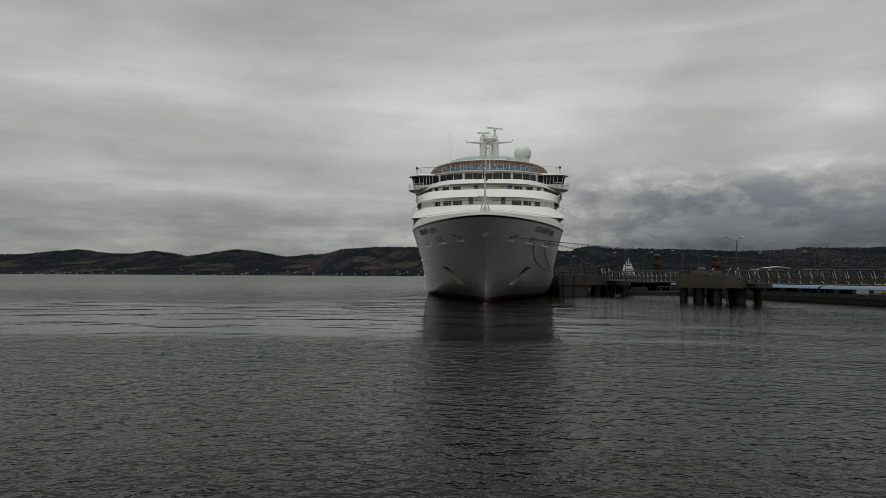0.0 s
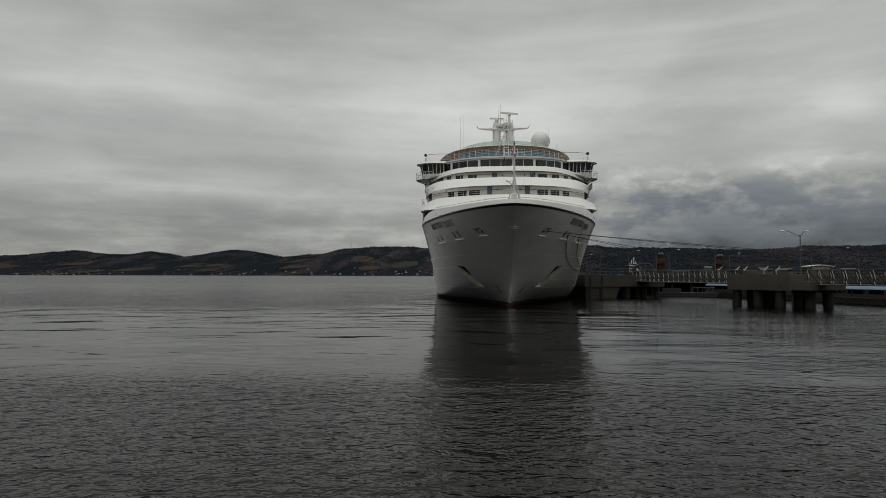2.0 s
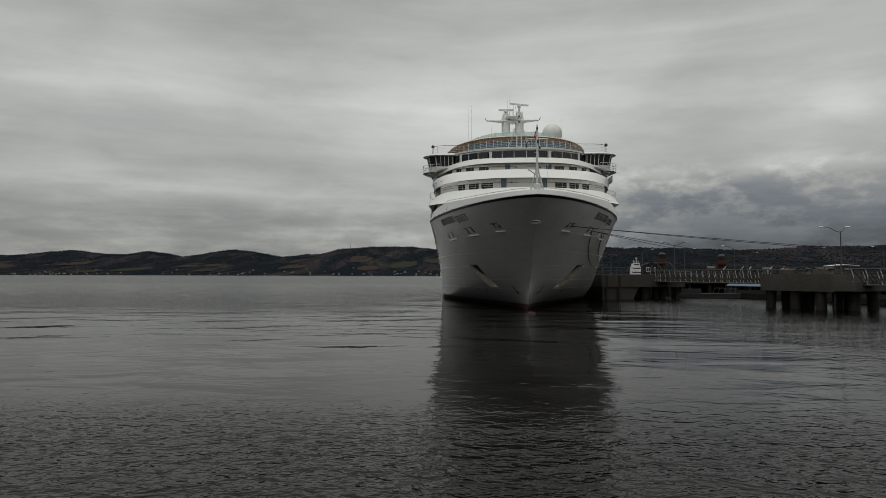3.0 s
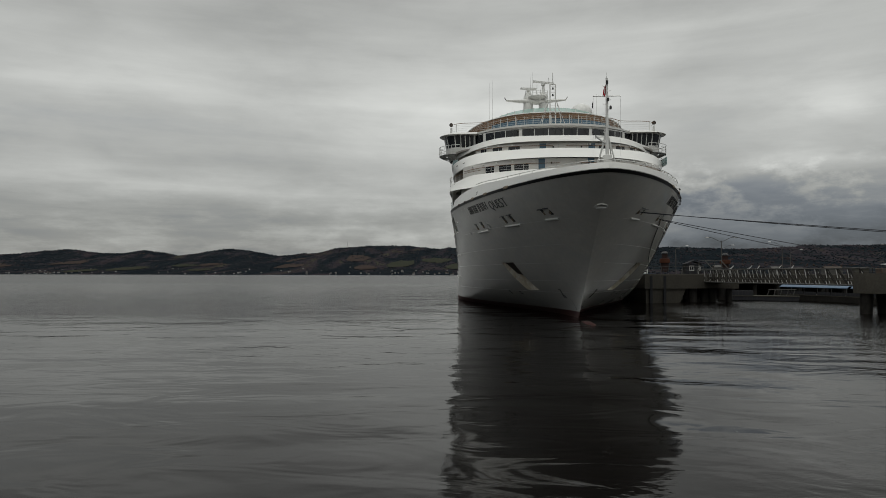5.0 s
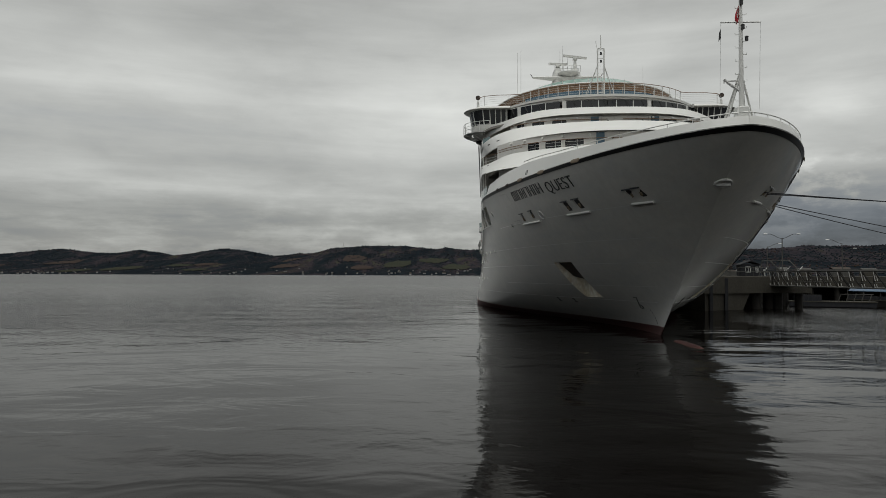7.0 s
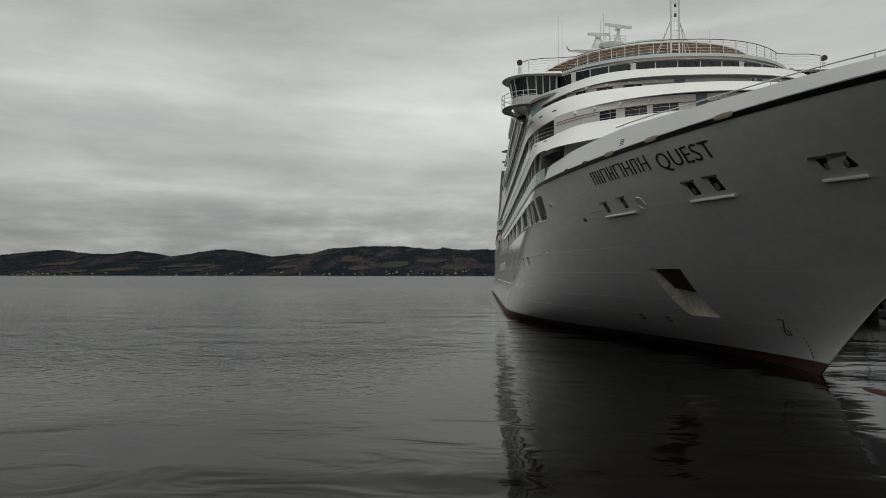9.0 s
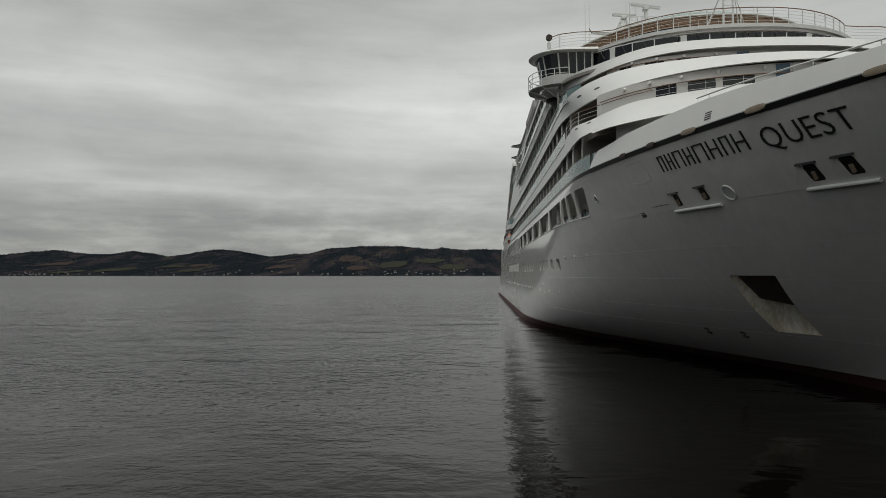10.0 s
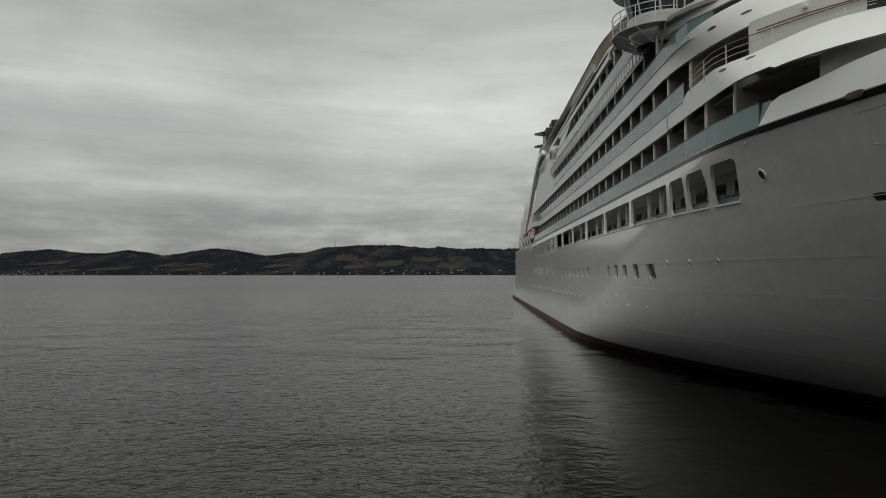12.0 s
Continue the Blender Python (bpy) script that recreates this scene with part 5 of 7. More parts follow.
side_plate("roof_wing", [(56, 20.55), (56, 21.42), (62, 20.9), (66, 20.0), (68.6, 19.3), (68.6, 18.7), (66, 18.7)], 12.08, 0.25, M_WHITE, "white sloping end of the upper deck")
side_plate("aft_side", [(73, 16.1), (73, 19.3), (80, 19.6), (88, 19.2), (97, 17.9), (108, 15.4), (118, 13.3), (104.2, 13.3), (98, 16.1)], 12.0, 0.3, M_WHITE, "white panelled side of the aft decks")
arch = [(86, 22.9), (89.5, 23.1), (94, 22.5), (100, 20.9), (108, 18.2), (116, 15.3), (124, 12.6), (131, 10.6)]
side_plate("aft_arch", arch + [(y - 1.0, z - 0.75) for y, z in arch[::-1]], 12.15, 0.5, M_WHITE, "sweeping white arch over the aft decks")
side_plate("aft_screen", [(84, 19.6), (86.5, 22.2), (90, 22.2), (97, 20.6), (100, 19.2), (97, 18.2)], 11.8, 0.06, M_TEAL, "tinted screen under the arch")
for k in range(16):
    g = Geo()
    y = 70 + 1.45 * k
    g.box(-11.95, -11.88, y, y + 0.07, 19.3 + 0.06 * k, 20.4 + 0.06 * k)
    g.make("aft_rail_post", M_RAIL, ship, smooth=0)
for h in (0.4, 0.75, 1.1):
    g = Geo()
    g.pipe([(-11.92, 70, 19.3 + h), (-11.92, 92, 20.2 + h)], 0.03, 5)
    g.make("aft_rail", M_RAIL, ship)
# rounded balcony ends
for level, y, r in ((1, 95.5, 2.2),):
    z = DECKS[level]
    for zz, h, mat, name in ((z - 0.75, 0.75, M_WHITE, "balcony_end_base"), (z + 0.0, 0.95, M_TEAL, "balcony_end_glass")):
        g = Geo()
        ring = [(-11.4 - 1.45 * math.sin(t) ** 0.8, y - 5 * math.cos(t)) for t in [math.pi * k / 18 for k in range(19)]]
        g.loft([[(a, b, zz) for a, b in ring], [(a, b, zz + h) for a, b in ring], [(a + 0.1, b, zz + h) for a, b in ring], [(a + 0.1, b, zz) for a, b in ring]], False)
        if "base" in name:
            g.add([(a, b, zz) for a, b in ring], [tuple(range(19))])
            g.add([(a, b, zz + h) for a, b in ring], [tuple(range(19))])
        g.make(name, mat, ship)

# upper house, funnel casings and stern terraces
g = Geo()
g.box(-10.2, 10.2, 60, 128, 10.6, 19.5, 0.2)
g.make("aft_house", M_WHITE, ship, "white aft deckhouse")
for s in (-1, 1):
    g = Geo()
    g.loft([[(s * (8.3 + a * w), 103.5 + b * d, z) for a, b in ((-1, -1), (1, -1), (1, 1), (-1, 1))] for w, d, z in ((2.2, 4.2, 19.2), (1.9, 3.6, 22.5), (1.7, 3.0, 25.2))], True, True)
    fun = fixed(g.make("funnel", M_WHITE, ship, "white funnel casing with black vanes"))
    for k in range(4):
        g = Geo()
        z = 25.0 + 0.4 * k
        g.box(s * 8.3 - 2.3, s * 8.3 + 2.3, 100.2, 107.2, z, z + 0.2, 0.05)
        g.make("funnel_louvre", M_WHITE, fun)
    g = Geo()
    g.box(s * 8.3 - 1.7, s * 8.3 + 1.7, 100.8, 106.4, 26.5, 29.3, 0.1)
    g.make("funnel_top", M_BLACK, fun)
    for z in (26.6, 28.7):
        g = Geo()
        tip = s * 11.6
        g.loft([[(s * 7.0, 100, z), (tip, 103.5, z + 0.05), (tip, 104.6, z + 0.05), (s * 7.0, 107.5, z)], [(s * 7.0, 100, z + 0.55), (tip, 103.5, z + 0.15), (tip, 104.6, z + 0.15), (s * 7.0, 107.5, z + 0.55)]], True, True)
        fixed(g.make("funnel_vane", M_BLACK, fun, "black wedge-shaped vane"))
    for y in (102, 104.6):
        g = Geo()
        g.lathe((s * 8.3, y, 29.2), [(0.75, 0), (0.75, 1.3), (0.68, 1.5), (0.6, 1.5), (0.6, 1.1)], 14)
        g.make("exhaust_pipe", M_BLACK, fun)
for y0, y1, top, x in ((124, 134, 18.6, 11.3), (134, 145, 16.6, 11.2), (145, 156, 14.6, 11.0), (156, 168, 12.4, 10.0)):
    g = Geo()
    g.box(-x, x, y0, y1, 10.5, top, 0.12)
    house = g.make("stern_terrace", M_WHITE, ship, "white terraced stern deckhouse")
    z = 11.0 if y0 < 150 else 99.0
    while z + 1.6 < top:
        for s in (-1, 1):
            for k in range(4):
                g = Geo()
                y = y0 + (y1 - y0) * (k + 0.5) / 4
                g.box(s * x - 0.02, s * x + 0.02, y - 0.75, y + 0.75, z + 0.3, z + 1.3)
                g.make("terrace_window", M_GLASS, house, smooth=0)
        z += 2.0
    for s in (-1, 1):
        for h in (0.4, 0.75, 1.05):
            g = Geo()
            g.pipe([(s * (x - 0.1), y0, top + h), (s * (x - 0.1), y1, top + h)], 0.03, 5)
            g.make("terrace_rail", M_RAIL, house)
        for k in range(6):
            g = Geo()
            y = y0 + (y1 - y0) * k / 5
            g.pipe([(s * (x - 0.1), y, top - 0.05), (s * (x - 0.1), y, top + 1.05)], 0.03, 5)
            g.make("terrace_rail_post", M_RAIL, house)


def lifeboat(y, z):
    g, rows = Geo(), []
    for i in range(13):
        f = -1 + i / 6
        w = max(1 - abs(f) ** 2.6, 0.02)
        rows.append([(-11.2 + 1.35 * w * math.cos(t), y + 4.3 * f, z + (0.95 if math.sin(t) > 0 else 1.15) * w ** 0.6 * math.sin(t)) for t in [2 * math.pi * k / 14 for k in range(14)]])
    g.loft(rows, True, True)
    boat = fixed(g.make("lifeboat", M_ORANGE, ship, "orange enclosed lifeboat hanging in davits"))
    g = Geo()
    g.loft([[(p[0] * 1.0 - 0.03, p[1], p[2]) for p in (r[6], r[7], r[8])] for r in rows])
    g.make("boat_hull", M_WHITE, boat)
    for d in (-2.6, 2.6):
        g = Geo()
        g.pipe([(-9.8, y + d, z + 1.4), (-11.0, y + d, z + 1.9), (-12.3, y + d, z + 1.3), (-12.5, y + d, z - 0.4), (-12.2, y + d, z - 1.6)], 0.14, 6)
        g.make("davit", M_WHITE, boat)


lifeboat(107.5, 11.7)
lifeboat(118.5, 11.7)
for y in (71.5, 75.5, 79.5, 83.5, 87.5, 91.5):
    g = Geo()
    g.pipe([(-11.9, y, 9.95), (-12.5, y + 0.5, 9.7), (-12.8, y + 1.2, 8.9), (-12.6, y + 1.8, 8.2), (-12.1, y + 2.0, 7.9)], 0.06, 6)
    g.make("boat_line_arm", M_RAIL, ship)
# boat deck opening aft of the large windows
for i in range(20):
    g = Geo()
    y = 70.5 + 1.55 * i
    g.pipe([on_hull(y, 8.35, 0.03)[0], on_hull(y, 9.9, 0.03)[0]], 0.05, 6)
    g.make("boat_deck_post", M_RAIL, ship)
# dark sheet laid on the plating paints the shade inside the opening
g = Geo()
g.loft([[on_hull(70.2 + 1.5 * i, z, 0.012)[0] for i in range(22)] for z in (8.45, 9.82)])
g.make("boat_deck_recess", M_GLASS, ship, "dark sheet on the plating standing for the shade in the boat deck opening", smooth=0)


# ---------------------------------------------------------------- name on the bow
def wrap_letters(verts, faces, y0, z0, dy, name, mat, side=-1):
    """Lay a flat outline on the bow: u runs from y0, forward to starboard and aft to port, v up from z0."""
    g = Geo()
    n = len(verts)
    top = [on_hull(y0 + side * u * dy, z0 + v, 0.035, side)[0] for u, v in verts]
    low = [on_hull(y0 + side * u * dy, z0 + v, 0.0, side)[0] for u, v in verts]
    edges = {}
    for f in faces:
        for a, b in zip(f, f[1:] + f[:1]):
            edges[(a, b)] = edges.get((a, b), 0) + 1
    sides = [(a, b, b + n, a + n) for (a, b) in edges if (b, a) not in edges]
    g.add(top + low, [tuple(f) for f in faces] + sides)
    return g.make(name, mat, hull, smooth=0)


def text_outline(word, size):
    cu = bpy.data.curves.new("letters", "FONT")
    cu.body, cu.size, cu.resolution_u, cu.offset = word, size, 4, -0.014
    ob = bpy.data.objects.new("letters", cu)
    scene.collection.objects.link(ob)
    dg = bpy.context.evaluated_depsgraph_get()
    me = ob.evaluated_get(dg).to_mesh()
    v, f = [(p.co.x, p.co.y) for p in me.vertices], [list(p.vertices) for p in me.polygons]
    ob.evaluated_get(dg).to_mesh_clear()
    bpy.data.objects.remove(ob)
    bpy.data.curves.remove(cu)
    return v, f


# the line's name as plain strokes of its size, then the ship's own name
x = 0.0
for k, w in enumerate((0.26, 0.25, 0.36, 0.28, 0.44, 0.36, 0.30, 0.38)):
    strokes = [(0.0, 0.045, 0, 0.68), (w - 0.045, w, 0, 0.68)]
    strokes += [[(0.045, w - 0.045, 0.63, 0.68)], [(0.045, w - 0.045, 0.32, 0.37)]][k % 2]
    for u0, u1, v0, v1 in strokes:
        ring = [(x + u0, v0), (x + u1, v0), (x + u1, v1), (x + u0, v1)]
        wrap_letters(ring, [[0, 1, 2, 3]], 4.95, 9.34, 1.55, "name_bar", M_BLACK)
        wrap_letters(ring, [[0, 1, 2, 3]], -4.6, 9.34, 1.55, "name_bar", M_BLACK, 1)
    x += w + 0.14
for ch, at in zip("QUEST", (0.0, 0.86, 1.56, 2.08, 2.58)):
    v, f = text_outline(ch, 1.0)
    wrap_letters([(a * 1.0 + at, b) for a, b in v], f, -1.28, 9.24, 1.12, "name_letter", M_BLACK)
    wrap_letters([(a * 1.0 + at, b) for a, b in v], f, 1.65, 9.24, 1.12, "name_letter", M_BLACK, 1)


# ---------------------------------------------------------------- water
def water_material():
    m = bpy.data.materials.new("fjord_water")
    m.use_nodes = True
    nt = m.node_tree
    b = nt.nodes["Principled BSDF"]
    b.inputs["Base Color"].default_value = (0.0024, 0.0018, 0.0016, 1)
    b.inputs["Specular Tint"].default_value = (1.0, 0.972, 0.965, 1)
    b.inputs["Roughness"].default_value, b.inputs["IOR"].default_value = 0.05, 1.155
    co = nt.nodes.new("ShaderNodeTexCoord")

    def noise(scale, stretch, detail, distort=0.0, turn=0.0):
        mp = nt.nodes.new("ShaderNodeMapping")
        mp.inputs["Scale"].default_value = stretch
        mp.inputs["Rotation"].default_value = (0, 0, radians(turn))
        nt.links.new(co.outputs["Object"], mp.inputs[0])
        t = nt.nodes.new("ShaderNodeTexNoise")
        for key, v in (("Scale", scale), ("Detail", detail), ("Roughness", 0.5), ("Distortion", distort)):
            t.inputs[key].default_value = v
        nt.links.new(mp.outputs[0], t.inputs["Vector"])
        return t.outputs[0]

    def calc(op, a, c):
        n = nt.nodes.new("ShaderNodeMath")
        n.operation = op
        for slot, v in enumerate((a, c)):
            if isinstance(v, (int, float)):
                n.inputs[slot].default_value = v
            else:
                nt.links.new(v, n.inputs[slot])
        return n.outputs[0]

    patch = nt.nodes.new("ShaderNodeMapRange")
    patch.interpolation_type = "SMOOTHSTEP"
    for slot, v in zip((1, 2, 3, 4), (0.40, 0.64, 0.08, 1.0)):
        patch.inputs[slot].default_value = v
    nt.links.new(noise(0.035, (0.5, 1.0, 1), 3, 0.6, 8), patch.inputs[0])
    # ruffled far out and close under the shore, nearly calm off the bow
    where = nt.nodes.new("ShaderNodeSeparateXYZ")
    nt.links.new(co.outputs["Object"], where.inputs[0])
    zones = []
    for a, c in ((-53.0, -61.0), (-16.0, 6.0)):
        zone = nt.nodes.new("ShaderNodeMapRange")
        zone.interpolation_type = "SMOOTHSTEP"
        for slot, v in zip((1, 2, 3, 4), (min(a, c), max(a, c), 1.9 if a > c else 0.0, 0.0 if a > c else 1.25)):
            zone.inputs[slot].default_value = v
        nt.links.new(where.outputs[1], zone.inputs[0])
        zones.append(zone.outputs[0])
    # sheltered only close along the ship's port side

    def step(socket, a, c, v0, v1):
        n = nt.nodes.new("ShaderNodeMapRange")
        n.interpolation_type = "SMOOTHSTEP"
        for slot, v in zip((1, 2, 3, 4), (a, c, v0, v1)):
            n.inputs[slot].default_value = v
        nt.links.new(socket, n.inputs[0])
        return n.outputs[0]

    open_x = calc("MAXIMUM", step(where.outputs[0], -22.0, -12.0, 1.0, 0.12), step(where.outputs[0], 7.0, 16.0, 0.0, 0.9))
    lee = calc("MAXIMUM", open_x, step(where.outputs[1], -34.0, -12.0, 1.0, 0.0))
    harbour = step(where.outputs[0], 7.0, 18.0, 0.0, 1.7)
    breeze = calc("MULTIPLY", calc("ADD", calc("MULTIPLY", patch.outputs[0], 0.4), calc("ADD", calc("MAXIMUM", harbour, zones[0]), zones[1])), lee)
    swell = calc("ADD", calc("MULTIPLY", noise(0.16, (0.6, 1.0, 1), 1, 0.6, 9), 0.20), calc("MULTIPLY", noise(0.5, (0.6, 1.0, 1), 2, 1.0, -12), 0.04))
    chop = calc("MULTIPLY", noise(1.9, (0.8, 1.0, 1), 2, 0.4, -17), 0.042)
    ripple = calc("MULTIPLY", noise(5.6, (0.85, 1.0, 1), 2, 0.3, 12), 0.013)
    height = calc("ADD", calc("MULTIPLY", calc("ADD", chop, ripple), breeze), swell)
    # past the ship the waves are finer than the eye tells apart: roughness takes over
    fade = nt.nodes.new("ShaderNodeMapRange")
    fade.interpolation_type = "SMOOTHSTEP"
    for slot, v in zip((1, 2, 3, 4), (5.0, 170.0, 1.0, 0.03)):
        fade.inputs[slot].default_value = v
    nt.links.new(where.outputs[1], fade.inputs[0])
    height = calc("MULTIPLY", height, fade.outputs[0])
    far = nt.nodes.new("ShaderNodeMapRange")
    far.interpolation_type = "SMOOTHSTEP"
    for slot, v in zip((1, 2, 3, 4), (-20.0, 260.0, 0.06, 0.24)):
        far.inputs[slot].default_value = v
    nt.links.new(where.outputs[1], far.inputs[0])
    nt.links.new(far.outputs[0], b.inputs["Roughness"])
    bump = nt.nodes.new("ShaderNodeBump")
    bump.inputs["Strength"].default_value, bump.inputs["Distance"].default_value = 1.0, 1.0
    nt.links.new(height, bump.inputs["Height"])
    nt.links.new(bump.outputs[0], b.inputs["Normal"])
    return m


xs = [-5000, -1500, -500, -150, -50, 0, 50, 150, 500, 1500, 5000]
ys = [-900, -300, -120, -60, -30, 0, 30, 60, 120, 300, 900, 2000, 4900]
g = Geo()
g.loft([[(x, y, -0.18) for x in xs] for y in ys])
tagged(g.make("water", water_material(), smooth=0), "dark rippled grey fjord water reflecting the overcast sky", "water", kind="structure")


# ---------------------------------------------------------------- hills across the fjord
def hill_material():
    """Mottled autumn forest: dark conifer stands, bare purple-brown birch, dull grass; blued to paint in haze."""
    m = bpy.data.materials.new("autumn_hillside")
    m.use_nodes = True
    nt = m.node_tree
    b = nt.nodes["Principled BSDF"]
    b.inputs["Roughness"].default_value = 0.95
    b.inputs["Specular IOR Level"].default_value = 0.0
    co = nt.nodes.new("ShaderNodeTexCoord")

    def noise(scale, detail, rough, stretch):
        mp = nt.nodes.new("ShaderNodeMapping")
        mp.inputs["Scale"].default_value = stretch
        nt.links.new(co.outputs["Object"], mp.inputs[0])
        t = nt.nodes.new("ShaderNodeTexNoise")
        for key, v in (("Scale", scale), ("Detail", detail), ("Roughness", rough), ("Distortion", 0.4)):
            t.inputs[key].default_value = v
        nt.links.new(mp.outputs[0], t.inputs["Vector"])
        return t.outputs[0]

    # ramp tones are shifted towards blue, so distance haze sits in the colour
    ramp = nt.nodes.new("ShaderNodeValToRGB")
    ramp.color_ramp.elements[0].position, ramp.color_ramp.elements[0].color = 0.42, (0.0105, 0.0140, 0.0175, 1)
    ramp.color_ramp.elements[1].position, ramp.color_ramp.elements[1].color = 0.72, (0.052, 0.047, 0.038, 1)
    for place, col in ((0.51, (0.0150, 0.0185, 0.0210)), (0.545, (0.0260, 0.0240, 0.0290)), (0.61, (0.0340, 0.0285, 0.0310)), (0.65, (0.0380, 0.0390, 0.0290))):
        ramp.color_ramp.elements.new(place).color = (*col, 1)
    nt.links.new(noise(0.0052, 9, 0.66, (2.0, 0.4, 1.2)), ramp.inputs[0])
    grain = nt.nodes.new("ShaderNodeMapRange")
    for slot, v in zip((1, 2, 3, 4), (0.3, 0.7, 0.65, 1.35)):
        grain.inputs[slot].default_value = v
    nt.links.new(noise(0.06, 6, 0.7, (1, 0.5, 1.5)), grain.inputs[0])
    mix = nt.nodes.new("ShaderNodeVectorMath")
    mix.operation = "SCALE"
    nt.links.new(ramp.outputs[0], mix.inputs[0])
    nt.links.new(grain.outputs[0], mix.inputs["Scale"])
    nt.links.new(mix.outputs[0], b.inputs["Base Color"])
    bump = nt.nodes.new("ShaderNodeBump")
    bump.inputs["Strength"].default_value, bump.inputs["Distance"].default_value = 1.0, 8.0
    nt.links.new(noise(0.03, 5, 0.6, (1, 1, 1)), bump.inputs["Height"])
    nt.links.new(bump.outputs[0], b.inputs["Normal"])
    return m


M_HILL = hill_material()


def ridge_left(x):
    """Height of the far ridge along x, in metres."""
    px = [-4400, -2900, -2710, -2520, -2350, -2220, -2060, -1830, -1720, -1540, -1380, -1220, -1085, -990, -875, -700, -430, -100, 300, 900]
    hz = [100, 118, 130, 145, 122, 115, 132, 112, 122, 148, 131, 108, 124, 125, 160, 170, 160, 150, 146, 150]
    return float(np.interp(x, px, hz))


def terrain(name, x0, x1, nx, y_shore, y_ridge, y_back, ridge, label, seed):
    rows = []
    ny = 34
    for j in range(ny + 1):
        f = j / ny
        y = y_shore + (y_back - y_shore) * f
        row = []
        for i in range(nx + 1):
            x = x0 + (x1 - x0) * i / nx
            yr = (y_ridge - y_shore) / (y_back - y_shore)
            s = min(f / yr, 1.0)
            prof = (0.12 * s + 0.88 * s ** 1.35) if f <= yr else max(1 - ((f - yr) / (1 - yr)) ** 2 * 0.8, 0.1)
            n = noise.fractal(Vector((x * 0.0032 + seed, y * 0.0032, seed)), 0.6, 2.1, 6)
            h = ridge(x) * prof * (1 + 0.16 * n * (1 if f < yr * 0.9 else 0.25)) + 7 * n * s
            row.append((x + 14 * n, y + (60 * noise.noise(Vector((x * 0.004, seed, 3))) if j == 0 else 0), max(h, 0.6) if j else -1.5))
        rows.append(row)
    g = Geo()
    g.loft(rows)
    return tagged(g.make(name, M_HILL, smooth=60), label, "hills", kind="structure"), rows


far_hills, far_rows = terrain("backdrop_hills_far", -4400, 1100, 260, 2500, 3950, 4600, ridge_left, "low dark wooded autumn hills across the fjord", 3.1)
far_right, right_rows = terrain("backdrop_hills_near", 105, 3300, 170, 520, 2100, 2700, lambda x: min(1, max(0.02, (x - 105) / 160)) * (84 + 13 * min(1, max(0, (x - 500) / 500)) + 14 * noise.noise(Vector((x * 0.004, 1, 5))) + 6 * math.sin(x * 0.006)), "dark brown wooded hills behind the harbour", 8.4)


def clump_mesh(rows, count, size, seed, name, mat, label, lo=3, hi=28):
    """Crowns standing on a terrain, joined."""
    rnd = random.Random(seed)
    g = Geo()
    for _ in range(count):
        j = rnd.randint(lo, min(hi, len(rows) - 2))
        i = rnd.randint(0, len(rows[0]) - 2)
        u = rnd.random()
        p = Vector(rows[j][i]).lerp(Vector(rows[j][i + 1]), u).lerp(Vector(rows[j + 1][i]).lerp(Vector(rows[j + 1][i + 1]), u), rnd.random())
        near = 0.45 + 0.55 * j / hi
        r, h = near * size * rnd.uniform(0.5, 1.1), near * size * rnd.uniform(0.6, 1.5)
        k = rnd.random() * 6
        ring = [(p.x + r * rnd.uniform(0.7, 1.2) * math.cos(k + t), p.y + r * rnd.uniform(0.7, 1.2) * math.sin(k + t), p.z + h * rnd.uniform(0.2, 0.45)) for t in (0, 1.26, 2.51, 3.77, 5.03)]
        top = (p.x + rnd.uniform(-0.3, 0.3) * r, p.y, p.z + h)
        g.add([(p.x, p.y, p.z - 1)] + ring + [top], [(0, 1 + (q + 1) % 5, 1 + q) for q in range(5)] + [(6, 1 + q, 1 + (q + 1) % 5) for q in range(5)])
    return tagged(g.make(name, mat, smooth=0), label, "woods", kind="stuff")


def woods_material():
    """Each crown its own tone, in drifts of conifer, bare birch and rust-brown leaf; a haze tint is mixed in."""
    m = material("autumn_woods", (0.013, 0.016, 0.016), 1.0, Specular_IOR_Level=0.0)
    nt = m.node_tree
    b = nt.nodes["Principled BSDF"]
    co = nt.nodes.new("ShaderNodeTexCoord")
    drift = nt.nodes.new("ShaderNodeTexNoise")
    for key, v in (("Scale", 0.0034), ("Detail", 5), ("Roughness", 0.62)):
        drift.inputs[key].default_value = v
    nt.links.new(co.outputs["Object"], drift.inputs["Vector"])
    geo = nt.nodes.new("ShaderNodeNewGeometry")
    add = nt.nodes.new("ShaderNodeMath")
    add.operation = "MULTIPLY_ADD"
    nt.links.new(geo.outputs["Random Per Island"], add.inputs[0])
    add.inputs[1].default_value = 0.16
    nt.links.new(drift.outputs[0], add.inputs[2])
    # crown tones lightened and blued for the haze over the slopes
    ramp = nt.nodes.new("ShaderNodeValToRGB")
    ramp.color_ramp.elements[0].position, ramp.color_ramp.elements[0].color = 0.48, (0.0150, 0.0195, 0.0240, 1)
    ramp.color_ramp.elements[1].position, ramp.color_ramp.elements[1].color = 0.85, (0.060, 0.048, 0.037, 1)
    for place, col in ((0.60, (0.019, 0.0240, 0.0270)), (0.635, (0.032, 0.0300, 0.0360)), (0.70, (0.044, 0.0350, 0.0380)), (0.76, (0.054, 0.038, 0.031))):
        ramp.color_ramp.elements.new(place).color = (*col, 1)
    nt.links.new(add.outputs[0], ramp.inputs[0])
    nt.links.new(ramp.outputs[0], b.inputs["Base Color"])
    return m


M_WOODS = woods_material()
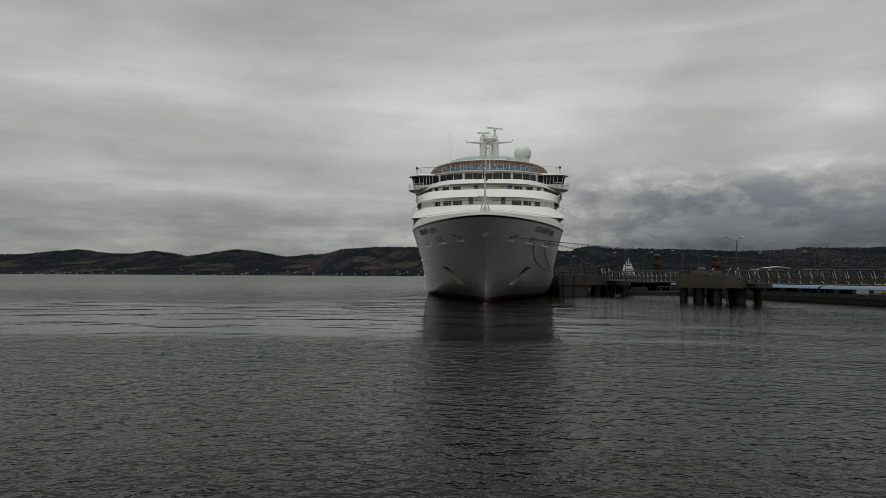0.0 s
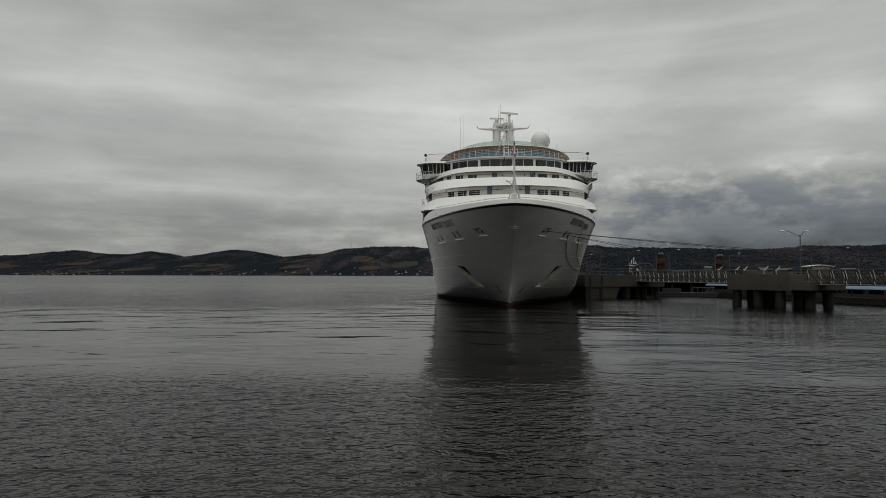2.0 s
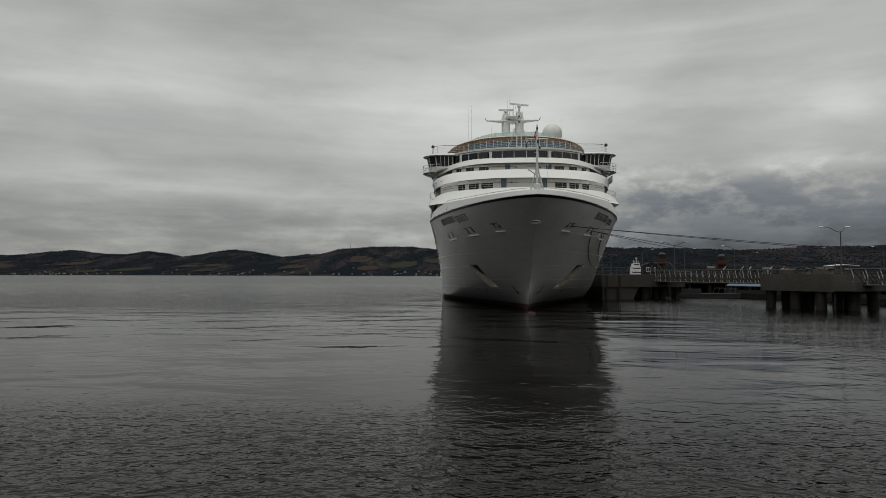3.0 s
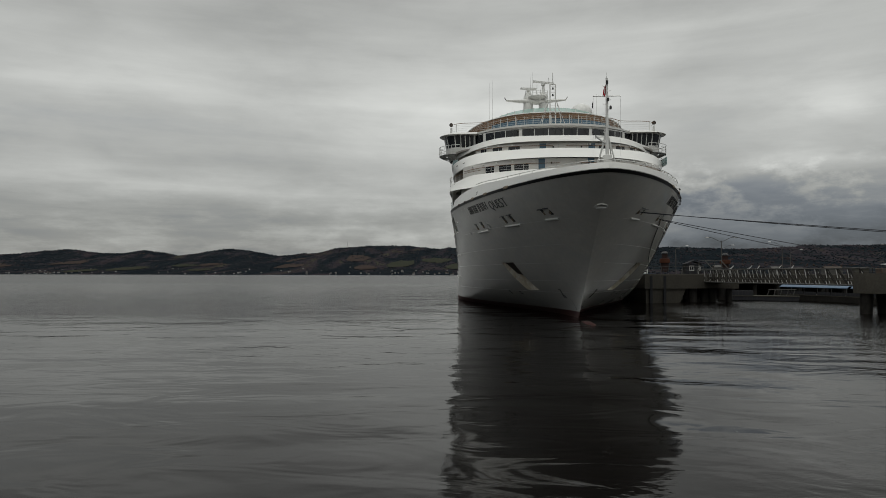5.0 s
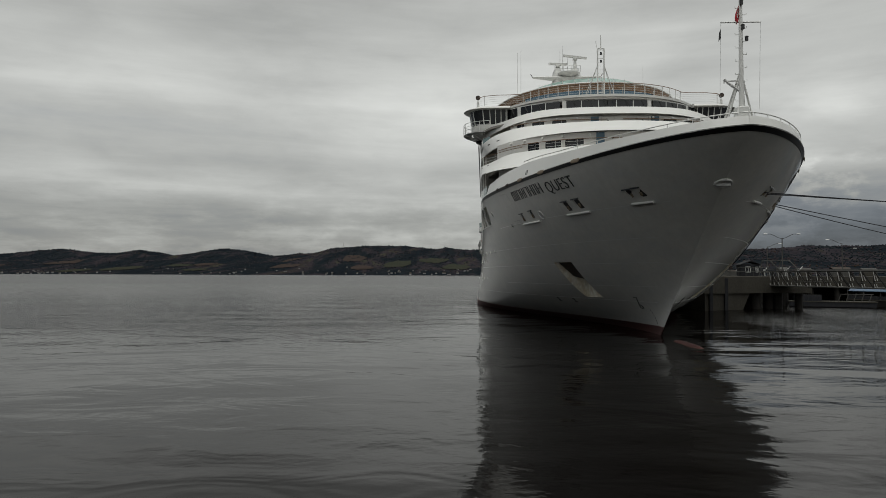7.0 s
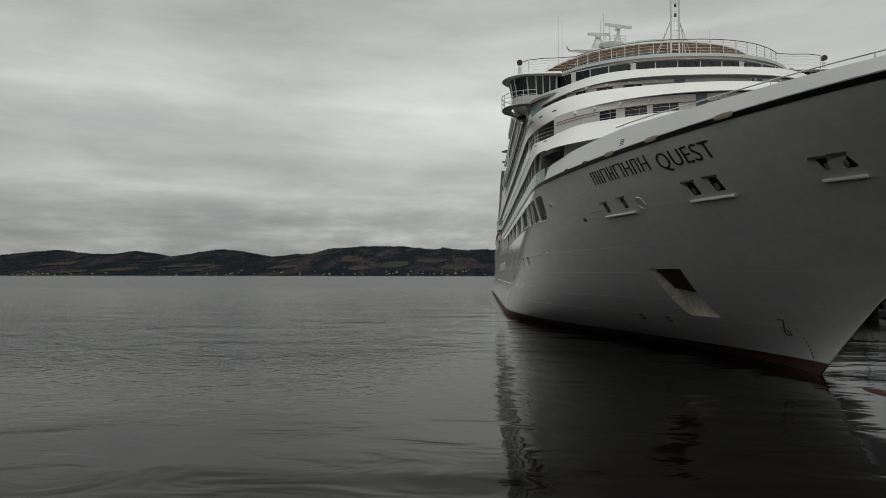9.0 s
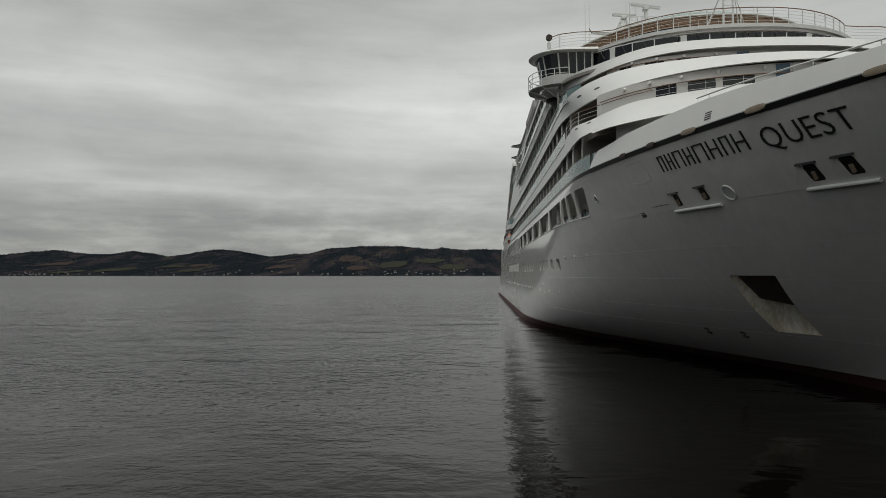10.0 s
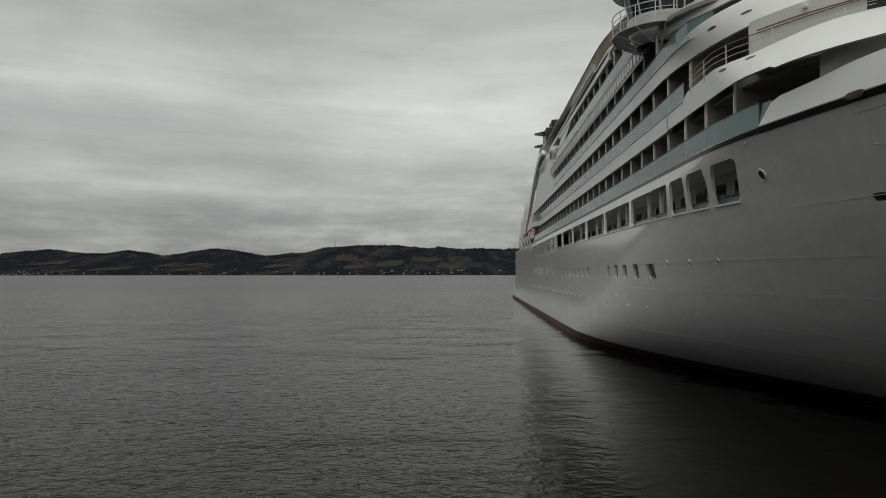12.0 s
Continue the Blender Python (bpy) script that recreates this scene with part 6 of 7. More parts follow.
clump_mesh(far_rows, 12000, 5.5, 11, "far_woods", M_WOODS, "dense dark woods along the far hills", 2, 26)
clump_mesh(right_rows, 24000, 3.6, 12, "harbour_woods", M_WOODS, "bare autumn woods on the near hills", 2, 27)

# cleared fields on the lower slopes
M_FIELD = material("autumn_meadow", (0.036, 0.039, 0.030), 0.95, grain=[(0.01, 0.6, (0.042, 0.037, 0.028), ONE), (0.05, 0.4, (0.025, 0.03, 0.018), ONE)], Specular_IOR_Level=0.0)
M_FALLOW = material("bare_brown_slope", (0.048, 0.038, 0.034), 0.95, grain=[(0.012, 0.6, (0.03, 0.024, 0.021), ONE)], Specular_IOR_Level=0.0)
rnd = random.Random(21)
for cx, j, wide, deep, mat in ((-1560, 6, 75, 2.2, M_FIELD), (-1420, 10, 50, 1.5, M_FIELD), (-1700, 4, 60, 1.4, M_FIELD), (-1240, 6, 45, 1.3, M_FIELD), (-1330, 12, 55, 2.0, M_FALLOW), (-2350, 9, 90, 2.2, M_FALLOW), (-2080, 12, 70, 2.0, M_FALLOW), (-640, 13, 55, 2.4, M_FALLOW), (-420, 10, 60, 2.5, M_FIELD), (-250, 12, 70, 1.6, M_FIELD), (-520, 6, 50, 1.6, M_FALLOW), (-900, 8, 60, 1.6, M_FALLOW), (-120, 8, 60, 2.4, M_FIELD), (-1000, 16, 40, 2.0, M_FALLOW)):
    g, ring = Geo(), []
    step = (far_rows[j][-1][0] - far_rows[j][0][0]) / (len(far_rows[j]) - 1)
    i = round((cx - far_rows[j][0][0]) / step)
    cells = []
    for q in range(-8, 9):
        x = q / 8
        r = deep * math.sqrt(1 - x * x * 0.98) * rnd.uniform(0.75, 1.15)
        line = []
        for v in (-1, -0.33, 0.33, 1):
            f, e = min(max(i + x * wide / step, 0), len(far_rows[j]) - 2), j + v * r
            a, b = int(f), int(e)
            p = Vector(far_rows[b][a]).lerp(Vector(far_rows[b][a + 1]), f - a).lerp(Vector(far_rows[b + 1][a]).lerp(Vector(far_rows[b + 1][a + 1]), f - a), e - b)
            line.append(p + Vector((0, -2, 2.2)))
        cells.append(line)
    g.loft(cells)
    g.make("field", mat, far_hills, "grassy clearing on the slope" if mat is M_FIELD else "bare brown clearing on the slope")

# houses along the far shore
M_HOUSE = material("pale_house_walls", (0.27, 0.268, 0.262), 0.9, grain=[(0.3, 0.4, (0.17, 0.168, 0.165), ONE)], island=0.6, Specular_IOR_Level=0.1)
M_TILE = material("dark_roof_sheet", (0.04, 0.034, 0.03), 0.9, grain=[(0.5, 0.4, (0.06, 0.05, 0.04), ONE)], island=0.5, Specular_IOR_Level=0.1)


def house():
    ob = thing("house", (0, 0, 0), "small pale wooden house with a pitched roof by the shore", "house", "houses along the far shore")
    g = Geo()
    g.box(-6, 6, -4, 4, -2, 5)
    g.make("wall", M_HOUSE, ob, smooth=0)
    g = Geo()
    g.loft([[(x, -4.8, 4.8), (x, 0, 8.6), (x, 4.8, 4.8), (x, 0, 8.0)] for x in (-6.6, 6.6)], True, True)
    fixed(g.make("roof", M_TILE, ob, smooth=0))
    for x in (-3.4, 0, 3.4):
        g = Geo()
        g.box(x - 0.6, x + 0.6, -4.06, -3.98, 1.4, 3.2)
        g.make("window", M_GLASS, ob, smooth=0)
    return ob


first, rnd = house(), random.Random(5)
spots = []
for c, n, spread in ((-1780, 20, 70), (-1950, 10, 150), (-1180, 12, 190), (-700, 16, 200), (-330, 26, 150), (-150, 10, 90), (-2500, 7, 200), (-1480, 6, 160)):
    for _ in range(n):
        spots.append((c + rnd.gauss(0, spread), rnd.choice((1, 1, 2, 2, 3, 4, 6))))
for k, (x, j) in enumerate(spots):
    i = min(range(len(far_rows[j])), key=lambda q: abs(far_rows[j][q][0] - x))
    p = far_rows[j][i]
    m = Matrix.Translation((x, p[1] - 4, p[2] + 0.8)) @ Matrix.Rotation(rnd.uniform(-0.6, 0.6), 4, "Z") @ Matrix.Scale(rnd.uniform(0.32, 0.62), 4)
    if k == 0:
        first.matrix_basis = m
    else:
        o = copy_thing(first, Matrix())
        o.matrix_basis = m

# mast on the far ridge
tower = thing("radio_mast", (-820, 3930, 160), "thin radio mast on the far ridge", "mast")
g = Geo()
g.pipe([(0, 0, -5), (0, 0, 32)], 1.0, 5, 0.4)
g.make("pole", M_STEEL, tower)

# ---------------------------------------------------------------- pier, dolphin and walkways
DECK = 3.75


def pile(parent, x, y, top, r=0.45, lean=(0, 0)):
    g = Geo()
    g.pipe([(x + lean[0], y + lean[1], -1.5), (x, y, top)], r, 12)
    return g.make("round_column", M_PILE, parent)


def bollard(parent, x, y, z, s=1.0):
    g = Geo()
    g.lathe((x, y, z), [(0.3 * s, 0), (0.22 * s, 0.1 * s), (0.2 * s, 0.4 * s), (0.32 * s, 0.5 * s), (0.3 * s, 0.6 * s), (0.05, 0.66 * s)], 12)
    return g.make("bollard", M_RUST, parent, "dark iron bollard")


def slab_block(parent, name, outline, z0, z1, mat=None):
    g = Geo()
    c = 0.06
    cx, cy = sum(p[0] for p in outline) / len(outline), sum(p[1] for p in outline) / len(outline)
    shrink = lambda d: [(x + (cx - x) * d, y + (cy - y) * d) for x, y in outline]
    g.loft([[(x, y, z) for x, y in shrink(d)] for d, z in ((0, z0), (0, z1 - c), (0.008, z1))], True, True)
    return fixed(g.make(name, mat or M_CONC, parent))


dolphin = thing("mooring_dolphin", (0, 0, 0), "weathered concrete mooring dolphin on dark round piles", "dolphin")
slab_block(dolphin, "cap", [(28.3, 10.3), (33.0, 2.2), (38.2, 5.2), (33.6, 13.3)], 1.85, 3.82)
slab_block(dolphin, "lower_step", [(33.03, 2.23), (34.3, 0.1), (39.6, 3.1), (38.25, 5.2)], 1.95, 2.95)
for k, (x, y) in enumerate(((29.4, 9.9), (31.0, 7.1), (32.6, 4.4), (31.6, 11.2), (33.2, 8.4), (35.0, 5.6), (33.9, 11.8), (36.6, 7.2), (35.2, 2.2), (37.8, 3.8))):
    pile(dolphin, x, y, 2.0, 0.58, (0.25 * math.sin(3 * k), 0.25 * math.cos(5 * k)))
for x, y in ((32.6, 7.4), (33.9, 4.6)):
    bollard(dolphin, x, y, 3.8, 1.1)

g = Geo()
g.box(30.4, 31.6, 9.0, 10.2, 3.8, 4.35, 0.05)
g.make("mooring_hook", M_RUST, dolphin, "rusty quick-release mooring hook")
for x, y in ((33.25, 2.6), (32.4, 4.1)):
    g = Geo()
    g.box(x - 0.09, x + 0.09, y - 0.09, y + 0.09, -0.6, 3.6)
    g.make("fender_timber", M_TIMBER, dolphin)

head = thing("pier_head", (0, 0, 0), "concrete pier head with a solid end wall and piles", "pier")
slab_block(head, "deck_beam", [(13.0, 33.0), (22.6, 38.4), (25.0, 46), (27.0, 61.98), (13.0, 61.98)], 1.75, DECK)
slab_block(head, "end_wall", [(13.2, 33.4), (18.2, 36.2), (18.2, 60), (13.2, 60)], -1.0, 1.76)
g = Geo()
g.loft([[(18.2, 36.25, 1.76), (19.5, 36.95, 1.76), (18.2, 36.25, -0.8)], [(18.2, 58, 1.76), (19.5, 58, 1.76), (18.2, 58, -0.8)]], True, True)
fixed(g.make("haunch", M_CONC, head, smooth=0))
for k, (x, y) in enumerate(((20.7, 38.4), (21.3, 39.6), (22.9, 40.2), (23.9, 40.0), (25.7, 38.3), (21, 46), (23, 50), (24, 56), (21, 56))):
    pile(head, x, y, 1.8, 0.62 if k in (0, 2, 3) else 0.45)
for x in (13.9, 16.0):
    g = Geo()
    g.box(x - 0.18, x + 0.18, 33.0 + (x - 13) * 0.5625 - 0.14, 33.2 + (x - 13) * 0.5625, -0.5, 3.5)
    g.make("fender_timber", M_TIMBER, head)
for h in (0.55, 1.05):
    g = Geo()
    g.pipe([(13.3, 33.4, DECK + h), (22.4, 38.6, DECK + h)], 0.03, 5)
    g.make("deck_rail", M_STEEL, head)
for i in range(9):
    f = i / 8
    g = Geo()
    g.pipe([(13.3 + 9.1 * f, 33.4 + 5.2 * f, DECK - 0.02), (13.3 + 9.1 * f, 33.4 + 5.2 * f, DECK + 1.05)], 0.035, 5)
    g.make("rail_post", M_STEEL, head)
slab_block(head, "landing_corbel", [(22.5, 38.2), (26.6, 36.9), (27.2, 38.9), (22.9, 40.6)], 1.75, 2.6)
bollard(head, 13.7, 47.0, DECK)
bollard(head, 14.2, 55.0, DECK)

quay = thing("quay", (0, 0, 0), "long concrete quay standing behind the pier head", "quay")
slab_block(quay, "deck_beam", [(25.25, 62), (86, 62), (92, 110), (13.0, 110), (13.0, 62.05), (25.2, 62.05)], 2.1, DECK)
for i in range(16):
    pile(quay, 27 + 3.8 * i, 63, 2.2, 0.4)
    pile(quay, 27 + 3.8 * i, 72, 2.2, 0.4)
g = Geo()
g.box(26, 86, 76, 76.4, -1, 2.1)
g.make("back_wall", M_PILE, quay, smooth=0)
for h in (0.55, 1.05):
    g = Geo()
    g.pipe([(26, 62.4, DECK + h), (85.5, 62.4, DECK + h)], 0.03, 5)
    g.make("quay_rail", M_STEEL, quay)
for i in range(31):
    g = Geo()
    g.pipe([(26 + 1.98 * i, 62.4, DECK - 0.02), (26 + 1.98 * i, 62.4, DECK + 1.05)], 0.035, 5)
    g.make("quay_rail_post", M_STEEL, quay)


def walkway(a, b, name_label, z=2.62, tall=1.72, girder=False):
    a, b = Vector((*a, z)), Vector((*b, z))
    d = (b - a).normalized()
    n = Vector((-d.y, d.x, 0)) * 0.75
    up = Vector((0, 0, tall))
    ob = thing("walkway", (0, 0, 0), name_label, "walkway", "steel truss walkways")
    g = Geo()
    g.obox((a + b) / 2 + Vector((0, 0, 0.05)), (b - a) / 2, n * 0.95, (0, 0, 0.04))
    g.make("grating", M_STEEL, ob, smooth=0)
    bays = max(6, round((b - a).length / 1.62))
    for s in (-1, 1):
        for h, r in ((0, 0.09), (tall, 0.085), (tall * 0.33, 0.03), (tall * 0.66, 0.03)):
            g = Geo()
            g.pipe([a + n * s + Vector((0, 0, h)), b + n * s + Vector((0, 0, h))], r, 6)
            g.make("chord" if r > 0.05 else "guard_rail", M_STEEL, ob)
        for k in range(bays + 1):
            p = a + (b - a) * k / bays + n * s
            g = Geo()
            g.pipe([p, p + up], 0.04, 6)
            g.make("upright", M_PILE, ob)
            if k < bays:
                q = a + (b - a) * (k + 1) / bays + n * s
                g = Geo()
                g.obox((p + q + up) / 2, (q - p - up) / 2, n.normalized() * 0.03, d.cross(Vector((0, 0, 1))).cross((q - p - up).normalized()) * 0.05)
                g.make("diagonal", M_PILE, ob, smooth=0)
                # pale knee brace standing off the truss
                g = Geo()
                g.pipe([p + up * 0.96 + n * s * 0.08, p + up * 0.42 + n * s * 0.14 + d * 0.3], 0.04, 5)
                g.pipe([p + up * 0.24 + n * s * 0.12 + d * 0.12, p + up * 0.04 + n * s * 0.12 + d * 0.26], 0.035, 5)
                g.make("knee_brace", M_GALV, ob, "pale galvanised brace")
    if girder:
        g = Geo()
        g.obox((a + b) / 2 + Vector((0, 0, -0.5)), (b - a) / 2, n * 1.1, (0, 0, 0.42))
        g.make("girder", M_CONC, ob, smooth=0)
    return ob


walkway((22.8, 40.2), (29.9, 10.9), "grey galvanised truss walkway between pier head and dolphin")
walkway((35.4, 2.2), (46.0, -20.0), "grey galvanised truss walkway leading away from the dolphin")
far_dolphin = thing("mooring_dolphin", (0, 0, 0), "square concrete dolphin at the end of the walkway", "dolphin")
slab_block(far_dolphin, "cap", [(44.6, -20.1), (48.2, -19.2), (50.2, -26.0), (45.8, -27.4)], 1.7, 3.3)
for x, y in ((45.6, -21), (47.6, -20.6), (46.6, -25.6), (48.8, -25)):
    pile(far_dolphin, x, y, 1.8, 0.45)

# portal frame at the walkway's landing
portal = thing("portal_frame", (0, 0, 0), "pale steel portal frame at the walkway landing", "frame")
for x, y in ((22.6, 41.2), (24.6, 40.6)):
    g = Geo()
    g.pipe([(x - 0.4, y, DECK - 0.05), (x, y, 5.65), (x + 0.1, y - 2.2, 5.65), (x + 0.9, y - 3.4, 4.3)], 0.06, 6)
    g.make("side_frame", M_STEEL, portal)
for dy in (0, -2.2):
    g = Geo()
    g.pipe([(22.6, 41.2 + dy, 5.65), (24.7, 40.6 + dy, 5.65)], 0.05, 6)
    g.make("cross_bar", M_STEEL, portal)


def lamp_post(x, y, z0, top, arms, label):
    ob = thing("street_lamp", (x, y, z0), label, "lamp post", "quay lamp posts")
    h = top - z0
    g = Geo()
    g.lathe((0, 0, -0.02), [(0.16, 0), (0.16, 0.2), (0.09, 0.25)], 8)
    g.pipe([(0, 0, 0.1), (0, 0, h)], 0.09, 8, 0.06)
    g.make("pole", M_STEEL, ob)
    for s in arms:
        g = Geo()
        g.pipe([(0, 0, h - 0.12), (s * 0.5, 0, h + 0.02), (s * 1.0, 0, h + 0.3), (s * 1.5, 0, h + 0.5), (s * 1.9, 0, h + 0.52)], 0.035, 5)
        arm = g.make("arm", M_STEEL, ob)
        g = Geo()
        g.lathe((s * 2.15, 0, h + 0.5), [(0.04, -0.05), (0.22, -0.03), (0.25, 0.02), (0.15, 0.09), (0.02, 0.1)], 12, 1.3, 0.6)
        g.make("lamp_head", M_GREY, arm)
    return ob


lamp_post(36.3, 7.4, 3.82, 8.75, (-1, 0.38), "grey street lamp with a long curved arm")
lamp_post(28.0, 48.2, 3.75, 8.9, (-1, 1), "grey street lamp with two curved arms")
g = Geo()
g.box(26.5, 29.5, 46.7, 49.7, 2.3, 3.75, 0.05)
plat = tagged(g.make("lamp_platform", M_CONC), "small concrete lamp platform on a pile", "platform")
pile(plat, 28, 48.2, 2.4, 0.6)
for x, y, top, arms in ((28.3, 75.4, 8.7, (1,)), (37.5, 77, 8.9, (1,)), (62.7, 64, 8.5, (-1,)), (43.4, 63.5, 8.9, (-1,)), (51.7, 80, 8.2, (1,)), (20.5, 80, 8.0, (-1,)), (24.5, 92, 8.3, (-1,)), (15.5, 100, 8.4, (1,)), (75, 70, 9.0, (-1,))):
    lamp_post(x, y, DECK, top, arms, "grey street lamp standing on the quay")

# hut on the pier head
hut = thing("hut", (23.7, 48.8, DECK), "small dark boarded hut with a white-framed window", "hut")
hut.scale = (0.85, 0.8, 0.92)
g = Geo()
g.box(-1.4, 1.4, -1.1, 1.1, 0, 1.75)
g.make("wall", M_TIMBER, hut, smooth=0)
for i in range(15):
    x = -1.4 + 0.2 * i
    g = Geo()
    g.box(x - 0.02, x + 0.02, -1.125, -1.1, 0.02, 1.72)
    g.make("board_strip", M_TIMBER, hut, smooth=0)
g = Geo()
g.loft([[(-1.6, y, 1.7), (0, y, 2.3), (1.6, y, 1.7), (0, y, 2.15)] for y in (-1.35, 1.35)], True, True)
fixed(g.make("roof", M_TIMBER, hut, smooth=0))
for x, w in ((-0.35, 0.42), (1.0, 0.2)):
    g = Geo()
    for a, b, c, d in ((-w, -w + 0.08, 0.55, 1.4), (w - 0.08, w, 0.55, 1.4), (-w, w, 1.32, 1.4), (-w, w, 0.55, 0.63), (-0.03, 0.03, 0.6, 1.35)):
        g.box(x + a, x + b, -1.16, -1.13, c, d)
    fr = g.make("window_frame", M_WHITE, hut, smooth=0)
    g = Geo()
    g.box(x - w, x + w, -1.14, -1.128, 0.55, 1.4)
    g.make("pane", M_GLASS, fr, smooth=0)
# shelter with a white roof on the quay
shed = thing("shelter", (64.7, 66.0, DECK), "open shelter with a white sheet roof on the quay", "shelter")
g = Geo()
g.loft([[(-2.6, y, 1.85), (0, y, 2.15), (2.6, y, 1.85), (2.6, y, 1.72), (0, y, 2.0), (-2.6, y, 1.72)] for y in (-1.8, 1.8)], True, True)
fixed(g.make("roof", M_GREY, shed, smooth=0))
for x in (-2.4, 2.4):
    for y in (-1.6, 1.6):
        g = Geo()
        g.pipe([(x, y, 0), (x, y, 1.8)], 0.06, 6)
        g.make("post", M_STEEL, shed)

# covered pontoon with a blue roof
pontoon = thing("pontoon", (0, 0, 0), "long floating pontoon with a low blue sheet roof", "pontoon")
P0, P1 = Vector((37.2, 50, 0)), Vector((56, -18, 0))
d = (P1 - P0).normalized()
n = Vector((-d.y, d.x, 0))
if n.x < 0:
    n = -n
g = Geo()
g.obox((P0 + P1) / 2 + Vector((0, 0, 0.25)) + n * 1.6, (P1 - P0) / 2, n * 1.6, (0, 0, 0.4))
g.make("float", M_PILE, pontoon, smooth=0)
g = Geo()
g.obox((P0 + P1) / 2 + Vector((0, 0, 0.7)) + n * 1.6, (P1 - P0) / 2, n * 1.66, (0, 0, 0.06))
g.make("deck", M_CONC, pontoon, smooth=0)
parts = 5
for k in range(parts):
    a, b = P0 + (P1 - P0) * (k / parts + 0.004), P0 + (P1 - P0) * ((k + 1) / parts - 0.004)
    g = Geo()
    arc = [(0.0, 1.86), (0.25, 2.08), (0.8, 2.26), (1.6, 2.34), (2.4, 2.26), (3.0, 2.05)]
    g.loft([[p + n * u + Vector((0, 0, v)) for u, v in arc] + [p + n * u + Vector((0, 0, v - 0.07)) for u, v in arc[::-1]] for p in (a, b)], True, True)
    fixed(g.make("roof_section", M_ROOFBLUE, pontoon, "arched blue sheet roof section"))
for k in range(27):
    p = P0 + (P1 - P0) * k / 26
    g = Geo()
    g.pipe([p + n * 0.12 + Vector((0, 0, 0.6)), p + n * 0.12 + Vector((0, 0, 1.95))], 0.05, 6)
    g.make("roof_post", M_STEEL, pontoon)
    if k < 26:
        g = Geo()
        q = P0 + (P1 - P0) * (k + 0.5) / 26
        g.obox(q + Vector((0, 0, 0.98)), d * 1.28, n * 0.02, (0, 0, 0.24))
        g.make("side_board", M_TIMBER, pontoon, smooth=0)
for k in range(6):
    p = P0 + (P1 - P0) * (k + 0.5) / 6 + n * 3.6
    pile(pontoon, p.x, p.y, 2.2, 0.22)

# work float and landing stage by the pier head
stage = thing("landing_stage", (0, 0, 0), "low wooden landing stage moored beside the pier", "landing stage")
g = Geo()
g.obox((33.0, 45.5, 0.18), (4.6, -1.6, 0), (0.5, 1.3, 0), (0, 0, 0.3))
g.make("float", M_TIMBER, stage, smooth=0)
g = Geo()
g.obox((33.0, 45.5, 0.52), (4.7, -1.65, 0), (0.52, 1.36, 0), (0, 0, 0.05))
g.make("planked_top", M_CONC, stage, smooth=0)
g = Geo()
g.obox((30.2, 46.0, 0.95), (1.5, -0.45, 0), (0.2, 0.6, 0), (0, 0, 0.4))
g.make("locker", M_TIMBER, stage, "dark timber locker")
g = Geo()
for k in range(5):
    p = Vector((33.2 + 0.8 * k, 44.2 - 0.28 * k, 0.55))
    g.pipe([p, p + Vector((0.35, 0, 1.0))], 0.05, 5)
g.pipe([(33.4, 44.2, 1.5), (36.9, 43.0, 1.5)], 0.05, 5)
g.make("gangway_rail", M_STEEL, stage)


# ---------------------------------------------------------------- harbour behind
def silo(x, y, base, h):
    ob = thing("silo_tower", (x, y, base), "dark steel tower with an orange collar in the harbour", "tower", "harbour towers")
    g = Geo()
    g.lathe((0, 0, 0), [(5.4, 0), (4.8, 2), (4.8, h * 0.72), (3.6, h * 0.8), (3.6, h)], 14)
    g.make("shaft", M_BRICK, ob)
    g = Geo()
    g.lathe((0, 0, h * 0.55), [(5.4, 0), (6.2, 0.6), (6.2, h * 0.2), (5.2, h * 0.22)], 14)
    g.make("collar", M_COLLAR, ob, "faded orange collar")
    g = Geo()
    g.lathe((0, 0, h), [(4.0, 0), (4.0, 1.2), (2.0, 3.0)], 12)
    g.make("cap", M_BLACK, ob)


silo(208, 803, 4, 25)
silo(280, 803, 4, 23)
g = Geo()
pts = [(105, 470), (3300, 470), (3300, 860), (105, 860)]
g.loft([[(x, y, -1) for x, y in pts], [(x, y, 3.2) for x, y in pts], [(x + (8 if x < 200 else -8), y + (8 if y < 600 else -8), 3.6) for x, y in pts]], True, True)
tagged(fixed(g.make("shore_ground", M_CONC, smooth=0)), "flat harbour ground behind the quay", "ground", kind="structure")


def ferry(x, y):
    ob = thing("ferry", (x, y, 0), "white harbour vessel moored far behind the quay", "ferry")
    g, rows = Geo(), []
    for i in range(9):
        f = -1 + i / 4
        w = 4.5 * max(1 - max(f, 0) ** 2.5, 0.03)
        rows.append([(12 * f, -w, 4.5), (12 * f, -w * 0.8, -0.5), (12 * f, w * 0.8, -0.5), (12 * f, w, 4.5)])
    g.loft(rows, True, True)
    fixed(g.make("hull", M_ROOFBLUE, ob))
    for a, b, z0, z1 in ((-4.6, 4.6, 4.5, 8), (-4, 3.6, 8, 11), (-3.2, 2.6, 11, 13.6)):
        g = Geo()
        g.box(a, b, -4, 4, z0, z1, 0.15)
        deck = g.make("deckhouse", M_WHITE, ob)
        g = Geo()
        g.box(a + 0.6, b - 0.6, -4.06, -3.98, z0 + 1.2, z0 + 2.1)
        g.make("window_band", M_GLASS, deck, smooth=0)
    for dx, h in ((-1.6, 16.5), (0.3, 19), (1.9, 15.5)):
        g = Geo()
        g.pipe([(dx, 0, 13.5), (dx, 0, h)], 0.3, 6)
        g.pipe([(dx - 0.9, 0, h - 1.5), (dx + 0.9, 0, h - 1.5)], 0.15, 5)
        g.make("mast", M_GREY, ob)


ferry(118, 520)
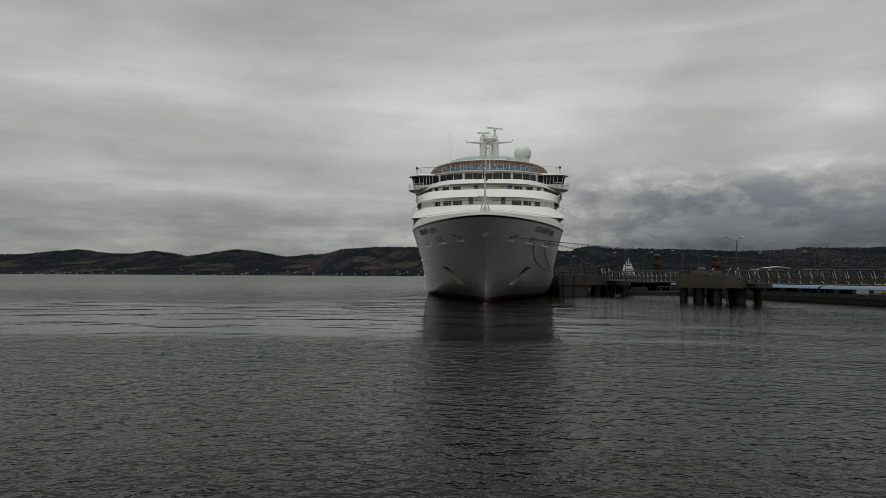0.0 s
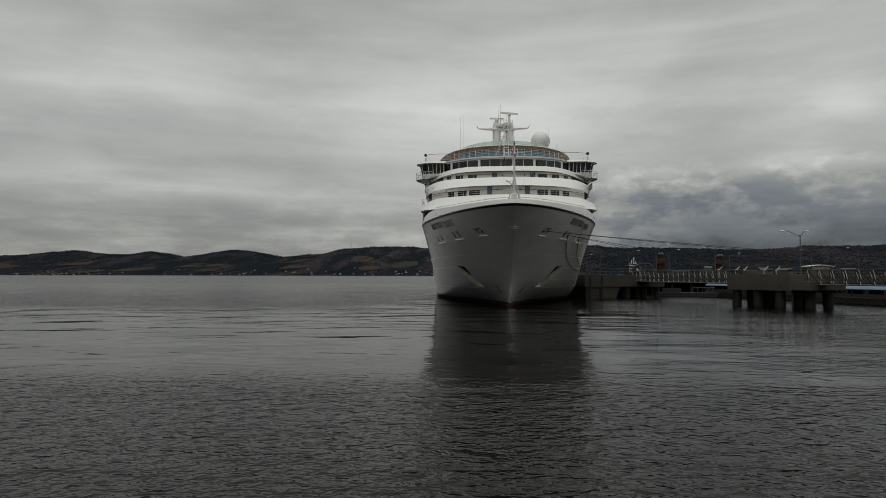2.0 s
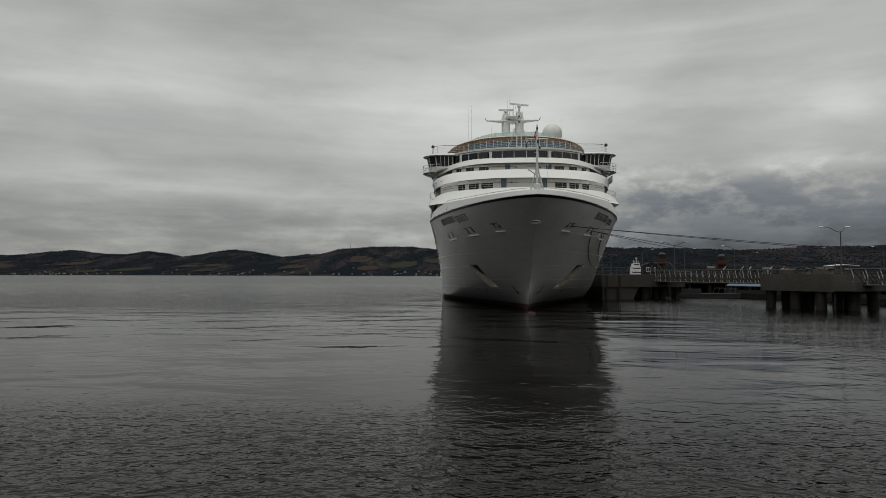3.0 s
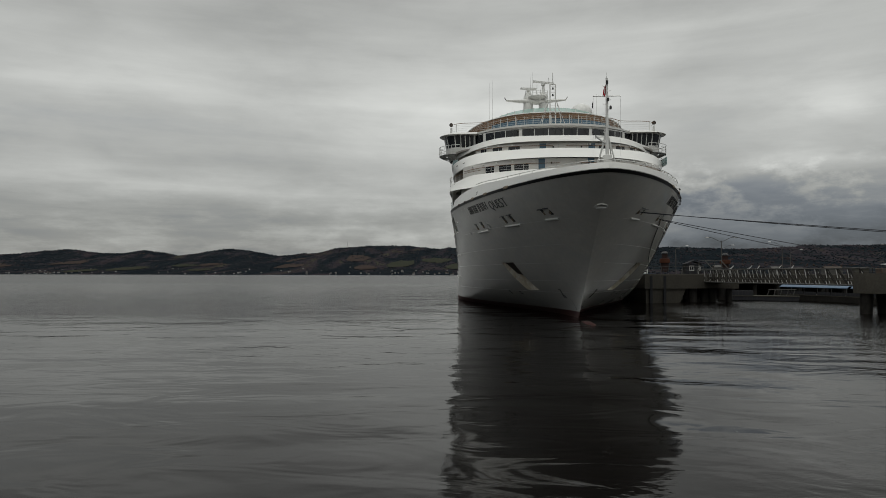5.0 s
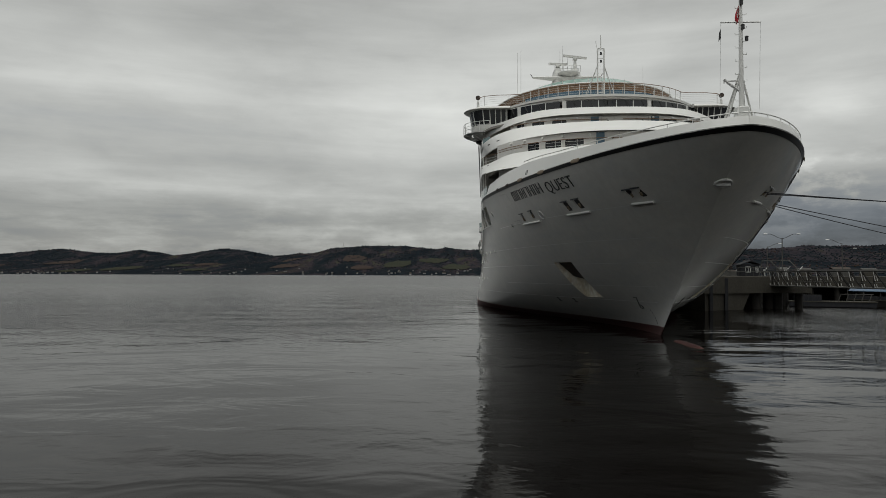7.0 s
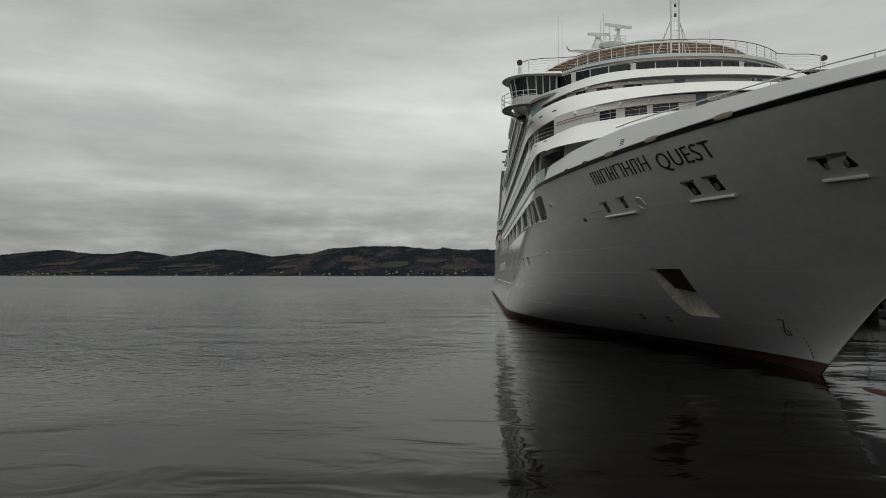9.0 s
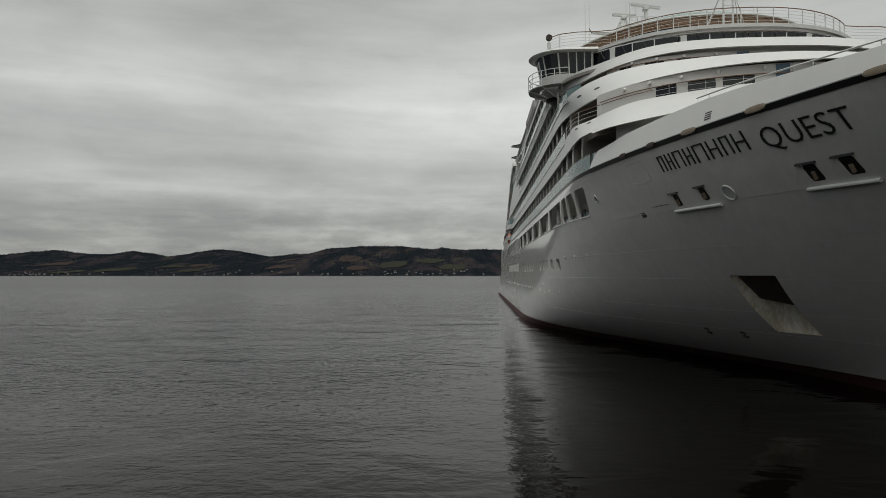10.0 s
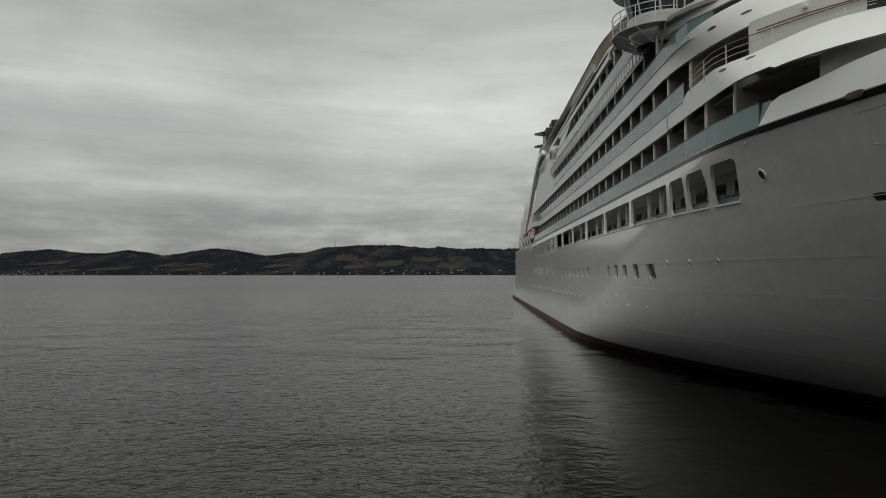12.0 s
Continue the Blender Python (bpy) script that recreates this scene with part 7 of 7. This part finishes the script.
# sheds and parked machines on the harbour ground
rnd = random.Random(9)
for k in range(26):
    x, y = 125 + rnd.random() * 620, 485 + rnd.random() * 120
    w, h, dd = rnd.uniform(5, 16), rnd.uniform(3, 7), rnd.uniform(5, 9)
    ob = thing("harbour_shed", (x, y, 3.55), "low harbour shed with a pitched roof", "shed", "harbour sheds")
    g = Geo()
    g.box(-w / 2, w / 2, -dd / 2, dd / 2, 0, h)
    g.make("wall", rnd.choice((M_STEEL, M_CONC, M_TIMBER, M_CONC)), ob, smooth=0)
    g = Geo()
    g.loft([[(xx, -dd / 2 - 0.4, h - 0.1), (xx, 0, h + dd * 0.22), (xx, dd / 2 + 0.4, h - 0.1), (xx, 0, h + dd * 0.16)] for xx in (-w / 2 - 0.4, w / 2 + 0.4)], True, True)
    fixed(g.make("roof", rnd.choice((M_TILE, M_TILE, M_STEEL, M_STEEL)), ob, smooth=0))


def loader(x, y, z, turn):
    ob = thing("yellow_barge", (x, y, z), "small yellow steel work barge behind the pontoon", "barge")
    ob.rotation_euler = (0, 0, turn)
    g = Geo()
    g.box(-7, 7, -2.2, 2.2, -0.4, 1.1, 0.25)
    g.make("hull", M_TIMBER, ob)
    g = Geo()
    g.box(-5.5, -1.5, -1.5, 1.5, 1.1, 2.5, 0.1)
    g.make("cabin", M_YELLOW, ob)
    g = Geo()
    g.box(0.5, 5.5, -1.6, 1.6, 1.1, 1.9, 0.1)
    g.make("hopper", M_YELLOW, ob)
    g = Geo()
    g.box(-5.0, -2.0, -1.56, -1.5, 1.7, 2.25)
    g.make("window", M_GLASS, ob, smooth=0)


loader(62, 8, 0, -1.3)


def dock_crane(x, y, turn):
    """A small pale crane with a raised jib on the harbour ground."""
    ob = thing("dock_crane", (x, y, 3.5), "small pale dock crane with a raised jib", "crane", "dock cranes")
    ob.scale = (0.75, 0.75, 0.85)
    ob.rotation_euler = (0, 0, turn)
    g = Geo()
    g.lathe((0, 0, 0), [(1.0, 0), (0.9, 0.4), (0.6, 0.5), (0.55, 4.2)], 10)
    g.make("pedestal", M_GALV, ob)
    g = Geo()
    g.box(-0.9, 0.9, -0.8, 0.8, 4.2, 5.8, 0.1)
    cab = g.make("cab", M_GREY, ob)
    g = Geo()
    g.box(-0.6, 0.6, -0.86, -0.78, 4.8, 5.5)
    g.make("window", M_GLASS, cab, smooth=0)
    g = Geo()
    g.pipe([(0.6, 0, 5.0), (4.4, 0, 8.6)], 0.42, 6, 0.25)
    g.make("jib", M_GREY, ob)
    g = Geo()
    g.pipe([(0, 0, 5.8), (1.8, 0, 7.6), (4.2, 0, 8.7)], 0.1, 5)
    g.make("stay", M_STEEL, ob)


for x, y, turn in ((176, 481, 0.0), (190, 482, 0.2), (197, 484, 0.4), (211, 481, -0.1), (221, 482, 0.3)):
    dock_crane(x, y, turn)


# ---------------------------------------------------------------- mooring ropes
def rope(a, b, sag, r, label):
    a, b = Vector(a), Vector(b)
    g = Geo()
    pts = []
    for i in range(33):
        t = i / 32
        p = a.lerp(b, t)
        p.z -= sag * 4 * t * (1 - t)
        pts.append(p)
    g.pipe(pts, r, 6)
    return tagged(g.make("mooring_rope", M_ROPE), label, "rope", "mooring ropes")


LONG = "dark mooring rope running from the bow to a dolphin"
rope((3.5, -8.3, 8.32), (47.2, -23, 3.75), 0.15, 0.027, LONG)
rope((3.25, -8.9, 8.32), (48.4, -24.5, 3.7), 0.35, 0.027, LONG)
rope((6.0, -3.65, 8.2), (33.9, 4.6, 4.15), 0.1, 0.027, LONG)
rope((6.6, -2.3, 8.2), (32.6, 7.4, 4.15), 0.25, 0.027, LONG)
for y0, z0, low, end in ((-2.3, 8.1, 4.1, (13.7, 47.0, 4.0)), (3.2, 8.05, 4.6, (14.2, 55.0, 4.0))):
    g = Geo()
    line = [on_hull(y0 + 1.4 * i, low + (z0 - low) * math.exp(-1.4 * i / 7.5), 0.07, 1)[0] for i in range(int((44 - y0) / 1.4))]
    g.pipe(line + [Vector(end)], 0.035, 6)
    tagged(g.make("mooring_rope", M_ROPE), "slack dark mooring rope hanging along the bow to the pier head", "rope", "mooring ropes")
for x, y in ((47.2, -23.0), (48.4, -24.5)):
    bollard(far_dolphin, x, y, 3.3, 1.1)
